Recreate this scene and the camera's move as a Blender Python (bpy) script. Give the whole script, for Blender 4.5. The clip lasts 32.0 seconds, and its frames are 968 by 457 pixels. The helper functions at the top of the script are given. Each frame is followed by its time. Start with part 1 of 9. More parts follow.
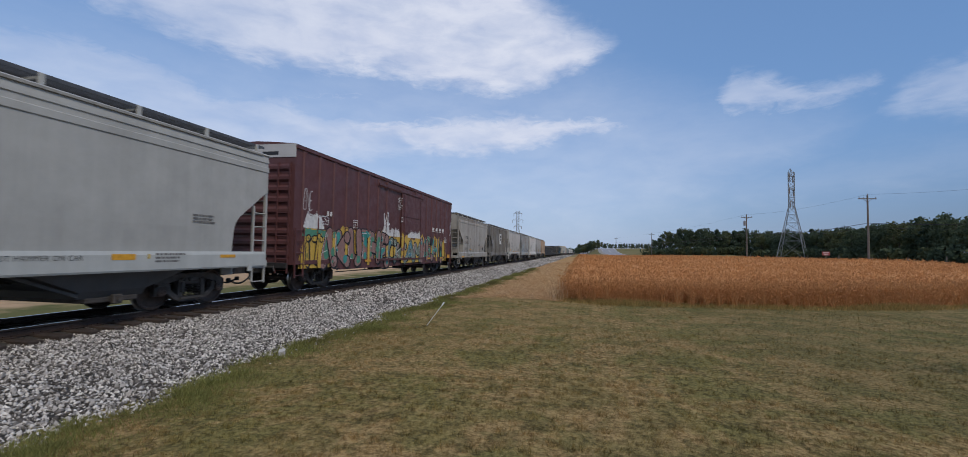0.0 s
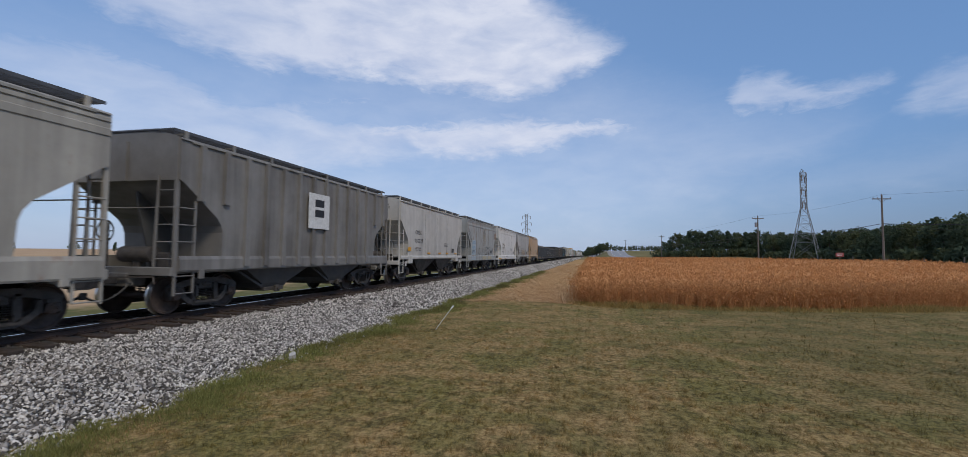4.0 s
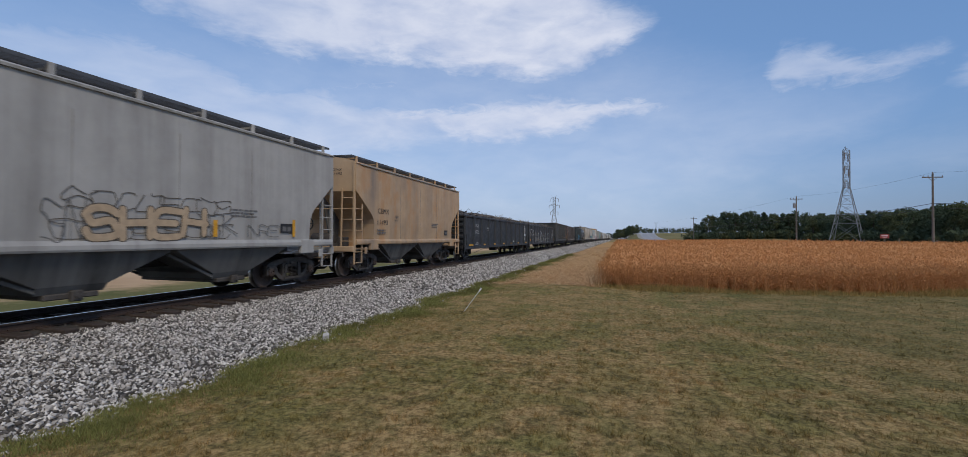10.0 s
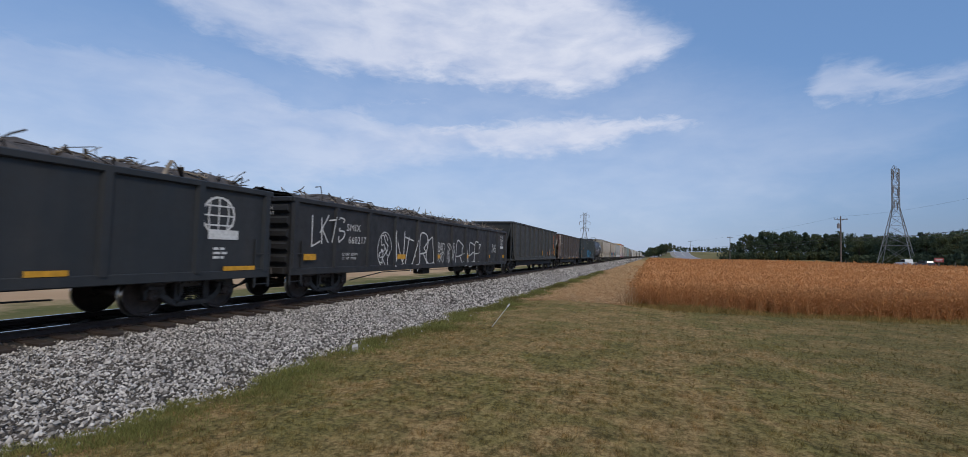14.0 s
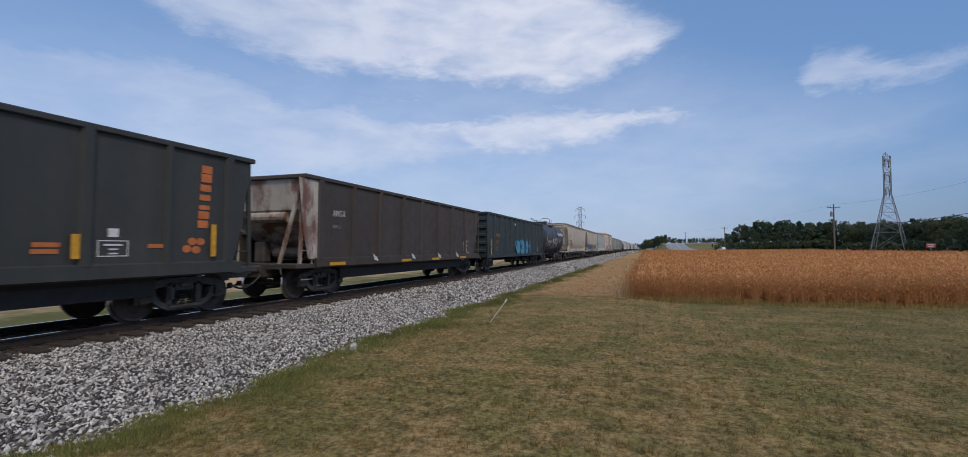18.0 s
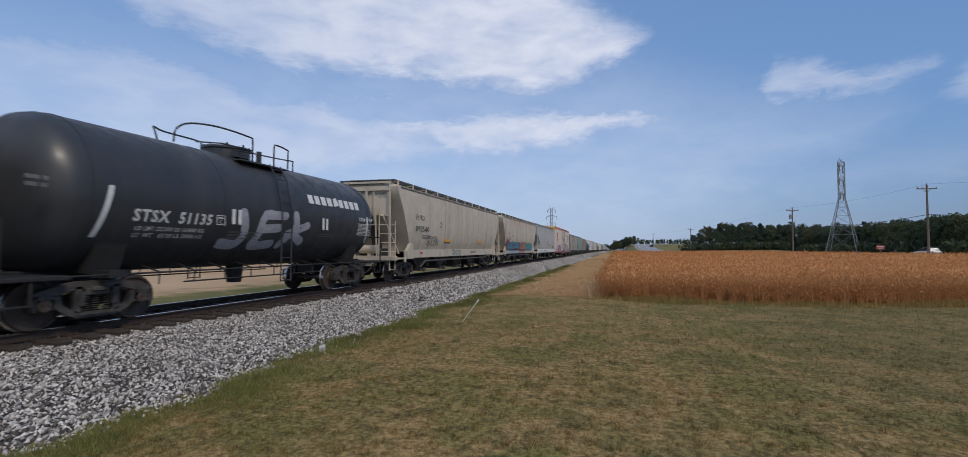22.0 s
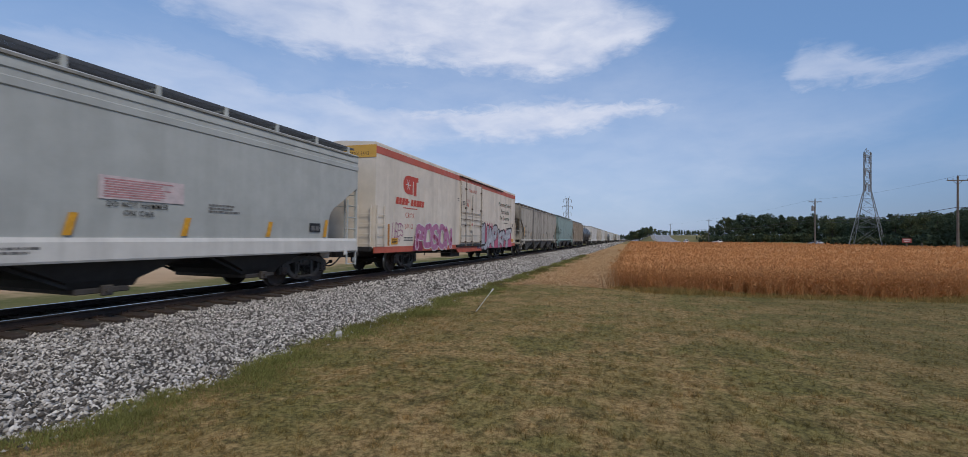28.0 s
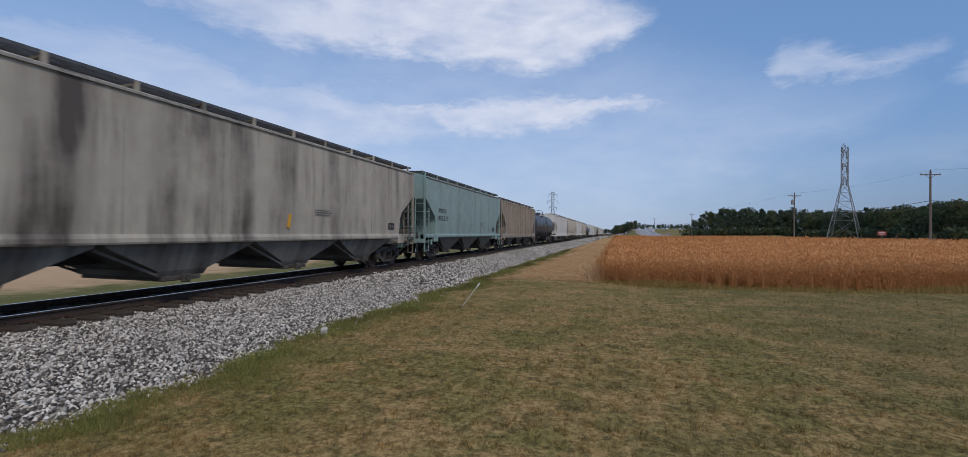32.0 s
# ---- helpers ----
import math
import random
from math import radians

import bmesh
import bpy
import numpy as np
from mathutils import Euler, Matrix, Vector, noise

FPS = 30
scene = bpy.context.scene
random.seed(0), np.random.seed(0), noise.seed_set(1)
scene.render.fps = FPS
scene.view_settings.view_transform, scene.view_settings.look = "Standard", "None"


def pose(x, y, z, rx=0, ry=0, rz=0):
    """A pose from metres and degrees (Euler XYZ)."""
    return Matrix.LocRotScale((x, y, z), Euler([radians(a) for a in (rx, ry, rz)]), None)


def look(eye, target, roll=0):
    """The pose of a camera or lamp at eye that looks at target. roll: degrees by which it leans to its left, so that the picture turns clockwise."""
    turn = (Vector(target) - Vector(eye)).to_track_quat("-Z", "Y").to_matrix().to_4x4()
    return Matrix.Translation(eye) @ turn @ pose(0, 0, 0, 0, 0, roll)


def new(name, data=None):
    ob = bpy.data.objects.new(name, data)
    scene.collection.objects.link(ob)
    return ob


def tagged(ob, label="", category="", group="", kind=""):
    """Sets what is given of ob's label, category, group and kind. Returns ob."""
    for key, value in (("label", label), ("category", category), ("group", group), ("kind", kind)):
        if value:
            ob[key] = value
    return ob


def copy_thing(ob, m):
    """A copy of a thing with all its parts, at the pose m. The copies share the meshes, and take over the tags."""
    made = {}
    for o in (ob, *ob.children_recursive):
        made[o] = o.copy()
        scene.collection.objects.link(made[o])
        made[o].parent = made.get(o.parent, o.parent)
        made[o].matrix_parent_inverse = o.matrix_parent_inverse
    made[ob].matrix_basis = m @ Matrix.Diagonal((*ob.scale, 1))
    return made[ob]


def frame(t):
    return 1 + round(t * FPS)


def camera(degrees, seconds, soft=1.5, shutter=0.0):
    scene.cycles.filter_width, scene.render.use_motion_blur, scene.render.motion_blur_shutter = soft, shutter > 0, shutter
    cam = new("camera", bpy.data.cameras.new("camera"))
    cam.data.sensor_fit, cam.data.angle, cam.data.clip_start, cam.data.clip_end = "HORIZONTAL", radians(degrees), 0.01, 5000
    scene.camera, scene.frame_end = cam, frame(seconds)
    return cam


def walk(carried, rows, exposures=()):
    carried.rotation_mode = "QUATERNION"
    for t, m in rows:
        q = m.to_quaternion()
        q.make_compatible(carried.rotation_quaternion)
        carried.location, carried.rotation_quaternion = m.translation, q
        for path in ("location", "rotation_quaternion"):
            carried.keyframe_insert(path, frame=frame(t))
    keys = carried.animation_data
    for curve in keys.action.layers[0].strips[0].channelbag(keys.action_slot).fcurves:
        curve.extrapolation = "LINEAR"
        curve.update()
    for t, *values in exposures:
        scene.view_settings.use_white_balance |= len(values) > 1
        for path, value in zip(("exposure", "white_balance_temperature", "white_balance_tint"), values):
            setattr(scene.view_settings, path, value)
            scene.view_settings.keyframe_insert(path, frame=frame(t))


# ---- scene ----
EYE = (0.0, 0.0, 1.70)
SPEED = 9.8            # the train, metres a second, towards -Y
RAIL = 0.155           # top of rail
TRACK = -10.85         # centre line of the track

# ---- camera: seconds, yaw, pitch, roll ----
CAMERA_ROWS = [
    (0, 11.66, 2.75, -0.92), (0.5, 11.64, 2.78, -0.88), (1, 12.19, 2.71, -0.67), (1.5, 12.68, 2.59, -0.59),
    (2, 12.87, 2.83, -0.58), (2.5, 12.74, 3.17, -0.65), (3, 12.77, 3.04, -0.82), (3.5, 12.62, 3.06, -0.70),
    (5.5, 13.92, 3.42, 0.34), (6, 14.66, 3.27, 0.34), (6.5, 14.60, 2.87, 0.71), (7, 13.90, 2.54, 0.83),
    (7.5, 14.18, 2.19, 1.01), (8, 14.95, 2.08, 1.01), (8.5, 15.49, 1.76, 0.73), (9, 15.63, 1.55, 0.21),
    (9.5, 15.68, 1.30, -0.39), (10, 16.10, 1.01, -0.39), (10.5, 17.18, 0.91, -0.30), (11, 17.85, 1.23, -0.50),
    (11.5, 18.11, 2.33, -0.45), (12, 18.04, 3.58, -0.74), (12.5, 17.74, 3.78, -1.06), (13, 17.80, 3.45, -1.29),
    (13.5, 18.65, 3.04, -1.47), (14, 19.67, 2.80, -1.51), (14.5, 20.08, 2.83, -1.43), (15, 17.56, 2.94, -0.95),
    (15.5, 16.37, 2.82, -0.26), (17.5, 18.01, 2.30, -0.07), (18, 19.20, 2.34, -0.16), (18.5, 19.59, 2.35, 0.01),
    (19, 19.42, 2.24, -0.09), (19.5, 18.43, 2.12, -0.18), (20, 16.89, 2.09, -0.52), (20.5, 16.19, 2.00, -0.98),
    (21, 16.09, 2.00, -0.78), (21.5, 16.01, 2.10, -0.46), (22, 15.79, 2.38, -0.37), (22.5, 15.47, 2.50, -0.15),
    (23, 15.35, 2.56, -0.02), (23.5, 15.35, 2.68, -0.03), (24, 15.37, 2.74, -0.11), (24.5, 15.22, 2.54, -0.46),
    (25, 15.20, 2.21, -0.43), (25.5, 15.64, 1.79, -0.48), (27.5, 19.07, 1.40, -1.08), (28, 17.63, 1.04, -0.92),
    (28.5, 16.88, 1.02, -0.93), (29, 16.35, 0.76, -0.89), (29.5, 15.60, 0.54, -0.96), (30, 15.38, 0.16, -0.96),
    (30.5, 15.56, 0.12, -0.82), (31, 15.63, 0.13, -0.72), (31.5, 15.82, 0.07, -0.67), (32, 15.91, 0.42, -0.66),
]
cam = camera(92.0, 32.0, soft=0.45, shutter=0.2)
walk(cam, [(t, pose(*EYE, 90 + pitch, roll, yaw)) for t, yaw, pitch, roll in CAMERA_ROWS],
     exposures=[(0.0, 0.0), (32.0, 0.0)])


# ---- world and sun ----
SUN_ELEVATION, SUN_AZIMUTH = radians(46), radians(132)   # azimuth clockwise from +Y
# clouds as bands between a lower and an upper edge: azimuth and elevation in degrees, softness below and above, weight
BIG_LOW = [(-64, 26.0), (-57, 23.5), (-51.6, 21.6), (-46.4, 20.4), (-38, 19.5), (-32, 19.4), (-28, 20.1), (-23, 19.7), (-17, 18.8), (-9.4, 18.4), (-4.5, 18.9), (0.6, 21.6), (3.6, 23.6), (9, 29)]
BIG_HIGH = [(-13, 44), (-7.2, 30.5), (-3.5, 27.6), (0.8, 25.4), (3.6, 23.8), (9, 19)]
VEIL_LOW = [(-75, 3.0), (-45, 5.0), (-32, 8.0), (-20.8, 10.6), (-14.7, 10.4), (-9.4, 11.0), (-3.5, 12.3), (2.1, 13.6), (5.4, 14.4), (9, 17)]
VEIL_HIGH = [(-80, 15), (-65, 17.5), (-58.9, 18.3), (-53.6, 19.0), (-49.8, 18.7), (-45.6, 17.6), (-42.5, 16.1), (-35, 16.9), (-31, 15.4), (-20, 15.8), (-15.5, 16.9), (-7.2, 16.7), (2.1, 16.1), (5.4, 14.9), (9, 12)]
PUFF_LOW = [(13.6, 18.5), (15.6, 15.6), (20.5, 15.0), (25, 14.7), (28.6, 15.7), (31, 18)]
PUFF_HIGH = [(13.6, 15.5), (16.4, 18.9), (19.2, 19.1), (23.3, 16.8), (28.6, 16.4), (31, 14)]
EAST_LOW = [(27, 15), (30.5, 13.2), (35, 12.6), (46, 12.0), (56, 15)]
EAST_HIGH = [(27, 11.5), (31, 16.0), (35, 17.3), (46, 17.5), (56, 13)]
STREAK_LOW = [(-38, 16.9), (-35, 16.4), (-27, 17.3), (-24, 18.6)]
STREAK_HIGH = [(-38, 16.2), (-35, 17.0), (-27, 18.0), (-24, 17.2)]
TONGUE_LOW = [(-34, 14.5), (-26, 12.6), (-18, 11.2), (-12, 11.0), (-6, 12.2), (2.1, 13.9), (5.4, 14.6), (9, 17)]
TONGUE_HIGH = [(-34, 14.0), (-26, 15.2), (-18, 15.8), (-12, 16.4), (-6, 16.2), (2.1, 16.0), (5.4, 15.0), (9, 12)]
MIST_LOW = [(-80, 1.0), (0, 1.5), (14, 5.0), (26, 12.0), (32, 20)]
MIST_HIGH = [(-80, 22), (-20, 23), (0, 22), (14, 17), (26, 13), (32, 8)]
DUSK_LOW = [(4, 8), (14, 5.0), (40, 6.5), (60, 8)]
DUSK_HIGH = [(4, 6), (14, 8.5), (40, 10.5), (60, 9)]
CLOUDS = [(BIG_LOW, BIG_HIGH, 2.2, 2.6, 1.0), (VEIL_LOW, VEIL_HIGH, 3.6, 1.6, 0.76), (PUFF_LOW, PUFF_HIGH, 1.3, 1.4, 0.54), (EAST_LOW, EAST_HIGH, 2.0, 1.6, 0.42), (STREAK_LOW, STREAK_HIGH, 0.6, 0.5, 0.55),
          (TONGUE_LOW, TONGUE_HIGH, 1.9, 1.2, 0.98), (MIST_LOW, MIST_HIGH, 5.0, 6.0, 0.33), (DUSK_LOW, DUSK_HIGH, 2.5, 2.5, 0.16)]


def build_world():
    world = bpy.data.worlds.new("world")
    scene.world = world
    world.use_nodes = True
    nt = world.node_tree
    nt.nodes.clear()

    def node(kind, **settings):
        n = nt.nodes.new(kind)
        for key, value in settings.items():
            if key == "operation":
                n.operation = value
        return n

    def math_node(op, a, b=None, c=None, clamp=False):
        n = nt.nodes.new("ShaderNodeMath")
        n.operation, n.use_clamp = op, clamp
        for i, s in enumerate((a, b, c)):
            if s is None:
                continue
            if isinstance(s, (int, float)):
                n.inputs[i].default_value = s
            else:
                nt.links.new(s, n.inputs[i])
        return n.outputs[0]

    out = node("ShaderNodeOutputWorld")
    bg = node("ShaderNodeBackground")
    sky = node("ShaderNodeTexSky")
    sky.sky_type, sky.sun_disc = "NISHITA", False
    sky.sun_elevation, sky.sun_rotation = SUN_ELEVATION, SUN_AZIMUTH
    sky.air_density, sky.dust_density, sky.ozone_density = 1.0, 0.0, 3.2
    bg.inputs["Strength"].default_value = 0.118

    coords = node("ShaderNodeTexCoord").outputs["Generated"]
    sep = node("ShaderNodeSeparateXYZ")
    nt.links.new(coords, sep.inputs[0])
    x, y, z = sep.outputs
    az = math_node("MULTIPLY", math_node("ARCTAN2", x, y), 57.2958)
    el = math_node("MULTIPLY", math_node("ARCSINE", z), 57.2958)
    place = node("ShaderNodeCombineXYZ")
    nt.links.new(az, place.inputs[0])
    nt.links.new(math_node("MULTIPLY", el, 2.6), place.inputs[1])

    def fbm(scale, detail, rough, distortion=0.0):
        n = nt.nodes.new("ShaderNodeTexNoise")
        n.inputs["Scale"].default_value, n.inputs["Detail"].default_value = scale, detail
        n.inputs["Roughness"].default_value, n.inputs["Distortion"].default_value = rough, distortion
        nt.links.new(place.outputs[0], n.inputs["Vector"])
        return n.outputs["Fac"]

    broad = fbm(0.055, 6.0, 0.55, 0.5)
    fine = fbm(0.16, 6.0, 0.56, 0.3)
    wisps = fbm(0.42, 6.0, 0.62, 0.9)

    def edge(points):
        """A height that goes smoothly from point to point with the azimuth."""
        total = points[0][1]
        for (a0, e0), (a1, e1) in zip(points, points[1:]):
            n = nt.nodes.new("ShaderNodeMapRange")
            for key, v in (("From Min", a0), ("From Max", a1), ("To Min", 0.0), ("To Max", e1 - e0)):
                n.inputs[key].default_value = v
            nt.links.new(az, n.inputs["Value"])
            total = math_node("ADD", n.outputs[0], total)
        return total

    ragged = math_node("ADD", math_node("MULTIPLY", math_node("SUBTRACT", fine, 0.5), 3.4), math_node("MULTIPLY", math_node("SUBTRACT", wisps, 0.5), 2.4))
    height = math_node("ADD", el, ragged)
    thin = math_node("MULTIPLY_ADD", math_node("ADD", broad, fine), 1.5, -0.72, clamp=True)
    cover = None
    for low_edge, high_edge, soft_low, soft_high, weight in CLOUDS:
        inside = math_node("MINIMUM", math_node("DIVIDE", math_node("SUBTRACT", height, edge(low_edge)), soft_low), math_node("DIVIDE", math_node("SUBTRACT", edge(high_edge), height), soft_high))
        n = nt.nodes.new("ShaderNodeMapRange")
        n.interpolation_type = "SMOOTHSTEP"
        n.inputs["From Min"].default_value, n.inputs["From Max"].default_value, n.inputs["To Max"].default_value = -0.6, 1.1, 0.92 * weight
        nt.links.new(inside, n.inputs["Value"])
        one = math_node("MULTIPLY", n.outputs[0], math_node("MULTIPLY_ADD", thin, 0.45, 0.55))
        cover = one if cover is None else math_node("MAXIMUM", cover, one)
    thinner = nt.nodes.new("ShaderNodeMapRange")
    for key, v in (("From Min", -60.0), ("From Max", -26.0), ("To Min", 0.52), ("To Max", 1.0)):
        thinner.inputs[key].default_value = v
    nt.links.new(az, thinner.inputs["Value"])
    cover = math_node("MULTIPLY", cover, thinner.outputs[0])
    # assumed clouds outside the view, added to whiten the light on ground and train
    rest = math_node("MULTIPLY_ADD", broad, 3.2, -1.34, clamp=True)
    behind = math_node("MULTIPLY_ADD", math_node("ABSOLUTE", az), 0.03, -2.2, clamp=True)
    cover = math_node("MAXIMUM", cover, math_node("MULTIPLY", math_node("MULTIPLY", rest, behind), 0.86))
    tone = nt.nodes.new("ShaderNodeMix")
    tone.data_type = "RGBA"
    nt.links.new(math_node("MULTIPLY_ADD", fine, 1.6, -0.3, clamp=True), tone.inputs["Factor"])
    tone.inputs["A"].default_value, tone.inputs["B"].default_value = (4.7, 5.15, 6.6, 1), (6.5, 6.75, 7.6, 1)
    haze = nt.nodes.new("ShaderNodeMix")
    haze.data_type = "RGBA"
    low = math_node("POWER", math_node("SUBTRACT", 1.0, math_node("MULTIPLY", math_node("MAXIMUM", el, 0.0), 0.05), clamp=True), 2.0)
    nt.links.new(math_node("MULTIPLY_ADD", low, 0.40, 0.55), haze.inputs["Factor"])
    nt.links.new(sky.outputs[0], haze.inputs["A"])
    air = nt.nodes.new("ShaderNodeMix")
    air.data_type = "RGBA"
    nt.links.new(low, air.inputs["Factor"])
    bank = nt.nodes.new("ShaderNodeMix")
    bank.data_type = "RGBA"
    nt.links.new(math_node("MULTIPLY_ADD", az, 0.028, -0.10, clamp=True), bank.inputs["Factor"])
    bank.inputs["A"].default_value, bank.inputs["B"].default_value = (3.0, 3.8, 5.4, 1), (1.06, 1.34, 2.15, 1)
    air.inputs["A"].default_value = (1.60, 3.0, 5.8, 1)
    nt.links.new(bank.outputs["Result"], air.inputs["B"])
    nt.links.new(air.outputs["Result"], haze.inputs["B"])
    mix = nt.nodes.new("ShaderNodeMix")
    mix.data_type = "RGBA"
    nt.links.new(cover, mix.inputs["Factor"])
    east = nt.nodes.new("ShaderNodeMix")
    east.data_type, east.blend_type = "RGBA", "MULTIPLY"
    nt.links.new(math_node("MULTIPLY_ADD", az, 0.03, 0.0, clamp=True), east.inputs["Factor"])
    nt.links.new(haze.outputs["Result"], east.inputs["A"])
    east.inputs["B"].default_value = (0.86, 0.90, 0.93, 1)
    nt.links.new(east.outputs["Result"], mix.inputs["A"])
    nt.links.new(tone.outputs["Result"], mix.inputs["B"])
    nt.links.new(mix.outputs["Result"], bg.inputs["Color"])
    nt.links.new(bg.outputs[0], out.inputs["Surface"])


build_world()
sun_data = bpy.data.lights.new("sun", "SUN")
sun_data.energy, sun_data.angle, sun_data.color = 1.85, radians(14), (1.0, 0.89, 0.74)
sun = new("sun", sun_data)
sun_way = Vector((math.sin(SUN_AZIMUTH) * math.cos(SUN_ELEVATION), math.cos(SUN_AZIMUTH) * math.cos(SUN_ELEVATION), math.sin(SUN_ELEVATION)))
sun.matrix_world = look(sun_way * 100, (0, 0, 0))


# ---- shapes ----
class Shape:
    """Vertices and faces, gathered piece by piece."""

    def __init__(self):
        self.v, self.f = [], []

    def add(self, verts, faces):
        n = len(self.v)
        self.v.extend(tuple(p) for p in verts)
        self.f.extend(tuple(i + n for i in face) for face in faces)
        return self

    def box(self, lo, hi, ch=0.0):
        (a, b, c), (d, e, g) = lo, hi
        if ch <= 0:
            v = [(a, b, c), (d, b, c), (d, e, c), (a, e, c), (a, b, g), (d, b, g), (d, e, g), (a, e, g)]
            return self.add(v, [(3, 2, 1, 0), (4, 5, 6, 7), (0, 1, 5, 4), (1, 2, 6, 5), (2, 3, 7, 6), (3, 0, 4, 7)])
        bm = bmesh.new()
        bmesh.ops.create_cube(bm, size=1)
        for p in bm.verts:
            p.co = Vector(((a + d) / 2 + p.co.x * (d - a), (b + e) / 2 + p.co.y * (e - b), (c + g) / 2 + p.co.z * (g - c)))
        bmesh.ops.bevel(bm, geom=bm.edges[:], offset=ch, segments=1, affect="EDGES")
        return self.take(bm)

    def take(self, bm):
        bm.verts.index_update()
        self.add([p.co for p in bm.verts], [[q.index for q in face.verts] for face in bm.faces])
        bm.free()
        return self

    def beam(self, p, q, w, h=None):
        p, q, h = Vector(p), Vector(q), h or w
        d = (q - p).normalized()
        up = Vector((0, 0, 1)) if abs(d.z) < 0.95 else Vector((1, 0, 0))
        s = d.cross(up).normalized() * (w / 2)
        u = s.cross(d).normalized() * (h / 2)
        v = [p - s - u, p + s - u, p + s + u, p - s + u, q - s - u, q + s - u, q + s + u, q - s + u]
        return self.add(v, [(0, 1, 2, 3), (7, 6, 5, 4), (0, 4, 5, 1), (1, 5, 6, 2), (2, 6, 7, 3), (3, 7, 4, 0)])

    def tube(self, p, q, r, n=6, r2=None):
        p, q, r2 = Vector(p), Vector(q), r if r2 is None else r2
        d = (q - p).normalized()
        up = Vector((0, 0, 1)) if abs(d.z) < 0.9 else Vector((1, 0, 0))
        s = d.cross(up).normalized()
        u = s.cross(d)
        ring = [s * math.cos(2 * math.pi * k / n) + u * math.sin(2 * math.pi * k / n) for k in range(n)]
        v = [p + a * r for a in ring] + [q + a * r2 for a in ring]
        f = [(k, (k + 1) % n, n + (k + 1) % n, n + k) for k in range(n)]
        return self.add(v, f + [tuple(range(n))[::-1], tuple(range(n, 2 * n))])

    def path(self, points, r, n=6):
        pts = [Vector(p) for p in points]
        v, f, m = [], [], len(pts)
        for i, p in enumerate(pts):
            d = (pts[min(i + 1, m - 1)] - pts[max(i - 1, 0)]).normalized()
            up = Vector((0, 0, 1)) if abs(d.z) < 0.9 else Vector((1, 0, 0))
            s = d.cross(up).normalized()
            u = s.cross(d)
            v += [p + (s * math.cos(2 * math.pi * k / n) + u * math.sin(2 * math.pi * k / n)) * r for k in range(n)]
        for i in range(m - 1):
            f += [(i * n + k, i * n + (k + 1) % n, (i + 1) * n + (k + 1) % n, (i + 1) * n + k) for k in range(n)]
        return self.add(v, f + [tuple(range(n))[::-1], tuple(range((m - 1) * n, m * n))])

    def prism(self, poly, a, b, axis="x"):
        """A polygon of (y, z) [or (x, z) along y, (x, y) along z] drawn out from a to b."""
        n = len(poly)

        def at(p, t):
            return {"x": (t, p[0], p[1]), "y": (p[0], t, p[1]), "z": (p[0], p[1], t)}[axis]
        v = [at(p, a) for p in poly] + [at(p, b) for p in poly]
        return self.add(v, [tuple(range(n))[::-1], tuple(range(n, 2 * n))] + [(k, (k + 1) % n, n + (k + 1) % n, n + k) for k in range(n)])

    def loft(self, levels, caps=True):
        """Rectangular rings (z, half width, y from, y to), one over another."""
        v, f = [], []
        for z, w, y0, y1 in levels:
            v += [(w, y0, z), (w, y1, z), (-w, y1, z), (-w, y0, z)]
        for k in range(len(levels) - 1):
            for j in range(4):
                f.append((4 * k + j, 4 * k + (j + 1) % 4, 4 * k + 4 + (j + 1) % 4, 4 * k + 4 + j))
        if caps:
            m = len(v)
            f += [(3, 2, 1, 0), (m - 4, m - 3, m - 2, m - 1)]
        return self.add(v, f)

    def lathe(self, profile, n=24, axis="x", closed=False):
        """(along, radius) turned about an axis through the origin."""
        v, f, m = [], [], len(profile)
        for k in range(n):
            c, s = math.cos(2 * math.pi * k / n), math.sin(2 * math.pi * k / n)
            for a, r in profile:
                v.append((a, r * c, r * s) if axis == "x" else (r * c, a, r * s) if axis == "y" else (r * c, r * s, a))
        for k in range(n):
            for j in range(m if closed else m - 1):
                a, b = k * m + j, k * m + (j + 1) % m
                c, d = ((k + 1) % n) * m + (j + 1) % m, ((k + 1) % n) * m + j
                f.append((a, b, c, d))
        return self.add(v, f)

    def moved(self, m):
        self.v = [tuple(m @ Vector(p)) for p in self.v]
        return self

    def join(self, other):
        return self.add(other.v, other.f)

    def mesh(self, name, material=None, smooth=False):
        me = bpy.data.meshes.new(name)
        me.from_pydata(self.v, [], self.f)
        if material:
            me.materials.append(material)
        if smooth:
            me.shade_smooth()
            me.set_sharp_from_angle(angle=radians(35))
        return me


def part(name, shape, material=None, parent=None, label="", m=None, smooth=False):
    """One mesh object under a thing or a part."""
    me = shape.mesh(name, material, smooth) if isinstance(shape, Shape) else shape
    ob = new(name, me)
    if parent is not None:
        ob.parent = parent
    if m is not None:
        ob.matrix_basis = m
    if label:
        tagged(ob, label)
    return ob


def thing(name, label, category, group="", m=None, kind=""):
    ob = new(name)
    ob.empty_display_size = 0.3
    if m is not None:
        ob.matrix_basis = m
    return tagged(ob, label, category, group, kind)


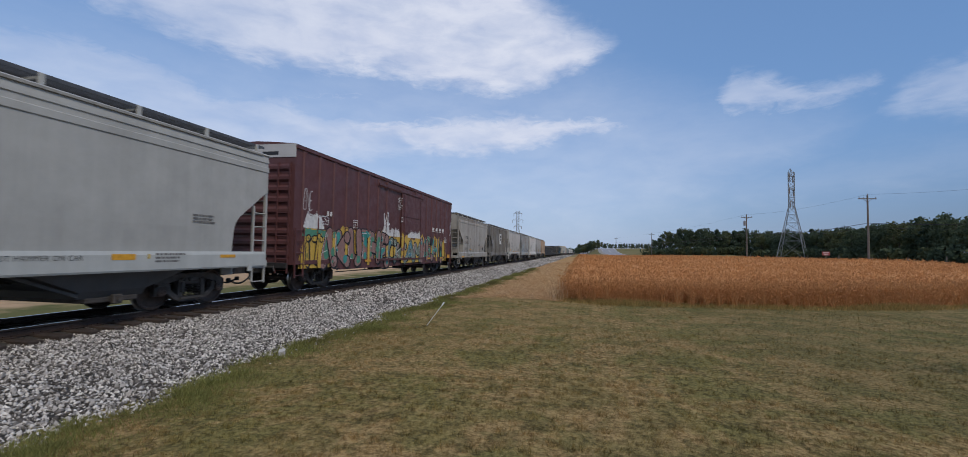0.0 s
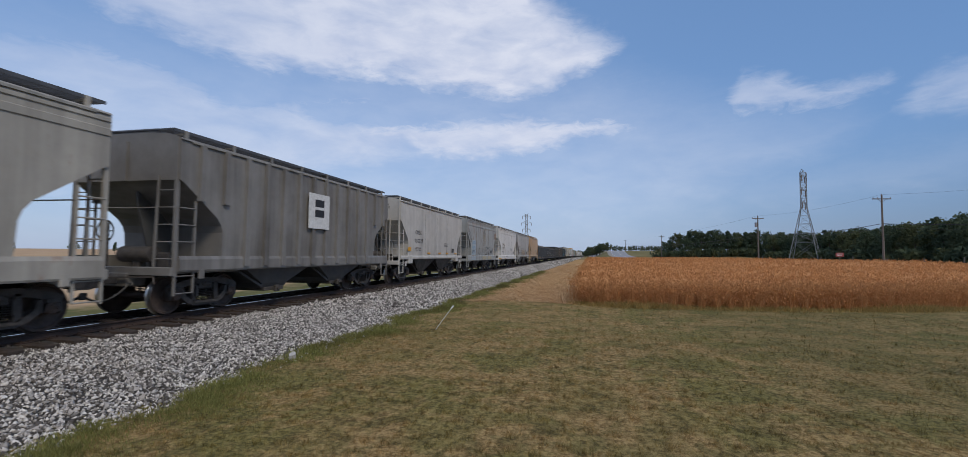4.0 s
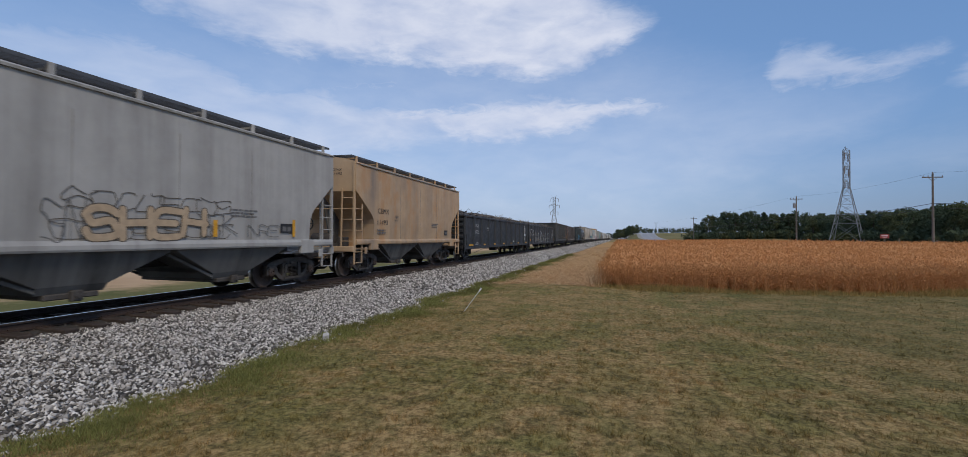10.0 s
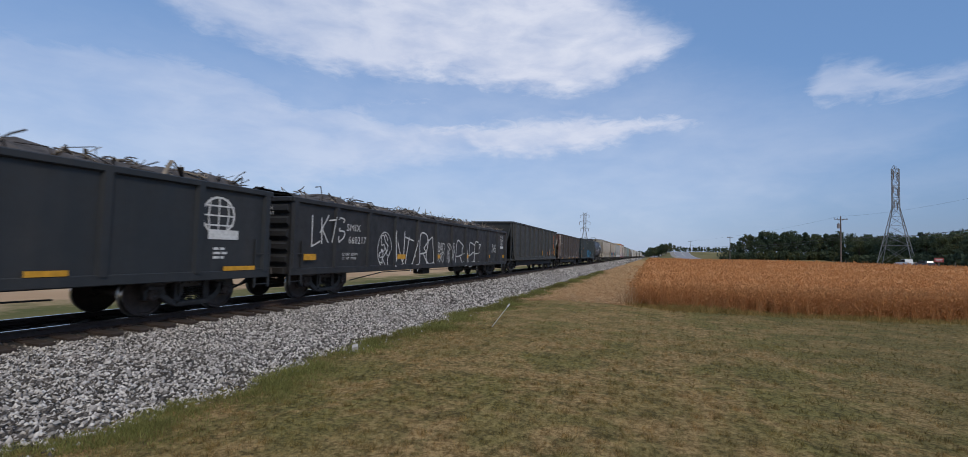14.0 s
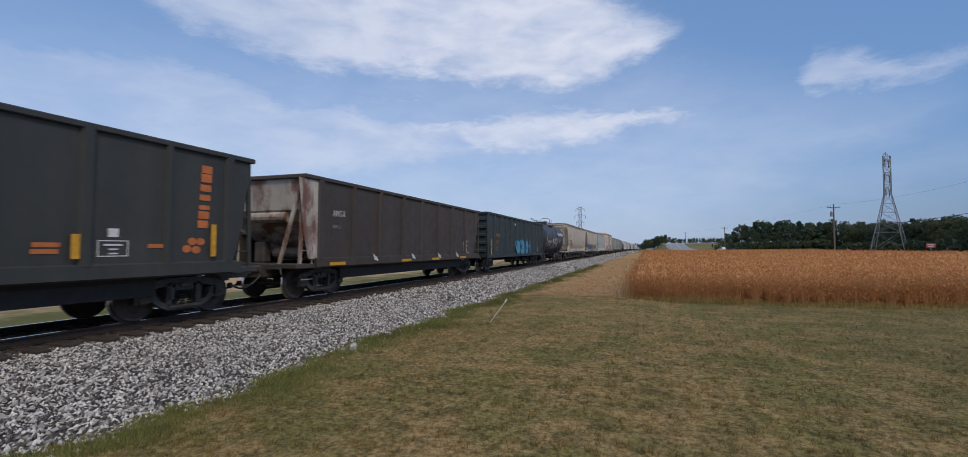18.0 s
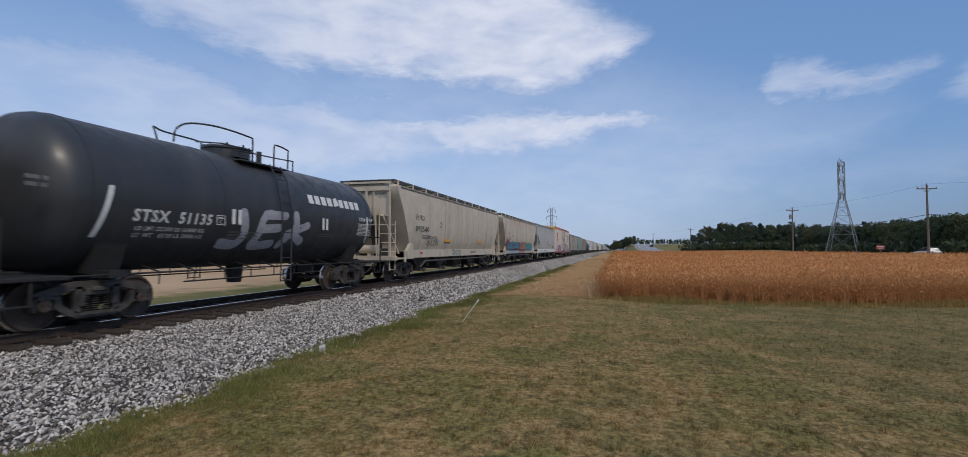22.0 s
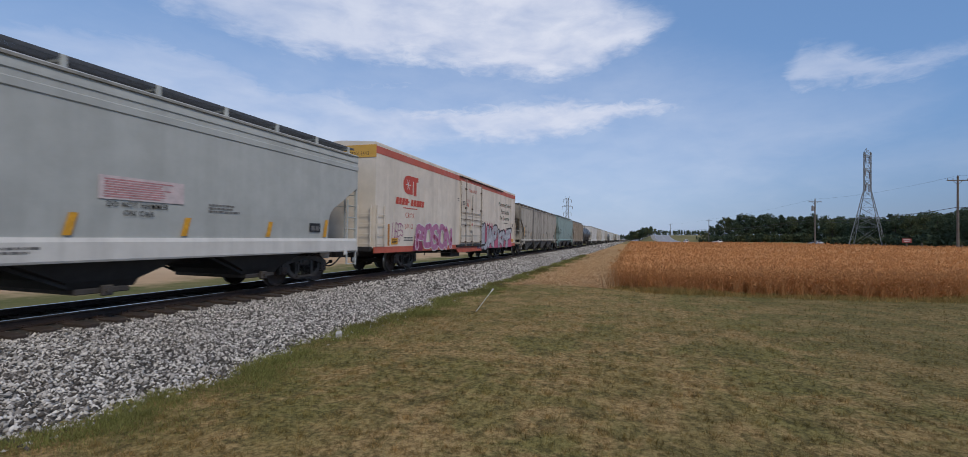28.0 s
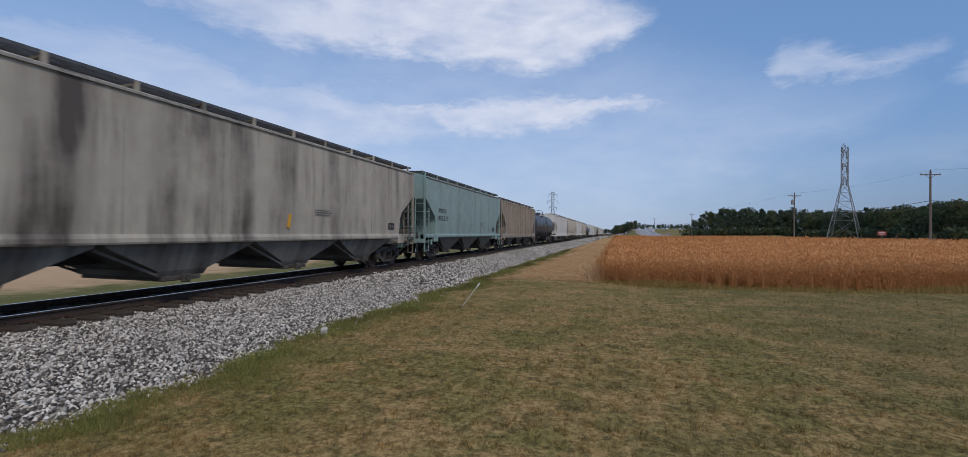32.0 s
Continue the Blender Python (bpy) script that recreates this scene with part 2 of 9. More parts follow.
# ---- materials ----
class Nodes:
    """A node material in the making."""

    def __init__(self, name, rough=0.7, metal=0.0, gloss=0.5):
        self.mat = bpy.data.materials.new(name)
        self.mat.use_nodes = True
        self.nt = self.mat.node_tree
        self.bsdf = self.nt.nodes["Principled BSDF"]
        self.bsdf.inputs["Roughness"].default_value, self.bsdf.inputs["Metallic"].default_value = rough, metal
        self.bsdf.inputs["Specular IOR Level"].default_value = gloss
        tex = self.nt.nodes.new("ShaderNodeTexCoord")
        self.object, self.uv = tex.outputs["Object"], tex.outputs["Generated"]

    def link(self, a, b):
        self.nt.links.new(a, b)

    def scaled(self, vector, scale):
        n = self.nt.nodes.new("ShaderNodeMapping")
        n.inputs["Scale"].default_value = scale
        self.link(vector, n.inputs["Vector"])
        return n.outputs[0]

    def noise(self, scale=1.0, detail=4.0, rough=0.55, vector=None, distortion=0.0):
        n = self.nt.nodes.new("ShaderNodeTexNoise")
        n.inputs["Scale"].default_value, n.inputs["Detail"].default_value = scale, detail
        n.inputs["Roughness"].default_value, n.inputs["Distortion"].default_value = rough, distortion
        self.link(self.object if vector is None else vector, n.inputs["Vector"])
        return n.outputs["Fac"]

    def ramp(self, value, lo, hi, a=0.0, b=1.0):
        n = self.nt.nodes.new("ShaderNodeMapRange")
        for key, v in (("From Min", lo), ("From Max", hi), ("To Min", a), ("To Max", b)):
            n.inputs[key].default_value = v
        self.link(value, n.inputs["Value"])
        return n.outputs[0]

    def mul(self, a, b, op="MULTIPLY"):
        n = self.nt.nodes.new("ShaderNodeMath")
        n.operation = op
        for i, s in enumerate((a, b)):
            if isinstance(s, (int, float)):
                n.inputs[i].default_value = s
            else:
                self.link(s, n.inputs[i])
        return n.outputs[0]

    def mix(self, factor, a, b, kind="MIX"):
        n = self.nt.nodes.new("ShaderNodeMix")
        n.data_type, n.blend_type = "RGBA", kind
        for key, s in (("Factor", factor), ("A", a), ("B", b)):
            if isinstance(s, (int, float)):
                n.inputs[key].default_value = s
            elif isinstance(s, tuple):
                n.inputs[key].default_value = (*s, 1)
            else:
                self.link(s, n.inputs[key])
        return n.outputs["Result"]

    def island(self):
        return self.nt.nodes.new("ShaderNodeNewGeometry").outputs["Random Per Island"]

    def random(self):
        return self.nt.nodes.new("ShaderNodeObjectInfo").outputs["Random"]

    def bump(self, height, strength=0.3, distance=0.01):
        n = self.nt.nodes.new("ShaderNodeBump")
        n.inputs["Strength"].default_value, n.inputs["Distance"].default_value = strength, distance
        self.link(height, n.inputs["Height"])
        self.link(n.outputs[0], self.bsdf.inputs["Normal"])

    def done(self, color, rough=None):
        if isinstance(color, tuple):
            self.bsdf.inputs["Base Color"].default_value = (*color, 1)
        else:
            self.link(color, self.bsdf.inputs["Base Color"])
        if rough is not None:
            self.link(rough, self.bsdf.inputs["Roughness"])
        return self.mat

    def leafy(self, color, share=0.35):
        """Thin leaf: some of the light passes through."""
        out = self.nt.nodes["Material Output"]
        back, both = self.nt.nodes.new("ShaderNodeBsdfTranslucent"), self.nt.nodes.new("ShaderNodeMixShader")
        self.link(color, back.inputs["Color"])
        both.inputs[0].default_value = share
        self.link(self.bsdf.outputs[0], both.inputs[1])
        self.link(back.outputs[0], both.inputs[2])
        self.link(both.outputs[0], out.inputs["Surface"])
        return self.done(color)


def paint(name, color, dirt=(0.07, 0.06, 0.05), dirty=0.5, rust=0.0, rough=0.55, streak_scale=2.6, cover=(0.46, 0.72), rust_color=(0.20, 0.075, 0.025), rust_from=None):
    """Weathered paint: tone, blotches, streaks that run down, rust and fine grain."""
    n = Nodes(name, rough)
    streaks = n.ramp(n.noise(1.0, 6, 0.6, n.scaled(n.object, (0.4, streak_scale, 0.16))), cover[0], cover[1])
    patches = n.ramp(n.noise(0.55, 5, 0.6), 0.35, 0.7)
    runs = n.ramp(n.noise(1.0, 4, 0.55, n.scaled(n.object, (0.3, streak_scale * 0.55, 0.05))), 0.48, 0.70, 0.0, 0.55)
    film = n.mul(n.mul(n.mul(streaks, patches), runs, "ADD"), dirty)
    tone = n.mix(n.ramp(n.noise(1.7, 6, 0.65), 0.3, 0.75), tuple(c * 0.86 for c in color), tuple(min(1, c * 1.05) for c in color))
    c = n.mix(film, tone, dirt)
    speck = n.ramp(n.noise(5.0, 8, 0.72), 0.60, 0.76, 0.0, 0.18 * min(1, dirty * 1.5))
    c = n.mix(speck, c, dirt)
    if rust > 0:
        spots = n.ramp(n.noise(1.0, 9, 0.7, n.scaled(n.object, (1.0, 1.5, 0.55))), 0.61 - 0.16 * rust, 0.69 - 0.12 * rust)
        if rust_from:
            sep = n.nt.nodes.new("ShaderNodeSeparateXYZ")
            n.link(n.object, sep.inputs[0])
            spots = n.mul(spots, n.ramp(sep.outputs[2], rust_from, rust_from + 0.35, 0.12, 1.0))
        c = n.mix(n.mul(spots, min(1.0, 0.45 + rust * 0.5)), c, rust_color)
    n.bump(n.noise(24.0, 4, 0.6), 0.12, 0.004)
    return n.done(c, n.ramp(n.noise(3.0, 5), 0.3, 0.75, rough - 0.12, min(1.0, rough + 0.2)))


def plain(name, color, rough=0.6, metal=0.0, wear=0.25, scale=5.0):
    n = Nodes(name, rough, metal)
    c = n.mix(n.ramp(n.noise(scale, 6, 0.65), 0.35, 0.75), tuple(v * (1 - wear) for v in color), tuple(min(1, v * (1 + wear * 0.4)) for v in color))
    n.bump(n.noise(scale * 8, 3), 0.15, 0.003)
    return n.done(c)


M_STEEL = plain("grimy_steel", (0.030, 0.027, 0.025), 0.65, 0.0, 0.5)
M_CAST = plain("cast_steel", (0.078, 0.068, 0.060), 0.7, 0.0, 0.5)
M_UNDER = plain("black_underframe", (0.026, 0.024, 0.023), 0.7, 0.0, 0.4)
M_WHEEL = plain("wheel_plate", (0.080, 0.056, 0.044), 0.7, 0.0, 0.45)
M_TREAD = plain("bright_tread", (0.55, 0.54, 0.52), 0.28, 1.0, 0.2)
M_RUBBER = plain("rubber_hose", (0.012, 0.012, 0.012), 0.6)
M_GRATE = plain("galvanised_grating", (0.085, 0.09, 0.10), 0.6, 0.0, 0.35)
M_SEAM = plain("grimy_weld", (0.33, 0.32, 0.295), 0.8, 0.0, 0.4)
M_RUSTED = plain("rusted_rod", (0.085, 0.055, 0.040), 0.75, 0.0, 0.5, 8.0)
M_ROD = plain("grey_door_rod", (0.40, 0.36, 0.31), 0.65, 0.0, 0.45, 8.0)
M_RUSTRUN = plain("brown_rust_run", (0.42, 0.32, 0.23), 0.8, 0.0, 0.35, 8.0)
M_YELLOW = plain("reflective_yellow", (0.72, 0.36, 0.03), 0.45, 0.0, 0.3, 9.0)
M_PALEYELLOW = plain("faded_yellow", (0.55, 0.42, 0.16), 0.6, 0.0, 0.4, 9.0)
M_WHITE = plain("white_lettering", (0.72, 0.72, 0.70), 0.6, 0.0, 0.25, 12.0)
M_BLACK = plain("black_lettering", (0.022, 0.022, 0.024), 0.6, 0.0, 0.3, 12.0)
M_GREYINK = plain("faded_lettering", (0.16, 0.155, 0.15), 0.7, 0.0, 0.35, 12.0)
M_ORANGEINK = plain("orange_lettering", (0.62, 0.27, 0.04), 0.6, 0.0, 0.25, 12.0)
M_RED = plain("red_lettering", (0.55, 0.075, 0.045), 0.6, 0.0, 0.25, 9.0)
M_BLUEINK = plain("blue_lettering", (0.09, 0.28, 0.48), 0.6, 0.0, 0.25, 9.0)


# ---- the lie of the land ----
def smooth(a, b, v):
    t = np.clip((np.asarray(v, dtype=float) - a) / (b - a), 0, 1)
    return t * t * (3 - 2 * t)


def road_x(y):
    y = np.asarray(y, dtype=float)
    return 57.0 - 0.0986 * (y - 80) - 20.0 * smooth(150, 240, y) + 6.5 * smooth(270, 350, y)


def land(x, y):
    """Height of the ground."""
    x, y = np.asarray(x, dtype=float), np.asarray(y, dtype=float)
    z = 0.5 * smooth(10, 45, x) + 4.8 * smooth(236, 346, y) * smooth(2, 14, x)
    z = z + 3.5 * smooth(420, 800, y)
    z = z - 0.55 * smooth(-12.4, -14.6, x) * (1 - 0.6 * smooth(-30, -200, x)) - 0.06 * smooth(-3.0, -4.9, x)
    return z + 0.03 * np.sin(x * 0.31 + 1.7) * np.sin(y * 0.27 + 0.4) * smooth(1.0, 6.0, np.abs(x + 10) - 4)


def lz(x, y):
    return float(land(x, y))


def bulk(name, verts, faces_n, material, kind="stuff", label="", category="", parent=None):
    """A mesh of many small faces, each with its own faces_n vertices in a row."""
    verts = np.ascontiguousarray(verts, dtype=np.float32).reshape(-1, 3)
    me = bpy.data.meshes.new(name)
    n = len(verts)
    me.vertices.add(n)
    me.vertices.foreach_set("co", verts.ravel())
    me.loops.add(n)
    me.loops.foreach_set("vertex_index", np.arange(n, dtype=np.int32))
    me.polygons.add(n // faces_n)
    me.polygons.foreach_set("loop_start", np.arange(0, n, faces_n, dtype=np.int32))
    me.update(calc_edges=True)
    me.materials.append(material)
    ob = new(name, me)
    if parent:
        ob.parent = parent
    return tagged(ob, label, category, kind=kind)


def solid_bulk(name, verts, faces, count, material, label="", category="", kind="stuff", parent=None):
    """Many small solids of one topology: verts (count, v, 3), faces (f, 3)."""
    v = verts.shape[1]
    faces = np.asarray(faces, dtype=np.int32)
    index = (np.arange(count, dtype=np.int32)[:, None, None] * v + faces[None]).reshape(-1)
    me = bpy.data.meshes.new(name)
    me.vertices.add(count * v)
    me.vertices.foreach_set("co", np.ascontiguousarray(verts, dtype=np.float32).ravel())
    me.loops.add(len(index))
    me.loops.foreach_set("vertex_index", index)
    me.polygons.add(len(index) // 3)
    me.polygons.foreach_set("loop_start", np.arange(0, len(index), 3, dtype=np.int32))
    me.update(calc_edges=True)
    me.materials.append(material)
    ob = new(name, me)
    if parent:
        ob.parent = parent
    return tagged(ob, label, category, kind=kind)


# ---- ground materials ----
def grass_colour(n):
    """Dry lawn: green, olive and brown patches at several sizes."""
    big = n.ramp(n.noise(0.30, 5, 0.60), 0.44, 0.56)
    mid = n.ramp(n.noise(0.95, 7, 0.66, distortion=0.6), 0.45, 0.56)
    tufts = n.ramp(n.noise(2.9, 6, 0.70, distortion=0.9), 0.48, 0.60)
    small = n.ramp(n.noise(17.0, 5, 0.78), 0.40, 0.60)
    green = n.mix(small, (0.095, 0.082, 0.030), (0.267, 0.221, 0.080))
    brown = n.mix(small, (0.172, 0.105, 0.044), (0.459, 0.311, 0.145))
    c = n.mix(n.mul(mid, 0.75), green, brown)
    c = n.mix(n.mul(big, 0.50), c, n.mix(small, (0.172, 0.108, 0.046), (0.421, 0.282, 0.128)))
    sep = n.nt.nodes.new("ShaderNodeSeparateXYZ")
    n.link(n.object, sep.inputs[0])
    lush = n.mul(n.ramp(n.mul(sep.outputs[0], n.ramp(n.noise(0.35, 4, 0.6), 0.3, 0.7, -3.0, 3.0), "ADD"), 0.0, 5.0), 0.62)
    c = n.mix(lush, c, n.mix(n.mul(mid, 0.4), n.mix(small, (0.055, 0.055, 0.022), (0.165, 0.151, 0.061)), brown))
    return n.mix(n.mul(tufts, 0.72), c, n.mix(small, (0.059, 0.050, 0.021), (0.168, 0.141, 0.054)))


def ground_material():
    n = Nodes("ground_cover", 0.95, gloss=0.05)
    sep = n.nt.nodes.new("ShaderNodeSeparateXYZ")
    n.link(n.object, sep.inputs[0])
    x, y = sep.outputs[0], sep.outputs[1]
    wob = n.ramp(n.noise(0.5, 5, 0.65), 0.2, 0.8, -1.0, 1.0)
    xw, yw = n.mul(x, wob, "ADD"), n.mul(y, wob, "ADD")
    c = grass_colour(n)
    straw = n.mix(n.ramp(n.noise(3.0, 6, 0.7), 0.35, 0.7), (0.33, 0.18, 0.072), (0.56, 0.36, 0.17))
    strip = n.mul(n.mul(n.ramp(xw, -5.2, -4.4), n.ramp(xw, 0.3, -0.6)), n.ramp(yw, 16.6, 19.5))
    c = n.mix(n.mul(strip, 0.9), c, straw)
    far_green = n.mix(n.ramp(n.noise(0.2, 6, 0.6), 0.35, 0.7), (0.105, 0.110, 0.040), (0.19, 0.165, 0.070))
    beyond = n.ramp(xw, -13.5, -15.0)
    c = n.mix(beyond, c, far_green)
    dirt = n.mix(n.ramp(n.noise(0.08, 6, 0.6), 0.35, 0.7), (0.40, 0.26, 0.15), (0.52, 0.37, 0.23))
    c = n.mix(n.ramp(n.mul(x, n.mul(wob, 3.0), "ADD"), -19.0, -22.0), c, dirt)
    verge = n.mix(n.ramp(n.noise(0.15, 6, 0.6), 0.35, 0.7), (0.15, 0.135, 0.055), (0.24, 0.20, 0.10))
    c = n.mix(n.mul(n.ramp(y, 168, 176), n.ramp(x, -8, -2)), c, verge)
    c = n.mix(n.mul(n.ramp(x, 40, 44), n.ramp(y, 20, 30)), c, verge)
    n.bump(n.noise(28.0, 5, 0.75), 0.5, 0.03)
    return n.done(c)


def ballast_material(name, dark):
    n = Nodes(name, 0.85, gloss=0.2)
    r = n.island()
    ramp = n.nt.nodes.new("ShaderNodeValToRGB")
    e = ramp.color_ramp.elements
    stops = [(0.0, (0.035, 0.031, 0.028)), (0.28, (0.090, 0.080, 0.072)), (0.46, (0.27, 0.25, 0.225)), (0.70, (0.54, 0.50, 0.455)), (1.0, (0.84, 0.79, 0.72))]
    e[0].position, e[0].color = 0.0, (*stops[0][1], 1)
    e[1].position, e[1].color = 1.0, (*stops[-1][1], 1)
    for p, c in stops[1:-1]:
        e.new(p).color = (*c, 1)
    n.link(r, ramp.inputs[0])
    c = n.mix(n.ramp(n.noise(0.6, 4), 0.4, 0.8, 0.0, 0.3), ramp.outputs[0], (0.24, 0.20, 0.16))
    if dark:
        c = n.mix(0.86, c, n.mix(n.ramp(n.noise(2.0, 5), 0.3, 0.7), (0.022, 0.016, 0.012), (0.060, 0.042, 0.032)))
    c = n.mix(n.ramp(n.noise(45.0, 3), 0.3, 0.8, 0.0, 0.30), c, (0.13, 0.12, 0.105))
    n.bump(n.noise(60.0, 3), 0.3, 0.004)
    return n.done(c)


M_GROUND = ground_material()
M_BALLAST, M_BALLAST_DARK = ballast_material("ballast_stone", False), ballast_material("oily_ballast", True)
# bed kept dark: the shade in gaps between stones is put into its colour
M_BED = plain("ballast_bed", (0.060, 0.054, 0.048), 0.95, 0.0, 0.5, 14.0)
M_TIE = plain("creosoted_wood", (0.058, 0.040, 0.030), 0.85, 0.0, 0.5, 6.0)
M_RAIL = plain("rusty_rail", (0.050, 0.030, 0.022), 0.75, 0.0, 0.4, 6.0)
M_RAILTOP = plain("polished_rail_head", (0.62, 0.62, 0.62), 0.22, 1.0, 0.15, 4.0)


def build_ground():
    fine_x, fine_y = np.arange(-24, 50.1, 1.0), np.arange(-6, 80.1, 1.0)
    xs = np.r_[[-4000, -2000, -1000, -500, -250, -140, -80, -50, -35], fine_x, [55, 60, 65, 70, 80, 95, 120, 160, 250, 500, 1000, 2000, 4000]]
    ys = np.r_[[-1500, -500, -200, -100, -50, -25, -12], fine_y, np.arange(85, 340, 6), [350, 380, 420, 480, 540, 620, 700, 800, 1000, 1500, 2500, 4500]]
    gx, gy = np.meshgrid(xs, ys)
    gz = land(gx, gy)
    gz = np.where((gx > -13.6) & (gx < -5.4), -0.6, gz)
    v = np.stack([gx, gy, gz], -1).reshape(-1, 3)
    w = len(xs)
    f = [(j * w + i, j * w + i + 1, (j + 1) * w + i + 1, (j + 1) * w + i) for j in range(len(ys) - 1) for i in range(w - 1)]
    me = bpy.data.meshes.new("ground")
    me.from_pydata(v.tolist(), [], f)
    me.materials.append(M_GROUND)
    me.shade_smooth()
    return tagged(new("ground", me), "dry patchy mown grass over flat farmland", "ground", kind="structure")


build_ground()

# ---- the railway track ----
track = thing("railway_track", "single railway track on grey stone ballast", "railway track", kind="structure")
BED = [(-4.6, -0.20), (-5.0, -0.062), (-5.3, -0.048), (-6.2, -0.042), (-8.9, -0.045), (-9.25, -0.075), (-9.65, -0.060), (-9.95, -0.02), (-12.2, -0.02), (-12.7, -0.06), (-14.0, -0.62), (-4.6, -0.7)]
part("ballast_bed", Shape().prism([(x, z) for x, z in BED][::-1], -120, 700, "y"), M_BED, track)


def bed_z(x):
    px, pz = zip(*sorted(BED[:-1]))
    return np.interp(x, px, pz)


def rail_mesh():
    prof = [(-0.070, -0.155), (0.070, -0.155), (0.070, -0.143), (0.018, -0.125), (0.009, -0.10), (0.009, -0.045), (0.036, -0.034), (0.037, -0.008), (0.030, 0.0), (-0.030, 0.0),
            (-0.037, -0.008), (-0.036, -0.034), (-0.009, -0.045), (-0.009, -0.10), (-0.018, -0.125), (-0.070, -0.143)]
    me = Shape().prism(prof, -120, 700, "y").mesh("rail", M_RAIL)
    me.materials.append(M_RAILTOP)
    for p in me.polygons:
        if p.center.z > -0.004 and abs(p.normal.z) > 0.9:
            p.material_index = 1
    return me


RAIL_MESH = rail_mesh()
for side in (1, -1):
    part("rail", RAIL_MESH, None, track, m=pose(TRACK + side * 0.752, 0, RAIL))


def tie_mesh(seed):
    r = random.Random(seed)
    s = Shape().box((-1.30 + r.uniform(-0.06, 0.04), -0.115, -0.18), (1.46 + r.uniform(-0.05, 0.09), 0.115, r.uniform(-0.012, 0.004)), 0.012)
    s.v = [(x, y + r.uniform(-0.008, 0.008), z + r.uniform(-0.006, 0.006)) for x, y, z in s.v]
    return s.mesh("tie", M_TIE)


def plate_mesh():
    s = Shape().box((-0.17, -0.10, 0.0), (0.17, 0.10, 0.018), 0.004)
    for x in (-0.11, 0.11):
        for y in (-0.06, 0.06):
            s.box((x - 0.016, y - 0.012, 0.01), (x + 0.016, y + 0.012, 0.045))
    return s.mesh("tie_plate", M_RAIL)


TIES, PLATE = [tie_mesh(k) for k in range(6)], plate_mesh()
r = random.Random(5)
for k in range(150):
    tie = part("tie", TIES[k % 6], None, track, m=pose(TRACK + r.uniform(-0.05, 0.05), -6 + 0.52 * k + r.uniform(-0.03, 0.03), 0.012, 0, 0, r.uniform(-1.2, 1.2)))
    if k < 90:
        for side in (1, -1):
            part("tie_plate", PLATE, None, tie, m=pose(side * 0.752, 0, -0.004))
rest = Shape()
for k in range(900):
    y = 72 + 0.52 * k
    rest.box((TRACK - 1.3, y - 0.115, -0.1), (TRACK + 1.46, y + 0.115, 0.015))
tagged(part("tie_row", rest, M_TIE, track), kind="stuff")

STONE_FACES = [(0, 2, 4), (2, 1, 4), (1, 3, 4), (3, 0, 4), (2, 0, 5), (1, 2, 5), (3, 1, 5), (0, 3, 5)]


def stones(rng, n):
    base = np.array([(1, 0, 0), (-1, 0, 0), (0, 1, 0), (0, -1, 0), (0, 0, 1), (0, 0, -1)], dtype=float)
    v = base[None] * rng.uniform(0.6, 1.25, (n, 6, 1)) + rng.uniform(-0.38, 0.38, (n, 6, 3))
    v *= rng.uniform(0.6, 1.2, (n, 1, 3)) * np.array([1.0, 1.0, 0.8])
    a = rng.uniform(0, 2 * np.pi, n)
    c, s = np.cos(a), np.sin(a)
    x = v[..., 0] * c[:, None] - v[..., 1] * s[:, None]
    y = v[..., 0] * s[:, None] + v[..., 1] * c[:, None]
    return np.stack([x, y, v[..., 2]], -1)


def stone_edge(y):
    """Where the ballast gives way to grass."""
    return -4.78 - 0.12 * smooth(4, 7, y) + 0.13 * np.sin(y * 2.3 + 0.9) * np.sin(y * 0.61 + 0.4) + 0.09 * np.sin(y * 4.7) + 0.16 * np.sin(y * 1.27 + 2.1)


def scatter_ballast():
    rng = np.random.default_rng(3)
    for y0, y1, density, size in ((-1, 14, 860, 0.031), (14, 36, 200, 0.056), (36, 100, 50, 0.095), (100, 300, 10, 0.18)):
        n = int((y1 - y0) * 5.0 * density)
        x = rng.uniform(-9.62, -4.55, n)
        y = rng.uniform(y0, y1, n)
        keep = (x < stone_edge(y) + rng.normal(0, 0.07, n)) | (rng.random(n) < 0.05)
        x, y = x[keep], y[keep]
        v = stones(rng, len(x)) * (size * rng.uniform(0.55, 1.3, len(x)))[:, None, None]
        z = np.where(x > -5.0, np.maximum(bed_z(x), land(x, y)), bed_z(x)) + size * rng.uniform(0.0, 0.45, len(x))
        v += np.stack([x, y, z], -1)[:, None]
        solid_bulk("ballast_stones", v, STONE_FACES, len(x), M_BALLAST, parent=track)
    # darker stone between and beside the rails
    n = 9000
    x, y = -9.42 - np.abs(rng.normal(0, 1.0, n)) * 1.2, rng.uniform(-3, 60, n)
    v = stones(rng, n) * (0.045 * rng.uniform(0.6, 1.3, n))[:, None, None] + np.stack([x, y, bed_z(x) + -0.005], -1)[:, None]
    solid_bulk("oily_stones", v, STONE_FACES, n, M_BALLAST_DARK, parent=track)


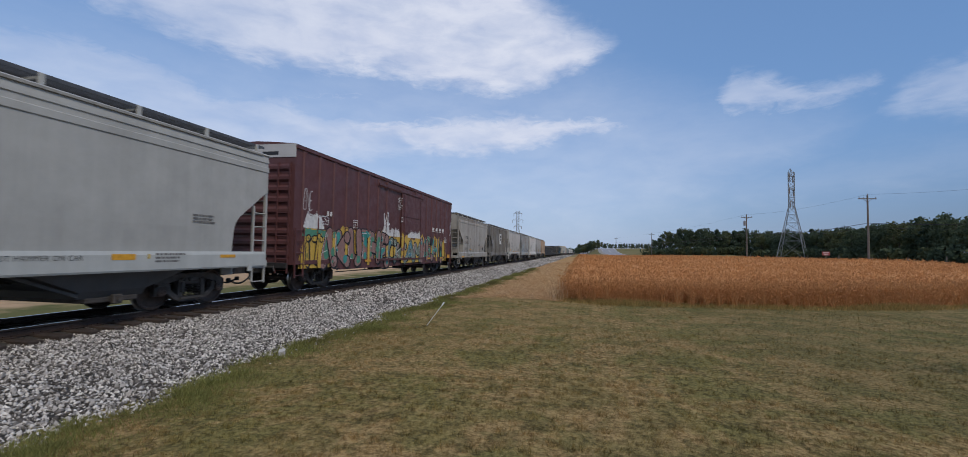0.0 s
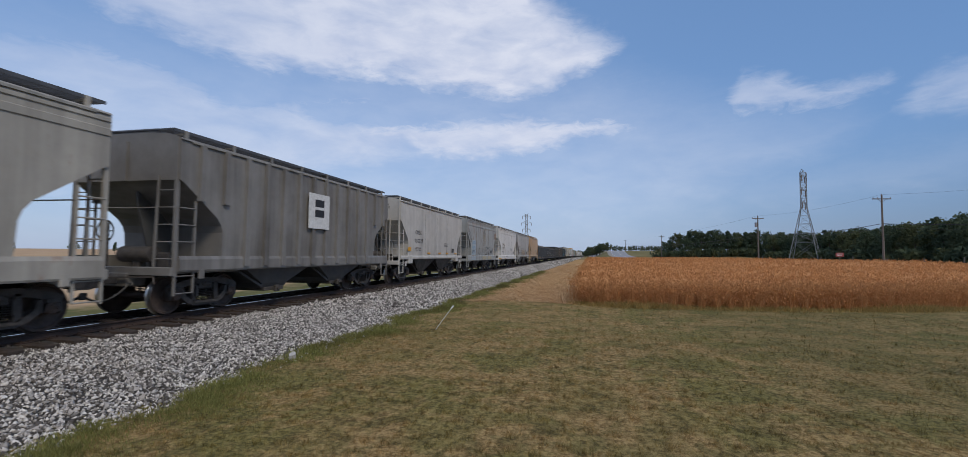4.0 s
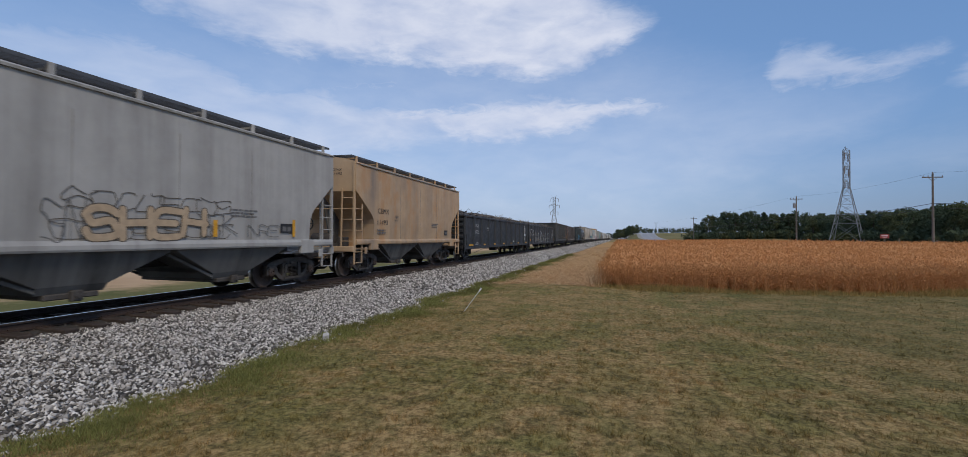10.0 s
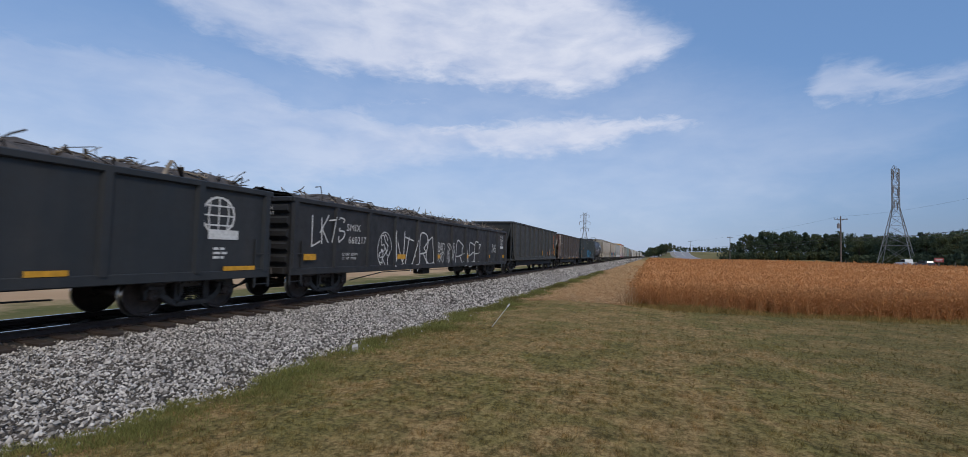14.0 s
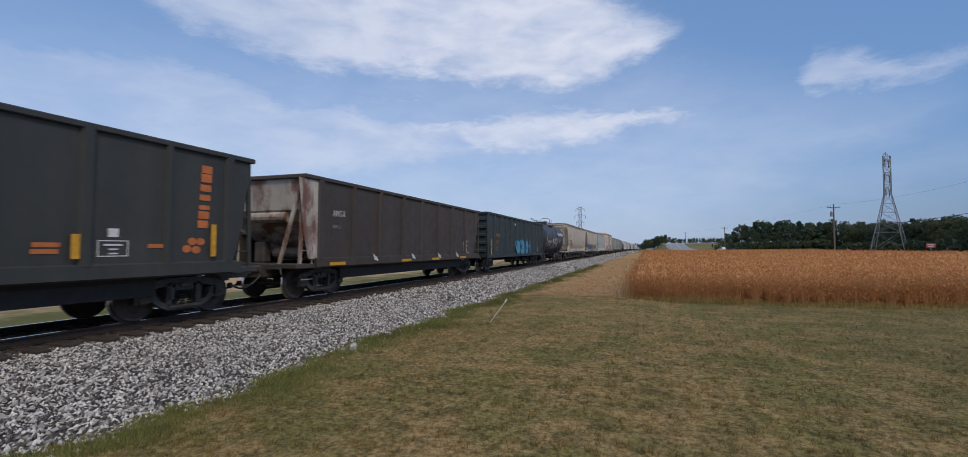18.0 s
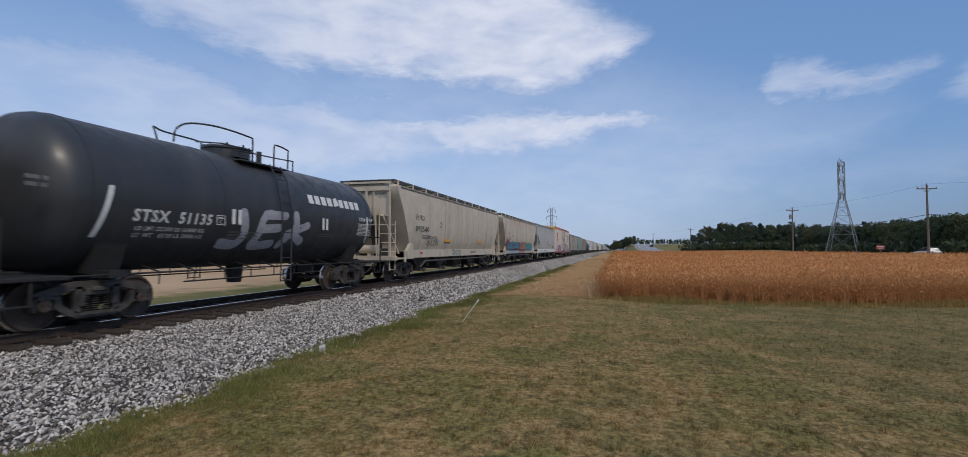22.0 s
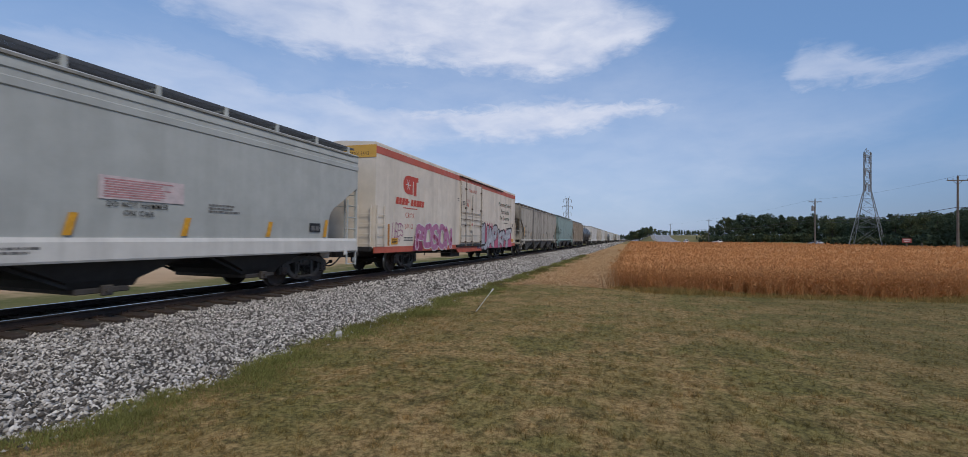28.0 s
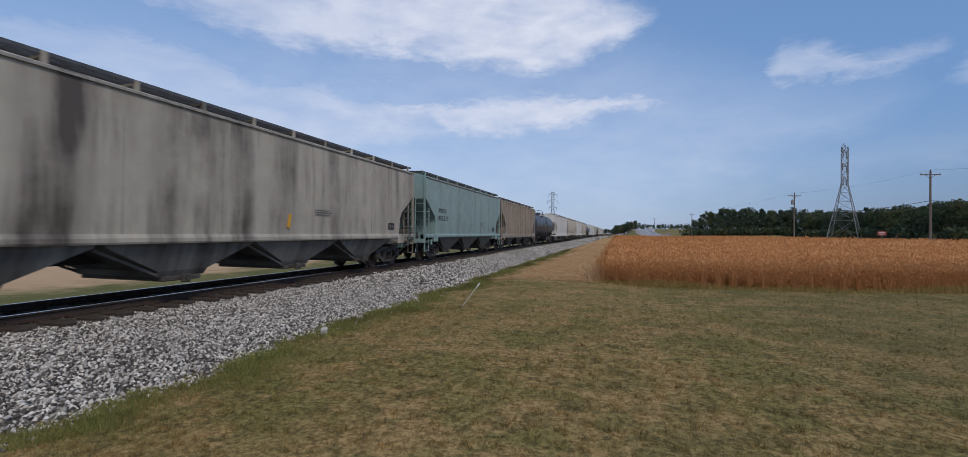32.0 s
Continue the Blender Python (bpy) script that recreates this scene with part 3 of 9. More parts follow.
scatter_ballast()
rng = np.random.default_rng(8)
STONES = []
for k in range(8):
    me = bpy.data.meshes.new("stone")
    me.from_pydata((stones(rng, 1)[0] * 0.045).tolist(), [], STONE_FACES)
    me.materials.append(M_BALLAST)
    STONES.append(me)
r = random.Random(12)
for k in range(280):
    x, y = r.uniform(-9.2, -4.8), r.uniform(2.0, 9.0)
    part("stone", STONES[k % 8], None, track, m=pose(x, y, float(bed_z(x)) + 0.03, r.uniform(0, 360), r.uniform(0, 360), r.uniform(0, 360)))


# ---- lawn ----
def blade_material(name, kind):
    n = Nodes(name, 0.9, gloss=0.08)
    if kind == "lawn":
        c = grass_colour(n)
        c = n.mix(n.island(), n.mix(1.0, c, (1.0, 1.0, 0.92), "MULTIPLY"), n.mix(1.0, c, (1.50, 1.38, 1.22), "MULTIPLY"))
    elif kind == "verge":
        c = n.mix(n.island(), (0.135, 0.150, 0.046), (0.35, 0.335, 0.115))
        c = n.mix(n.ramp(n.noise(0.8, 4), 0.45, 0.7), c, (0.15, 0.125, 0.05))
    elif kind == "stalk":
        c = n.mix(n.island(), (0.42, 0.205, 0.082), (0.64, 0.36, 0.165))
    elif kind == "straw":
        c = n.mix(n.island(), (0.40, 0.22, 0.095), (0.78, 0.58, 0.35))
    else:
        c = n.mix(n.island(), (0.24, 0.19, 0.065), (0.46, 0.31, 0.12))
    return n.leafy(c, 0.4)


def blades(rng, x, y, height, width, lean, z=None):
    n = len(x)
    a = rng.uniform(0, 2 * np.pi, n)
    h = height * rng.uniform(0.5, 1.3, n)
    w = width * rng.uniform(0.6, 1.3, n)
    z = land(x, y) if z is None else z
    dx, dy = np.cos(a) * w, np.sin(a) * w
    b = rng.uniform(0, 2 * np.pi, n)
    l = lean * h * rng.uniform(0.2, 1.6, n)
    v = np.empty((n, 3, 3))
    v[:, 0] = np.stack([x - dx, y - dy, z - 0.01], -1)
    v[:, 1] = np.stack([x + dx, y + dy, z - 0.01], -1)
    v[:, 2] = np.stack([x + np.cos(b) * l, y + np.sin(b) * l, z + h], -1)
    return v


def build_grass():
    rng = np.random.default_rng(21)
    parts = []
    for lo, hi, density, hgt, wid in ((2.2, 6.5, 1900, 0.036, 0.0030), (6.5, 11, 560, 0.040, 0.0050), (11, 18, 120, 0.045, 0.008)):
        n = int(density * math.radians(105) * (hi * hi - lo * lo) / 2)
        d, a = np.sqrt(rng.uniform(lo * lo, hi * hi, n)), np.radians(rng.uniform(-66, 39, n))
        x, y = d * np.sin(a), d * np.cos(a)
        pull = rng.uniform(0.0, 0.55, n)
        cell = 0.16 + 0.10 * hi / 11
        cx, cy = np.round(x / cell), np.round(y / cell)
        jx, jy = np.sin(cx * 12.99 + cy * 78.23) * 0.45, np.sin(cx * 39.35 + cy * 11.14) * 0.45
        x, y = x + ((cx + jx) * cell - x) * pull, y + ((cy + jy) * cell - y) * pull
        tuft = np.clip(0.5 + 0.9 * np.sin(cx * 5.17 + cy * 3.71 + np.sin(cx * cy)), 0, 1) * (0.35 + pull)
        keep = (x > stone_edge(y) + 0.1) & (y < 16.2 + 0.035 * np.maximum(0, x - 4) ** 2)
        x, y, tuft = x[keep], y[keep], tuft[keep]
        parts.append(blades(rng, x, y, hgt * (0.55 + 1.1 * tuft), wid, 1.0))
    bulk("lawn_grass", np.concatenate(parts), 3, blade_material("lawn_blade", "lawn"), "stuff", "short dry mown grass, green and brown", "grass")
    # greener growth along the stone's edge
    n = 170000
    y = 2 + 46 * rng.random(n) ** 1.5
    clump = 0.5 + 0.5 * np.sin(y * 2.1 + 0.7) * np.sin(y * 0.83)
    x = stone_edge(y) + 0.14 + rng.normal(0, 0.24, n) + 0.55 * rng.random(n) ** 2 - 0.30 * (rng.random(n) ** 4)
    near = np.exp(-((x - stone_edge(y) - 0.14) / 0.30) ** 2)
    tuft = 0.5 + 0.5 * np.sin(x * 9.1 + np.sin(y * 5.3) * 2) * np.sin(y * 6.7 + np.sin(x * 4.9) * 2)
    keep = rng.random(n) < (0.25 + 0.75 * clump) * (0.35 + 0.65 * tuft)
    x, y, clump, near, tuft = x[keep], y[keep], clump[keep], near[keep], tuft[keep]
    tall = (0.026 + 0.085 * near * (0.4 + 0.6 * clump) * (0.5 + 0.8 * tuft)) * np.clip(0.6 + y / 12, 0, 1.3)
    bulk("verge_grass", blades(rng, x, y, tall, 0.0035 * (1 + y / 8), 0.8), 3, blade_material("verge_blade", "verge"), "stuff",
         "fresh green grass along the ballast's edge", "grass")
    # straw between stone and crop
    n = 26000
    y = 16.6 + 70 * rng.random(n) ** 2.0
    x = rng.uniform(-5.2, -0.5, n)
    keep = (y > 17.2 + 0.5 * np.sin(x * 2.0)) & ((x > -4.3) | (rng.random(n) < 0.4))
    x, y = x[keep], y[keep]
    v = blades(rng, x, y, 0.06, 0.012 * (1 + y / 40), 4.5)
    n = 5200
    x = -0.75 - np.abs(rng.normal(0, 1.0, n)) * 1.3
    y = 16.9 + np.abs(rng.normal(0, 1.0, n)) * 4.5
    keep = x > -4.2
    v = np.concatenate([v, blades(rng, x[keep], y[keep], 0.05, 0.022, 6.0)])
    bulk("straw_litter", v, 3, blade_material("straw", "straw"), "stuff", "pale cut straw beside the crop", "straw")


build_grass()


# ---- soybean crop ----
def crop_edge(x):
    return 16.7 + 0.035 * np.maximum(0, np.asarray(x, dtype=float) - 4) ** 2 + 0.7 * np.exp(-((np.asarray(x, dtype=float) + 1.0) / 1.0) ** 2)


def crop_material(name, top):
    n = Nodes(name, 0.9, gloss=0.05)
    ramp = n.nt.nodes.new("ShaderNodeValToRGB")
    e = ramp.color_ramp.elements
    e[0].position, e[0].color = 0.0, (0.45, 0.218, 0.088, 1)
    e[1].position, e[1].color = 1.0, (0.60, 0.320, 0.140, 1)
    e.new(0.35).color = (0.53, 0.262, 0.108, 1)
    e.new(0.75).color = (0.56, 0.280, 0.118, 1)
    n.link(n.noise(10.0, 4, 0.7) if top else n.island(), ramp.inputs[0])
    # sheet's end tones darkened to match leaves that shade each other
    if top:
        ramp.color_ramp.elements[0].color, ramp.color_ramp.elements[-1].color = (0.38, 0.165, 0.060, 1), (0.50, 0.235, 0.092, 1)
    c = n.mix(n.ramp(n.noise(0.12, 5, 0.6), 0.35, 0.7, 0.0, 0.35), ramp.outputs[0], (0.46, 0.22, 0.085))
    if top:
        n.bump(n.noise(9.0, 5, 0.7), 0.5, 0.08)
        return n.done(c)
    return n.leafy(c, 0.32)


M_CROP, M_CANOPY = crop_material("dry_soybean", False), crop_material("soybean_canopy", True)
field_limit = lambda y: road_x(y) - 13.0


def crop_plants(rng, n, y0, y1, leaves, size, spread, front=False):
    y = rng.uniform(y0, y1, n)
    x = np.round(rng.uniform(-1.0, 44, n) / 0.45) * 0.45 + rng.normal(0, 0.05, n)
    far = crop_edge(x)
    if front:
        x = np.round(rng.uniform(-1.0, 26, n) / 0.225) * 0.225 + rng.normal(0, 0.06, n)
        far = crop_edge(x)
        y = far + rng.uniform(0.0, 1.4, n) ** 1.2
    keep = (y > far) & (x < field_limit(y)) & (x < 0.75 * y + 4) & (x > -0.65 + 0.12 * np.sin(y * 0.9))
    x, y = x[keep], y[keep]
    n = len(x)
    z = land(x, y)
    h = 0.95 + rng.normal(0, 0.026, n) + 0.02 * np.sin(x * 0.9) * np.sin(y * 0.7)
    h = h * (0.76 + 0.24 * np.clip((y - crop_edge(x)) / 2.6, 0, 1) ** 0.75) * rng.uniform(0.95, 1.03, n)
    stem = np.empty((n, 3, 3))
    a, w = rng.uniform(0, 2 * np.pi, n), 0.010 * size / 0.06
    lx, ly = rng.normal(0, 0.06, n), rng.normal(0, 0.06, n)
    stem[:, 0] = np.stack([x - np.cos(a) * w, y - np.sin(a) * w, z], -1)
    stem[:, 1] = np.stack([x + np.cos(a) * w, y + np.sin(a) * w, z], -1)
    stem[:, 2] = np.stack([x + lx, y + ly, z + h], -1)
    t = rng.uniform(0.04, 1.0, (n, leaves)) ** 0.85
    c = np.stack([x[:, None] + lx[:, None] * t + rng.normal(0, spread, (n, leaves)), y[:, None] + ly[:, None] * t + rng.normal(0, spread, (n, leaves)), z[:, None] + h[:, None] * t], -1)
    s = size * rng.uniform(0.6, 1.5, (n, leaves, 1, 1))
    tri = c[:, :, None, :] + rng.normal(0, 1.0, (n, leaves, 3, 3)) * s * np.array([0.72, 0.72, 1.1])
    return np.concatenate([stem.reshape(-1, 3), tri.reshape(-1, 3)])


def build_crop():
    rng = np.random.default_rng(33)
    crop = thing("soybean_field", "ripe rust-brown soybean crop in rows", "crop field", kind="stuff")
    sets = [crop_plants(rng, 4600, 16, 17, 24, 0.022, 0.10, True), crop_plants(rng, 9000, 16, 22, 22, 0.025, 0.09), crop_plants(rng, 14000, 21, 46, 12, 0.038, 0.13), crop_plants(rng, 10000, 45, 110, 6, 0.08, 0.2), crop_plants(rng, 6000, 105, 180, 4, 0.13, 0.3)]
    bulk("soybean_plants", np.concatenate(sets), 3, M_CROP, "stuff", parent=crop)
    xs, ys = np.arange(-0.9, 46, 0.45), np.r_[np.arange(16.6, 60, 0.45), np.arange(60, 178, 1.0)]
    gx, gy = np.meshgrid(xs, ys)
    gx = gx + rng.uniform(-0.12, 0.12, gx.shape)
    top = land(gx, gy) + 0.70 + rng.normal(0, 0.04, gx.shape)
    back = gy - crop_edge(gx)
    inside = (back > 0.75) & (gx < field_limit(gy)) & (gx > -0.1)
    # sheet added low at the front, so gaps between leaves show a lit surface
    top = top - 0.62 * (1 - np.clip((back - 0.75) / 2.2, 0, 1) ** 0.8)
    w = len(xs)
    ok = inside[:-1, :-1] | inside[1:, 1:]
    f = [(j * w + i, j * w + i + 1, (j + 1) * w + i + 1, (j + 1) * w + i) for j, i in zip(*np.nonzero(ok))]
    me = bpy.data.meshes.new("soybean_canopy")
    me.from_pydata(np.stack([gx, gy, top], -1).reshape(-1, 3).tolist(), [], f)
    me.materials.append(M_CANOPY)
    ob = new("soybean_canopy", me)
    ob.parent = crop
    tagged(ob, kind="stuff")
    # bare stalks at the corner and weeds along the front
    n = 900
    y = 17.0 + 30 * rng.random(n) ** 1.6
    v = blades(rng, -1.05 + rng.normal(0, 0.16, n) + 0.35, y, 0.7, 0.006, 0.25)
    bulk("dry_stalks", v, 3, blade_material("stalk", "straw"), "stuff", parent=crop)
    n = 13000
    x = np.round(rng.uniform(-0.6, 22, n) / 0.45) * 0.45 + rng.normal(0, 0.05, n)
    v = blades(rng, x, crop_edge(x) + rng.uniform(-0.12, 1.1, n), 0.50, 0.0065, 0.22)
    bulk("front_stalks", v, 3, blade_material("pod_stalk", "stalk"), "stuff", parent=crop)
    n = 20000
    x = rng.uniform(-0.8, 24, n)
    y = crop_edge(x) - 0.25 + rng.normal(0, 0.28, n)
    dense = 0.4 + 0.6 * (0.5 + 0.5 * np.sin(x * 1.1) * np.sin(x * 0.37 + 1))
    keep = rng.random(n) < dense
    bulk("weeds", blades(rng, x[keep], y[keep], 0.20 * dense[keep], 0.010, 0.7), 3, blade_material("weed", "weed"), "stuff", "low green weeds at the crop's foot", "weeds")


build_crop()


# ---- parts that all railway cars share ----
WHEEL_R = 0.457
moving_wheels = []


def wheelset_mesh():
    s, b = Shape(), Shape()
    for side in (1, -1):
        prof = [(0.70, 0.10), (0.70, 0.13), (0.735, 0.16), (0.745, 0.30), (0.725, 0.37), (0.715, 0.40), (0.69, 0.41), (0.69, 0.475),
                (0.705, 0.487), (0.722, 0.470), (0.730, 0.458), (0.825, 0.452), (0.832, 0.445), (0.832, 0.405), (0.80, 0.385), (0.785, 0.32),
                (0.80, 0.17), (0.83, 0.14), (0.83, 0.10)]
        s.lathe([(a * side, r) for a, r in prof], 24)
        s.lathe([(0.83 * side, 0.085), (0.90 * side, 0.085), (0.92 * side, 0.125), (1.10 * side, 0.125), (1.12 * side, 0.10), (1.125 * side, 0.0)], 14)
        for k in range(3):
            a = 2 * math.pi * k / 3
            s.box((1.10 * side - 0.04, 0.055 * math.cos(a) - 0.02, 0.055 * math.sin(a) - 0.02), (1.10 * side + 0.045, 0.055 * math.cos(a) + 0.02, 0.055 * math.sin(a) + 0.02))
    s.lathe([(-0.84, 0.085), (0.84, 0.085)], 12)
    me = s.mesh("wheelset", M_WHEEL, True)
    me.materials.append(M_TREAD)
    for p in me.polygons:
        r = math.hypot(p.center.y, p.center.z)
        if r > 0.450:
            p.material_index = 1
    return me


def side_frame_mesh():
    s = Shape()
    a, b = -0.07, 0.07
    for k in (1, -1):
        s.prism([(0.0, 0.72), (0.34 * k, 0.72), (0.62 * k, 0.66), (0.78 * k, 0.60), (1.02 * k, 0.60), (1.08 * k, 0.54), (1.08 * k, 0.66), (1.00 * k, 0.72),
                 (0.70 * k, 0.80), (0.36 * k, 0.86), (0.0, 0.86)], a, b)
        s.prism([(0.0, 0.17), (0.36 * k, 0.17), (0.56 * k, 0.26), (0.76 * k, 0.42), (0.80 * k, 0.60), (0.66 * k, 0.62), (0.62 * k, 0.46), (0.48 * k, 0.35), (0.32 * k, 0.28), (0.0, 0.28)], a, b)
        s.prism([(0.30 * k, 0.24), (0.42 * k, 0.30), (0.40 * k, 0.76), (0.28 * k, 0.76)], a, b)
        s.prism([(1.00 * k, 0.64), (1.08 * k, 0.62), (1.07 * k, 0.36), (1.02 * k, 0.34)], a, b)
        s.prism([(0.74 * k, 0.64), (0.80 * k, 0.64), (0.79 * k, 0.38), (0.73 * k, 0.38)], a, b)
        s.box((-0.10, 0.89 * k - 0.13, 0.56), (0.10, 0.89 * k + 0.13, 0.63))
        s.box((-0.10, 0.30 * k - 0.05, 0.40), (0.10, 0.30 * k + 0.05, 0.66))
    s.box((-0.11, -0.36, 0.22), (0.11, 0.36, 0.27))
    return s.mesh("side_frame", M_CAST)


def spring_mesh():
    s = Shape()
    for y in (-0.19, 0.0, 0.19):
        for k in range(7):
            z = 0.29 + k * 0.042
            s.lathe([(z, 0.050), (z + 0.016, 0.082), (z + 0.030, 0.050)], 7, "z", True)
            for i in range(len(s.v) - 21, len(s.v)):
                s.v[i] = (s.v[i][0], s.v[i][1] + y, s.v[i][2])
    return s.mesh("spring_nest", M_CAST, True)


def bolster_mesh():
    s = Shape()
    s.box((-1.10, -0.22, 0.58), (1.10, 0.22, 0.73), 0.02)
    s.box((-0.55, -0.28, 0.55), (0.55, 0.28, 0.80), 0.03)
    s.lathe([(0.80, 0.0), (0.80, 0.2), (0.90, 0.2), (0.90, 0.0)], 14, "z")
    for y in (-0.42, 0.42):
        s.beam((-0.75, y, 0.40), (0.75, y, 0.40), 0.09, 0.12)
        s.beam((-0.78, y * 1.02, 0.48), (-0.78, y * 1.18, 0.36), 0.08, 0.22)
        s.beam((0.78, y * 1.02, 0.48), (0.78, y * 1.18, 0.36), 0.08, 0.22)
    s.box((0.93, -0.14, 0.66), (1.16, 0.14, 0.75), 0.02)
    s.box((-1.16, -0.14, 0.66), (-0.93, 0.14, 0.75), 0.02)
    return s.mesh("truck", M_CAST)


def coupler_mesh():
    s = Shape()
    s.box((-0.10, -0.42, 0.76), (0.10, 0.25, 0.94), 0.02)
    s.prism([(-0.16, -0.80), (0.14, -0.82), (0.20, -0.62), (0.17, -0.40), (-0.15, -0.40), (-0.20, -0.58)], 0.70, 1.00, "z")
    s.prism([(0.02, -0.92), (0.13, -0.90), (0.15, -0.78), (0.0, -0.80)], 0.72, 0.98, "z")
    s.box((-0.24, 0.10, 0.68), (0.24, 0.42, 1.02), 0.03)
    s.beam((0.18, -0.1, 0.92), (1.15, -0.05, 0.94), 0.035)
    s.beam((1.15, -0.05, 0.94), (1.2, -0.08, 0.78), 0.03)
    return s.mesh("coupler", M_CAST)


def hose_mesh():
    s = Shape()
    pts = []
    for k in range(9):
        t = k / 8
        pts.append((0.42 - 0.25 * t, 0.15 - 0.85 * t, 0.78 - 0.42 * math.sin(math.pi * min(1, t * 0.75)) + 0.06 * t))
    s.path(pts, 0.028, 6)
    s.box((0.12, -0.78, 0.46), (0.22, -0.64, 0.58), 0.02)
    return s.mesh("air_hose", M_RUBBER, True)


WHEELSET, SIDE_FRAME, SPRING, BOLSTER, COUPLER, HOSE = wheelset_mesh(), side_frame_mesh(), spring_mesh(), bolster_mesh(), coupler_mesh(), hose_mesh()


def running_gear(car, L, inset, near=True):
    """Two trucks, couplers and hoses under a car of length L over its end sills."""
    for k in (-1, 1):
        y = k * (L / 2 - inset)
        truck = part("truck", BOLSTER, None, car, m=pose(0, y, 0))
        for w in (-1, 1):
            ob = part("wheelset", WHEELSET, None, truck, m=pose(0, w * 0.89, WHEEL_R))
            if near:
                moving_wheels.append((ob, w * 0.89))
        for x in (-1, 1):
            part("side_frame", SIDE_FRAME, None, truck, m=pose(x * 1.01, 0, 0))
            part("spring_nest", SPRING, None, truck, m=pose(x * 1.01, 0, 0))
        turn = 0 if k < 0 else 180
        part("coupler", COUPLER, None, car, m=pose(0, k * (L / 2 - 0.02), 0, 0, 0, turn))
        part("air_hose", HOSE, None, car, m=pose(0, k * (L / 2 + 0.1), 0, 0, 0, turn))


def letter_mesh(text, width, height, material, shear=0.0, bold=0.0):
    cu = bpy.data.curves.new("lettering", "FONT")
    cu.body, cu.size, cu.shear, cu.offset, cu.resolution_u = text, 1.0, shear, bold, 2
    cu.align_x, cu.space_character = "LEFT", 1.12
    ob = bpy.data.objects.new("lettering", cu)
    me = bpy.data.meshes.new_from_object(ob)
    bpy.data.objects.remove(ob)
    bpy.data.curves.remove(cu)
    co = np.empty(len(me.vertices) * 3)
    me.vertices.foreach_get("co", co)
    co = co.reshape(-1, 3)
    lo, hi = co.min(0), co.max(0)
    co = (co - lo) / np.maximum(hi - lo, 1e-6) * (width, height, 0)
    me.vertices.foreach_set("co", co.ravel())
    me.materials.clear()
    me.materials.append(material)
    return me


def on_side(y, z, x, lean=0.0):
    """A pose on the side of a car: right is along the car, up is up, outwards is towards +x."""
    return Matrix(((0, -math.sin(lean), math.cos(lean), x), (1, 0, 0, y), (0, math.cos(lean), math.sin(lean), z), (0, 0, 0, 1)))


def on_end(x, z, y):
    """A pose on the end of a car that faces -y."""
    return Matrix(((1, 0, 0, x), (0, 0, -1, y), (0, 1, 0, z), (0, 0, 0, 1)))


def single_letters(me):
    """The letters of a line of lettering, each a mesh of its own."""
    n = len(me.vertices)
    root = list(range(n))

    def find(k):
        while root[k] != k:
            root[k] = root[root[k]]
            k = root[k]
        return k
    for p in me.polygons:
        first = find(p.vertices[0])
        for v in p.vertices[1:]:
            root[find(v)] = first
    spans = {}
    for k in range(n):
        x = me.vertices[k].co.x
        a, b = spans.get(find(k), (x, x))
        spans[find(k)] = (min(a, x), max(b, x))
    groups = []
    for key, (a, b) in sorted(spans.items(), key=lambda item: item[1]):
        if groups and a < groups[-1][1] - 0.3 * (b - a):
            groups[-1][0].add(key)
            groups[-1][1] = max(groups[-1][1], b)
        else:
            groups.append([{key}, b])
    for keys, _ in groups:
        keep = [k for k in range(n) if find(k) in keys]
        at = {k: q for q, k in enumerate(keep)}
        s = Shape()
        s.add([me.vertices[k].co for k in keep], [[at[v] for v in p.vertices] for p in me.polygons if p.vertices[0] in at])
        yield s.mesh("letter", me.materials[0])


def letters(car, text, y0, y1, z0, z1, x, material=None, shear=0.0, lean=0.0, bold=0.0):
    """A line of lettering: large ones letter by letter, small ones in one piece."""
    me, m = letter_mesh(text, y1 - y0, z1 - z0, material or M_BLACK, shear, bold), on_side(y0, z0, x, lean)
    if z1 - z0 < 0.18 or shear:
        return [tagged(part("lettering", me, None, car, m=m), kind="stuff")]
    return [part("letter", one, None, car, m=m) for one in single_letters(me)]


def patch(car, name, y0, y1, z0, z1, x, material, label="", thick=0.004):
    s = Shape().box((x, y0, z0), (x + thick, y1, z1))
    return part(name, s, material, car, label)


def bars(car, y0, y1, z0, z1, x, rows, material=None, seed=0):
    """Writing too small to read: rows of short bars."""
    r, s = random.Random(seed + int(y0 * 100)), Shape()
    h = (z1 - z0) / rows
    for k in range(rows):
        y, end = y0, y1 - (y1 - y0) * r.uniform(0, 0.3)
        while y < end:
            w = min(r.uniform(0.5, 2.2) * h, end - y)
            s.box((x, y, z0 + k * h + h * 0.2), (x + 0.003, y + w, z0 + k * h + h * 0.75))
            y += w + h * 0.35
    return tagged(part("lettering", s, material or M_GREYINK, car), kind="stuff")


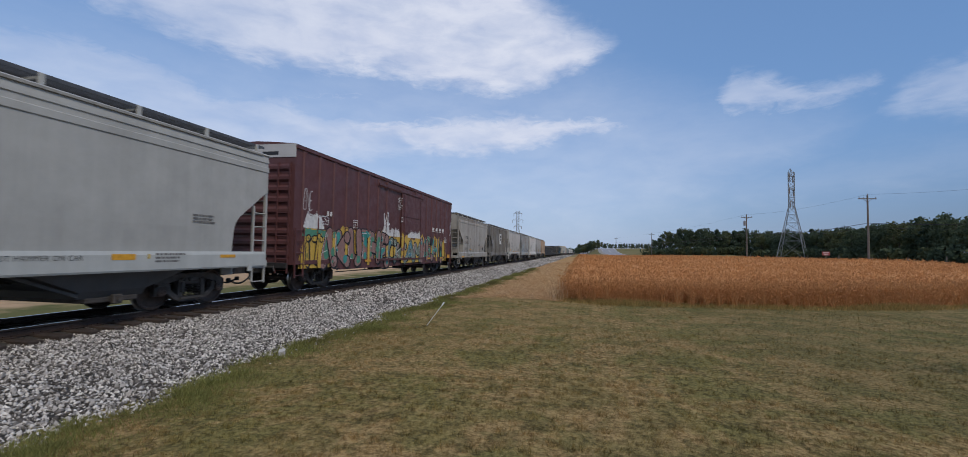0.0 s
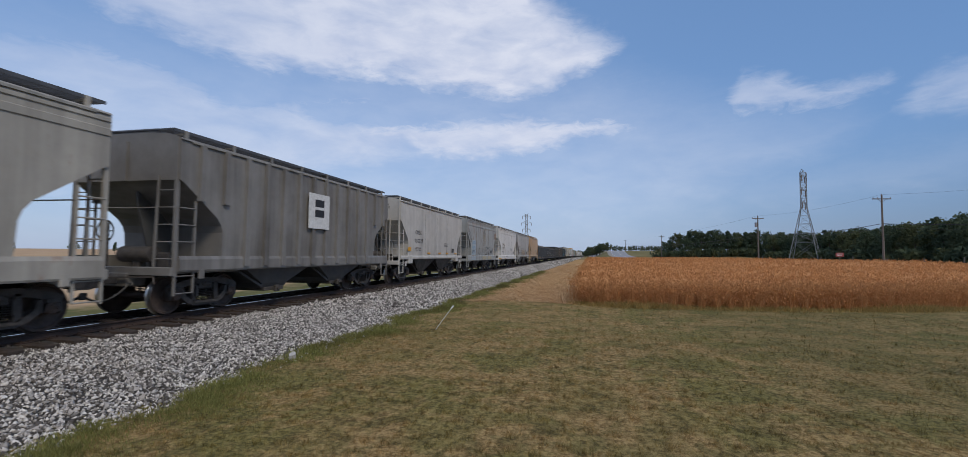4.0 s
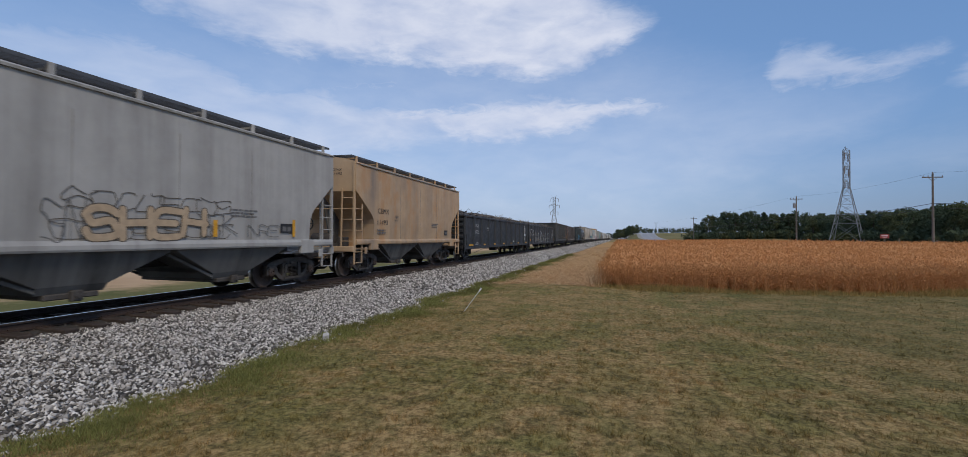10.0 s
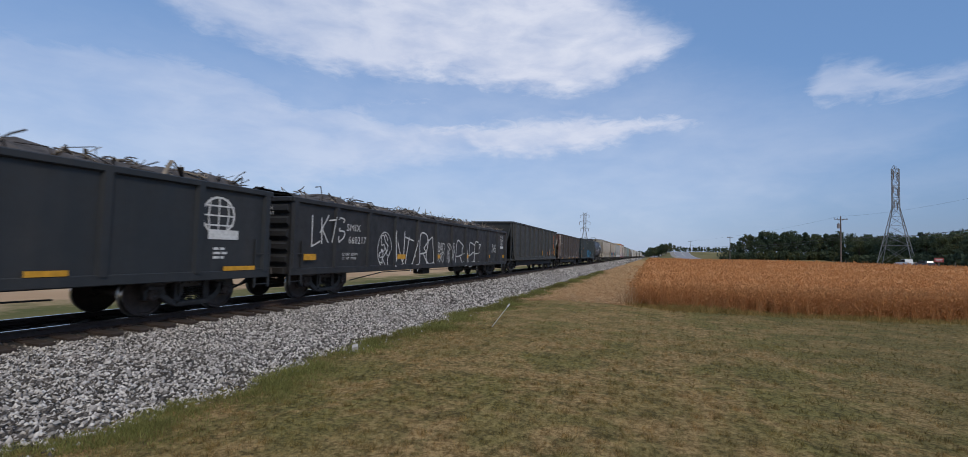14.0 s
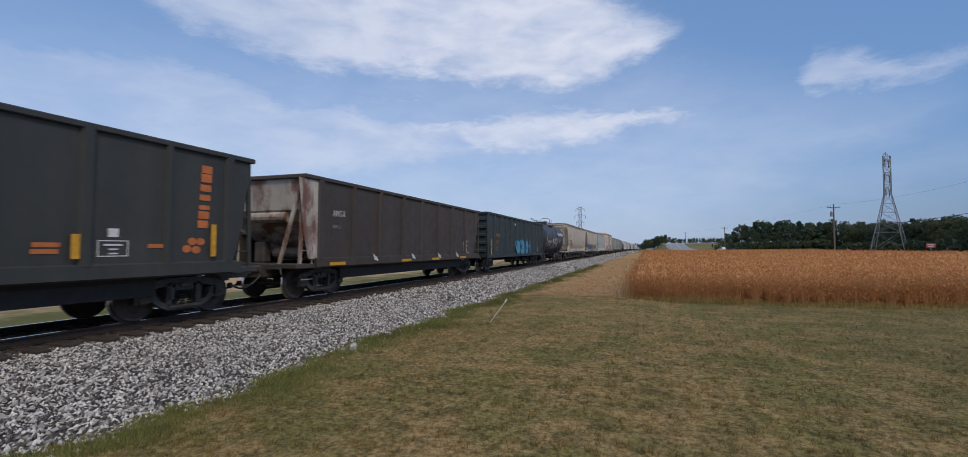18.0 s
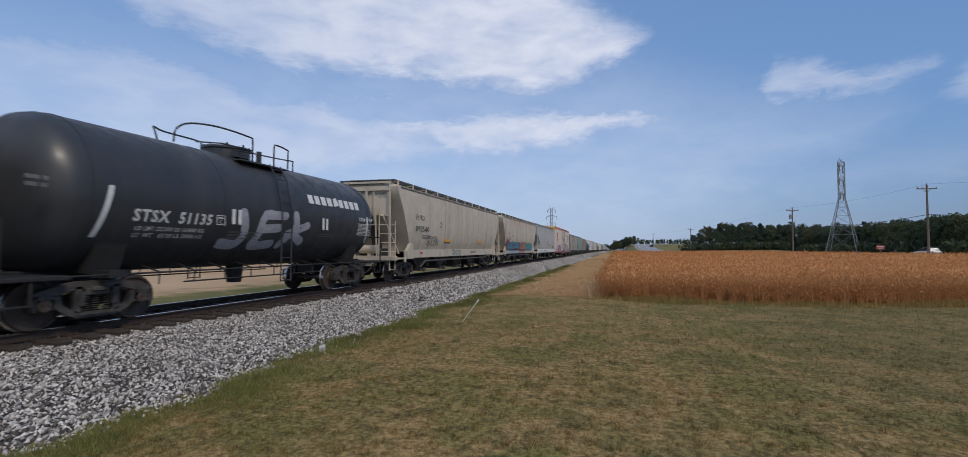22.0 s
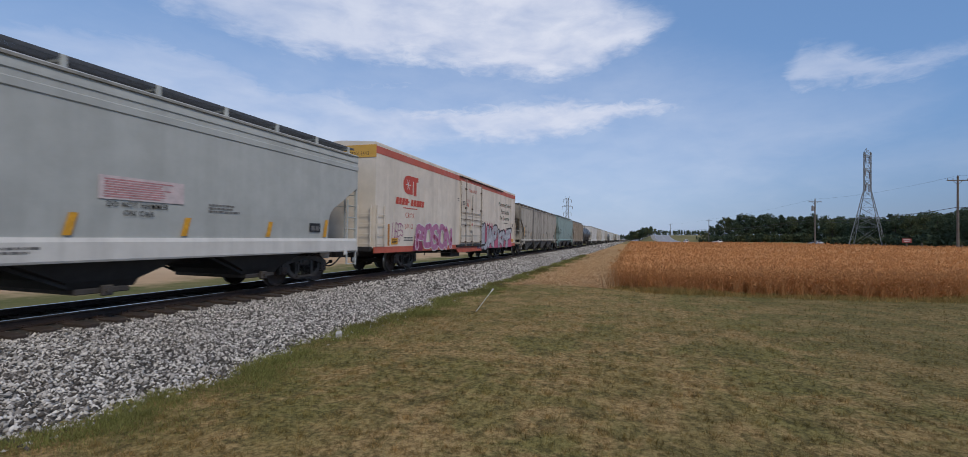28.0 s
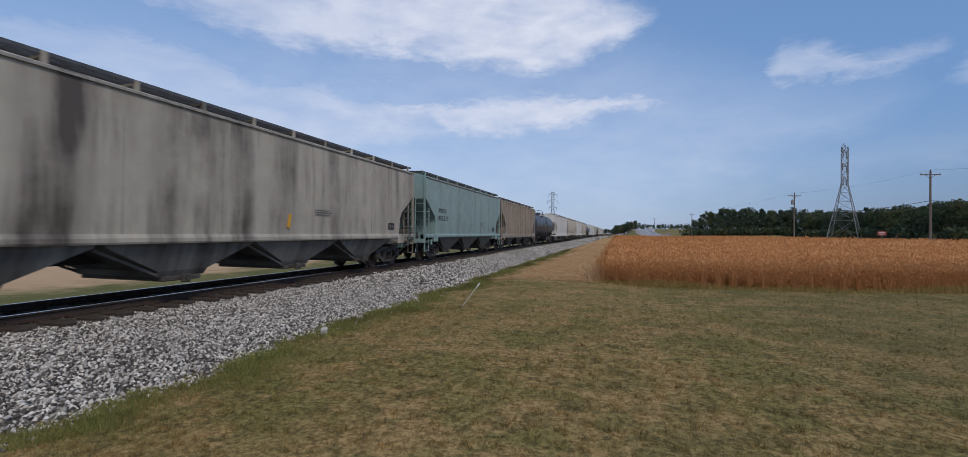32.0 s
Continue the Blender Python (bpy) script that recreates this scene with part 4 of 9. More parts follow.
def plate_mark(car, y0, y1, z0, z1, x, material=None, letter="C"):
    """A square outline with a letter in it."""
    material = material or M_BLACK
    s, t = Shape(), 0.018
    for a in ((y0, z0, y1, z0 + t), (y0, z1 - t, y1, z1), (y0, z0, y0 + t, z1), (y1 - t, z0, y1, z1)):
        s.box((x, a[0], a[1]), (x + 0.003, a[2], a[3]))
    mark = part("plate_mark", s, material, car)
    w, h = y1 - y0, z1 - z0
    part("lettering", letter_mesh(letter, w * 0.3, h * 0.36, material), None, mark, m=on_side(y0 + w * 0.35, z0 + h * 0.14, x + 0.002))
    part("lettering", Shape().box((x, y0 + w * 0.2, z0 + h * 0.66), (x + 0.003, y1 - w * 0.2, z0 + h * 0.78)), material, mark)


def stroke(s, pts, width, x, round_ends=True):
    """A brush stroke of (y, z) points on the side at x, a number or a function of y."""
    n = 8
    at = x if callable(x) else (lambda y: x)
    for (a, b), (c, d) in zip(pts, pts[1:]):
        l = math.hypot(c - a, d - b) or 1e-6
        u, v = (c - a) / l * width / 2, (d - b) / l * width / 2
        s.add([(at(a), a + v, b - u), (at(c), c + v, d - u), (at(c), c - v, d + u), (at(a), a - v, b + u)], [(0, 1, 2, 3)])
    if round_ends:
        for a, b in pts:
            ring = [(at(a) + 0.0004, a + width / 2 * math.cos(2 * math.pi * k / n), b + width / 2 * math.sin(2 * math.pi * k / n)) for k in range(n)]
            s.add(ring, [tuple(range(n))])


def curved(pts, n=4):
    """A smooth line through points."""
    out = []
    p = [pts[0]] + list(pts) + [pts[-1]]
    for i in range(1, len(p) - 2):
        for k in range(n):
            t = k / n
            out.append(tuple(0.5 * (2 * p[i][j] + (p[i + 1][j] - p[i - 1][j]) * t + (2 * p[i - 1][j] - 5 * p[i][j] + 4 * p[i + 1][j] - p[i + 2][j]) * t * t
                                    + (3 * p[i][j] - p[i - 1][j] - 3 * p[i + 1][j] + p[i + 2][j]) * t ** 3) for j in (0, 1)))
    return out + [pts[-1]]


def curved3(pts, n=4):
    """A smooth line through points in space."""
    p = [Vector(pts[0])] + [Vector(q) for q in pts] + [Vector(pts[-1])]
    out = []
    for a, b, c, d in zip(p, p[1:], p[2:], p[3:]):
        out += [0.5 * (2 * b + (c - a) * t + (2 * a - 5 * b + 4 * c - d) * t * t + (3 * b - a - 3 * c + d) * t ** 3) for t in (k / n for k in range(n))]
    return out + [Vector(pts[-1])]


# strokes of letters on a grid of 4 by 6: pairs of column and row, strokes apart by blanks
STROKES = {"A": "002640 1232", "B": "00063645343303 3342413000", "C": "4536160501103041", "D": "00063645413000", "E": "46060040 0333", "F": "460600 0333", "G": "45361605011030414323", "H": "0006 4046 0343",
           "I": "2024 2626", "J": "464130100102", "K": "0006 4603 0340", "L": "060040", "M": "0006234640", "N": "00064046", "O": "160501103041453616", "P": "00063645343303", "R": "00063645343303 2340",
           "S": "453616050413334241301001", "T": "0646 2620", "U": "060110304146", "V": "062046", "W": "0610233046", "X": "0046 0640", "Y": "0623 4623 2320", "Z": "06460040"}


def letter_lines(ch, r, loose=0.12, round_off=True):
    """The strokes of a letter in a unit square, drawn by an unsteady arm."""
    lines = []
    for code in STROKES[ch].split():
        pts = [(int(code[k]) / 4 + r.uniform(-loose, loose), int(code[k + 1]) / 6 + r.uniform(-loose, loose) * 0.8) for k in range(0, len(code), 2)]
        lines.append(curved(pts) if round_off and len(pts) > 3 else pts)
    return lines


def spray_ground(car, y0, y1, z0, z1, x, material, seed=1, spikes=0.0, fringe=0.3):
    """A field of sprayed paint with an uneven upper edge and a fringe of overspray."""
    r = random.Random(seed)
    at = x if callable(x) else (lambda y: x)
    cover, h = Shape(), z1 - z0
    n = max(2, int((y1 - y0) / 0.07))
    ph = [r.uniform(0, 6.28) for _ in range(4)]

    def top(y):
        wave = 0.07 * math.sin(y * 2.1 + ph[0]) + 0.05 * math.sin(y * 5.3 + ph[1]) + 0.03 * math.sin(y * 13 + ph[2])
        if spikes:
            wave += spikes * (1 - 2 * abs((y * 1.9 + 0.3 * math.sin(y * 1.3 + ph[3])) % 1.0 - 0.5)) ** 2
        ends = min(1.0, (y - y0) / 0.35 + 0.15, (y1 - y) / 0.35 + 0.15)
        return z0 + h * ends * (0.93 + wave)
    for k in range(n):
        a, b = y0 + (y1 - y0) * k / n, y0 + (y1 - y0) * (k + 1) / n
        d = at((a + b) / 2) + 0.0006
        cover.add([(d, a, z0), (d, b, z0), (d, b, top(b)), (d, a, top(a))], [(0, 1, 2, 3)])
    for k in range(int((y1 - y0) * 60 * fringe)):
        y = r.uniform(y0, y1)
        rad = r.uniform(0.008, 0.03)
        z = top(y) + abs(r.gauss(0, 0.05))
        cover.add([(at(y) + 0.0006, y + rad * math.cos(q * 1.257), z + rad * math.sin(q * 1.257)) for q in range(5)], [(0, 1, 2, 3, 4)])
    return tagged(part("graffiti_ground", cover, material, car), kind="stuff")


def graffiti(car, word, y0, y1, z0, z1, x, fills, outline, shine=None, weight=0.22, rim=0.045, seed=1, label="", drop=(0.05, -0.03), blots=5, loose=0.09):
    """Thick sprayed letters: each an outlined block with its fill, blots of a second colour and a thin highlight."""
    r = random.Random(seed)
    at = x if callable(x) else (lambda y: x)
    above = lambda d: (lambda y: at(y) + d)
    h, w = z1 - z0, (y1 - y0) / len(word)
    t = h * weight
    for k, ch in enumerate(word):
        lift, tall, skew, grow = h * r.uniform(-0.02, 0.07), r.uniform(0.93, 1.06), r.uniform(-0.10, 0.16), r.uniform(0.92, 1.08)
        wide = (w - t * 0.75) * grow
        lines = [[(y0 + k * w + t * 0.45 + a * wide + (b - 0.5) * skew * wide, z0 + t / 2 + lift + b * (h - t) * tall) for a, b in line] for line in letter_lines(ch, r, loose)]
        step = 0.0004 * (k % 3)
        edge, fill, blot, light = Shape(), Shape(), Shape(), Shape()
        for line in lines:
            stroke(edge, line, t + 2 * rim, above(0.004 + step))
            if drop:
                stroke(edge, [(a + drop[0], b + drop[1]) for a, b in line], t + 2 * rim, above(0.003 + step))
            stroke(fill, line, t, above(0.0065 + step))
            for _ in range(blots):
                (a, b), (c, d) = r.choice(list(zip(line, line[1:])))
                q = r.random()
                rad = t * r.uniform(0.16, 0.46)
                a, b = a + (c - a) * q + r.uniform(-1, 1) * max(0, t / 2 - rad), b + (d - b) * q
                blot.add([(at(a) + 0.0082 + step, a + rad * r.uniform(0.7, 1.1) * math.cos(e * 0.698), b + rad * r.uniform(0.7, 1.2) * math.sin(e * 0.698)) for e in range(9)], [tuple(range(9))])
            if shine:
                stroke(light, [(a - t * 0.5 - rim * 0.1, b + t * 0.12) for a, b in line], rim * 0.40, above(0.0095 + step), False)
        top = part("graffiti_letter", edge, outline, car, label)
        tagged(part("graffiti_fill", fill, fills[0], top), kind="stuff")
        if blots and len(fills) > 1:
            tagged(part("graffiti_mottle", blot, fills[1 + k % (len(fills) - 1)], top), kind="stuff")
        if shine:
            tagged(part("graffiti_highlight", light, shine, top), kind="stuff")


def tag(car, word, y0, y1, z0, z1, x, material, width=0.05, seed=1, loose=0.14, flourish=False):
    """A thin sprayed tag, one stroke wide."""
    r = random.Random(seed)
    w, h = (y1 - y0) / len(word), z1 - z0
    for k, ch in enumerate(word):
        s, skew, low = Shape(), r.uniform(-0.1, 0.25), r.uniform(-0.12, 0.08)
        for line in letter_lines(ch, r, loose):
            stroke(s, [(y0 + (k + 0.06 + a * 0.92) * w + (b - 0.5) * skew * w, z0 + (b + low * (1 - b)) * h) for a, b in line], width, x)
        if flourish:
            stroke(s, curved([(y0 + k * w, z0 - 0.02 * h), (y0 + (k + 0.6) * w, z0 + 0.1 * h * r.uniform(-1, 1)), (y0 + (k + 1.1) * w, z0 + r.uniform(0, 0.15) * h)]), width * 0.7, x)
        part("graffiti", s, material, car)


def ladder(s, x, y0, y1, z0, z1, step=0.38, r=0.014, rails=True):
    """Rungs between two uprights in the plane x."""
    if rails:
        s.beam((x, y0, z0), (x, y0, z1), 0.05, 0.04)
        s.beam((x, y1, z0), (x, y1, z1), 0.05, 0.04)
    z = z0 + 0.08
    while z < z1:
        s.tube((x + 0.02, y0, z), (x + 0.02, y1, z), r, 5)
        z += step


def end_ladder(s, y, x0, x1, z0, z1, step=0.38):
    for x in (x0, x1):
        s.beam((x, y, z0), (x, y, z1), 0.05, 0.04)
    z = z0 + 0.1
    while z < z1:
        s.tube((x0, y, z), (x1, y, z), 0.014, 5)
        z += step


def corner_ladders(car, L, x, top, material, reach=0.73):
    """A corner post, a side ladder with a low step and an end ladder at each corner, each corner one part."""
    for k in (-1, 1):
        for side in (-1, 1):
            s = Shape()
            y = k * (L / 2 - reach)
            s.beam((side * x, y, 0.95), (side * (x - 0.04), y, top), 0.09, 0.07)
            yo = k * (L / 2 - reach - 0.52)
            s.beam((side * x, yo, 0.55), (side * x, yo, 2.75), 0.05, 0.04)
            s.beam((side * x, y, 0.5), (side * x, y, 0.98), 0.05, 0.05)
            z = 0.55
            while z < 2.75:
                s.tube((side * (x + 0.02), y, z), (side * (x + 0.02), yo, z), 0.016, 5)
                z += 0.40
            ye = k * (L / 2 - reach + 0.04)
            s.beam((side * (x - 0.50), k * (L / 2 - 0.06), 1.05), (side * (x - 0.50), ye, 3.3), 0.05, 0.04)
            z = 1.35
            while z < 3.2:
                s.tube((side * (x - 0.50), ye, z), (side * x, y, z), 0.016, 5)
                z += 0.40
            s.tube((side * (x - 0.50), ye, 2.55), (0, k * (L / 2 - 0.12), 2.55), 0.016, 5)
            part("ladder", s, material, car)


def running_board(car, L, z, x, material, posts, end=0.66, width=0.5):
    """Roof walkways of grating along both sides, their brackets and the end platforms."""
    y0, y1 = -L / 2 + end, L / 2 - end
    for side in (1, -1):
        s = Shape()
        a, b = side * (x - width / 2), side * (x + width / 2)
        for e in (a, b):
            s.beam((e, y0, z), (e, y1, z), 0.02, 0.07)
        n = int((y1 - y0) / 0.085)
        for k in range(n + 1):
            y = y0 + (y1 - y0) * k / n
            s.beam((a, y, z + 0.01), (b, y, z + 0.01), 0.028, 0.035)
        board = part("running_board", s, M_GRATE, car)
        for k in range(posts):
            y = y0 + 0.35 + (y1 - y0 - 0.7) * k / (posts - 1)
            p = Shape().box((b - 0.02 if side > 0 else b - 0.04, y - 0.05, z - 0.34), (b + 0.04 if side > 0 else b + 0.02, y + 0.05, z + 0.03), 0.008)
            p.beam((b, y, z - 0.04), (a * 0.7, y, z - 0.1), 0.05, 0.05)
            part("bracket", p, material, board)
    for k in (1, -1):
        s = Shape()
        y = k * (L / 2 - end - 0.25)
        s.box((-x + 0.26, y - 0.25, z - 0.01), (x - 0.26, y + 0.25, z + 0.04), 0.012)
        part("end_platform", s, M_GRATE, car)


def brake_gear(car, L, k, tone=None):
    """Hand brake wheel, air reservoir and valve on an end platform."""
    s = Shape()
    y = k * (L / 2 - 0.40)
    s.lathe([(-0.015, 0.25), (0.0, 0.275), (0.015, 0.25), (0.0, 0.225)], 16, "y", True)
    for q in range(5):
        a = 2 * math.pi * q / 5
        s.tube((0, 0, 0), (0.25 * math.cos(a), 0, 0.25 * math.sin(a)), 0.012, 4)
    s.moved(pose(-0.45, k * (L / 2 - 0.09), 2.0))
    part("brake_wheel", s, M_STEEL, car)
    t = Shape().tube((-0.6, y - 0.3 * k, 1.45), (0.35, y - 0.3 * k, 1.45), 0.2, 14)
    t.box((-0.2, y - 0.3 * k - 0.1, 1.04), (0.0, y - 0.3 * k + 0.1, 1.4), 0.02)
    part("brake_valve", Shape().box((0.5, y - 0.35 * k - 0.14, 1.04), (0.85, y - 0.35 * k + 0.14, 1.5), 0.03), M_CAST, car)
    part("brake_mast", Shape().beam((-0.45, k * (L / 2 - 0.14), 1.0), (-0.45, k * (L / 2 - 0.14), 2.2), 0.06), M_CAST, car)
    part("brake_reservoir", t, tone or M_CAST, car, smooth=True)


# ---- covered hoppers ----
def covered_hopper(label, L, body, lower, style="flow", bays=2, eave=4.22, roof=4.52, inset=1.55, near=True, sill=None, name="covered_hopper_car", cut=None, ribs=0, posts=8):
    car = thing(name, label, "freight car", "cars of the freight train")
    w = 1.58
    s = Shape()
    h = L / 2
    g, knee = h - 0.15, cut or 1.5
    if style == "curve":
        lev = [(1.35, 1.24, h - 1.75), (1.62, 1.40, h - 1.66), (1.95, 1.50, h - 1.42), (2.4, 1.56, h - 1.08), (2.9, 1.585, h - 0.82), (3.4, 1.585, h - 0.57),
               (3.75, 1.575, h - 0.34), (eave - 0.1, 1.55, h - 0.16), (eave, 1.54, h - 0.16), (eave + 0.03, 1.47, h - 0.20), (eave + 0.17, 1.15, h - 0.25), (eave + 0.26, 0.7, h - 0.25), (roof, 0.0, h - 0.25)]
    else:
        lev = [(1.38, w - 0.03, h - knee - 0.02), (2.02, w, h - knee), (2.20, w + 0.003, h - knee + 0.06), (2.38, w + 0.005, h - knee + 0.20), (3.12, w, h - 0.30), (3.20, w, g), (3.78, w - 0.01, g)]
        if style == "flow":
            lev += [(3.80, w + 0.015, g), (3.93, w + 0.015, g), (3.95, w - 0.012, g), (4.06, w - 0.015, g), (4.08, w + 0.01, g), (4.14, w + 0.005, g)]
        lev += [(eave - 0.02, w - 0.02, g), (eave, w + 0.02, g), (eave + 0.04, w - 0.02, g), (eave + 0.17, 1.15, g), (eave + 0.26, 0.65, g), (roof, 0.0, g)]
    s.loft([(z, a, -e, e) for z, a, e in lev], caps=False)
    part("body", s, body, car, smooth=style == "curve")
    # bolster webs, shear web and end panel frames
    far = 1.7 if style == "curve" else knee
    for k in (-1, 1):
        part("end_web", Shape().box((-0.72, k * (h - far + 0.05) - 0.03, 1.0), (0.72, k * (h - far + 0.05) + 0.03, 2.15)), body, car)
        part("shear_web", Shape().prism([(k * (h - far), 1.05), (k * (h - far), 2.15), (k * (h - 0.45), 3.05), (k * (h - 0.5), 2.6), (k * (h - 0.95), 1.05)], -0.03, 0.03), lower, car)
        part("end_stiffener", Shape().box((-0.05, k * (g + 0.02) - 0.03, 3.2), (0.05, k * (g + 0.02) + 0.03, eave)), body, car)
    if style == "curve":
        for k in (-1, 1):
            panel = part("end_panel", Shape().prism([(k * (h - 0.24), eave - 0.1), (k * (h - 0.30), eave - 0.1), (k * (h - 0.30), 3.0), (k * (h - 0.24), 3.0)], -1.10, 1.10), body, car)
            for x in (-1.06, -0.35, 0.35, 1.06):
                part("end_rib", Shape().prism([(k * (h - 0.26), eave - 0.12), (k * (h - 0.14), eave - 0.12), (k * (h - 0.16), 2.95), (k * (h - 0.24), 2.6)], x - 0.03, x + 0.03), body, panel)
            part("top_bar", Shape().beam((-1.2, k * (h - 0.13), eave + 0.18), (1.2, k * (h - 0.13), eave + 0.18), 0.07, 0.09), body, car)
            part("top_bar", Shape().beam((-1.2, k * (h - 0.13), eave - 0.15), (1.2, k * (h - 0.13), eave - 0.15), 0.06, 0.09), body, car)
            for x in (-0.75, 0.75):
                part("end_brace", Shape().beam((x, k * (h - 0.20), 3.0), (x * 1.25, k * (h - 1.5), 1.25), 0.10, 0.06), body, car)
                part("end_brace", Shape().beam((x * 0.55, k * (h - 0.18), 3.3), (x * 0.75, k * (h - 0.12), 1.1), 0.06, 0.05), body, car)
            for side in (-1, 1):
                b = Shape().prism([(k * (h - 1.25), 1.02), (k * (h - 1.85), 1.02), (k * (h - 1.85), 1.72), (k * (h - 1.62), 1.74), (k * (h - 1.25), 1.38)], side * 1.38, side * 1.55)
                part("bolster_box", b, body, car)
    # weld seams
    t = Shape()
    seams = max(3, int(L / 2.6))
    for side in (-1, 1):
        for k in range(1, seams):
            y = -h + 1.7 + (L - 3.4) * k / seams
            if ribs == 0 and style != "curve" and sill is None:
                t.box((side * (w + 0.003) - 0.003, y - 0.007, 1.40), (side * (w + 0.003) + 0.003, y + 0.007, 3.76))
            elif style == "curve":
                for (z0, a, _), (z1, b, _) in zip(lev[:7], lev[1:8]):
                    t.beam((side * (a + 0.002), y, z0), (side * (b + 0.002), y, z1), 0.02, 0.008)
        t.beam((side * (w - 0.01 if style != "curve" else 1.555), -h + 0.45, eave - 0.01), (side * (w - 0.01 if style != "curve" else 1.555), h - 0.45, eave - 0.01), 0.07, 0.05)
    part("weld_seam", t, M_SEAM, car)
    if ribs:
        for side in (-1, 1):
            for k in range(ribs):
                y = -h + 0.75 + (L - 1.5) * k / (ribs - 1)
                r = Shape().prism([(y - 0.09, 1.15 if abs(y) < h - 1.7 else 2.75), (y + 0.09, 1.15 if abs(y) < h - 1.7 else 2.75), (y + 0.06, eave - 0.03), (y - 0.06, eave - 0.03)], side * (w - 0.01), side * (w + 0.09))
                part("rib", r, body, car)
    # sills and platforms
    for side in (-1, 1):
        if style == "curve":
            q = Shape().box((side * 1.39 - 0.08, -h + 1.3, 1.04), (side * 1.39 + 0.08, h - 1.3, 1.44), 0.015)
        else:
            lo = {"flow": 0.98, "thin": 1.22, "rib": 1.05}[style]
            q = Shape().prism([(1.50, lo), (1.60, lo), (1.62, lo + 0.04), (1.62, 1.34), (1.585, 1.42), (1.50, 1.42)] if side > 0 else
                              [(-1.50, lo), (-1.60, lo), (-1.62, lo + 0.04), (-1.62, 1.34), (-1.585, 1.42), (-1.50, 1.42)], -h + 0.2, h - 0.2, "y")
            if style == "thin":
                for k in (-1, 1):
                    q.box((side * 1.56 - 0.06, k * (h - 1.5) - 0.30, 1.0), (side * 1.56 + 0.06, k * (h - 1.5) + 0.30, 1.42), 0.02)
        part("side_sill", q, sill or body, car)
        for k in (-1, 1):
            lug = Shape().box((side * 1.60 - 0.02, k * (h - 0.85) - 0.09, 0.86), (side * 1.60 + 0.025, k * (h - 0.85) + 0.09, 1.12), 0.02)
            part("jacking_lug", lug, sill or body, car)
    for k in (-1, 1):
        e = Shape()
        e.box((-1.55, min(k * (h - 0.20), k * (h - 0.02)), 0.96), (1.55, max(k * (h - 0.20), k * (h - 0.02)), 1.16), 0.015)
        e.box((-1.40, min(k * (h - 2.3), k * (h - 0.05)), 1.00), (1.40, max(k * (h - 2.3), k * (h - 0.05)), 1.06))
        e.box((-0.36, min(k * (h - 0.5), k * h), 0.70), (0.36, max(k * (h - 0.5), k * h), 1.02), 0.02)
        part("end_sill", e, sill or body, car)
    part("center_sill", Shape().box((-0.32, -h + 0.4, 0.78), (0.32, h - 0.4, 1.04)), M_UNDER, car)
    # hopper chutes
    y0, y1 = -h + 2.25, h - 2.25
    for k in range(bays):
        a, b = y0 + (y1 - y0) * k / bays, y0 + (y1 - y0) * (k + 1) / bays
        m, gate = (a + b) / 2, 0.155 * (b - a)
        c, top = Shape(), 1.30 if style == "curve" else 1.49
        c.loft([(0.46, top - 0.31, m - gate, m + gate), (0.60, top - 0.23, m - gate - 0.03, m + gate + 0.03), (1.16, top - 0.02, a + 0.10, b - 0.10), (1.40, top, a + 0.02, b - 0.02)])
        for x in (-1.2, 1.2):
            c.beam((x, a + 0.06, 1.1), (x, m - gate, 0.52), 0.04, 0.06)
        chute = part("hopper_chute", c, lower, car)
        g = Shape().box((-1.25, m - gate * 0.8, 0.36), (1.25, m + gate * 0.8, 0.47), 0.02)
        g.tube((-1.38, m, 0.42), (1.42, m, 0.42), 0.05, 8)
        g.box((1.27, m - 0.10, 0.32), (1.38, m + 0.10, 0.52), 0.02)
        part("outlet_gate", g, M_CAST, chute)
    # roof
    t = Shape().prism([(-0.32, roof - 0.10), (0.32, roof - 0.10), (0.28, roof + 0.10), (-0.28, roof + 0.10)], -h + 1.0, h - 1.0, "y")
    hatch = part("roof_hatch", t, body, car)
    n = max(4, int(L / 2.2))
    for k in range(n):
        y = -h + 2.0 + (L - 4.0) * k / (n - 1)
        part("hatch_cover", Shape().box((-0.33, y - 0.45, roof + 0.09), (0.33, y + 0.45, roof + 0.15), 0.02), body, hatch)
    running_board(car, L, roof - 0.03, 1.12, body, posts, 0.12)
    corner_ladders(car, L, 1.53 if style != "curve" else 1.18, eave + (0.05 if style != "curve" else 0.2), body, 0.15)
    brake_gear(car, L, -1, body if style == "curve" else None)
    running_gear(car, L, inset, near)
    if style == "curve":
        for side in (-1, 1):
            p = Shape()
            p.path([(side * 1.3, -h + 3.2, 0.55), (side * 1.4, -h + 3.6, 0.86), (side * 1.4, h - 3.6, 0.86), (side * 1.3, h - 3.2, 0.55)], 0.05, 8)
            for q in range(5):
                y = -h + 4 + (L - 8) * q / 4
                p.beam((side * 1.38, y, 0.6), (side * 1.38, y, 1.08), 0.05)
            part("discharge_pipe", p, M_CAST, car)
    return car


# ---- boxcars ----
def box_body(s, L, w, z0, eave, roof):
    h = L / 2
    s.loft([(z0, w, -h, h), (eave, w, -h, h), (eave + 0.06, w - 0.02, -h, h), (roof - 0.03, 0.6, -h, h), (roof, 0.0, -h, h)])


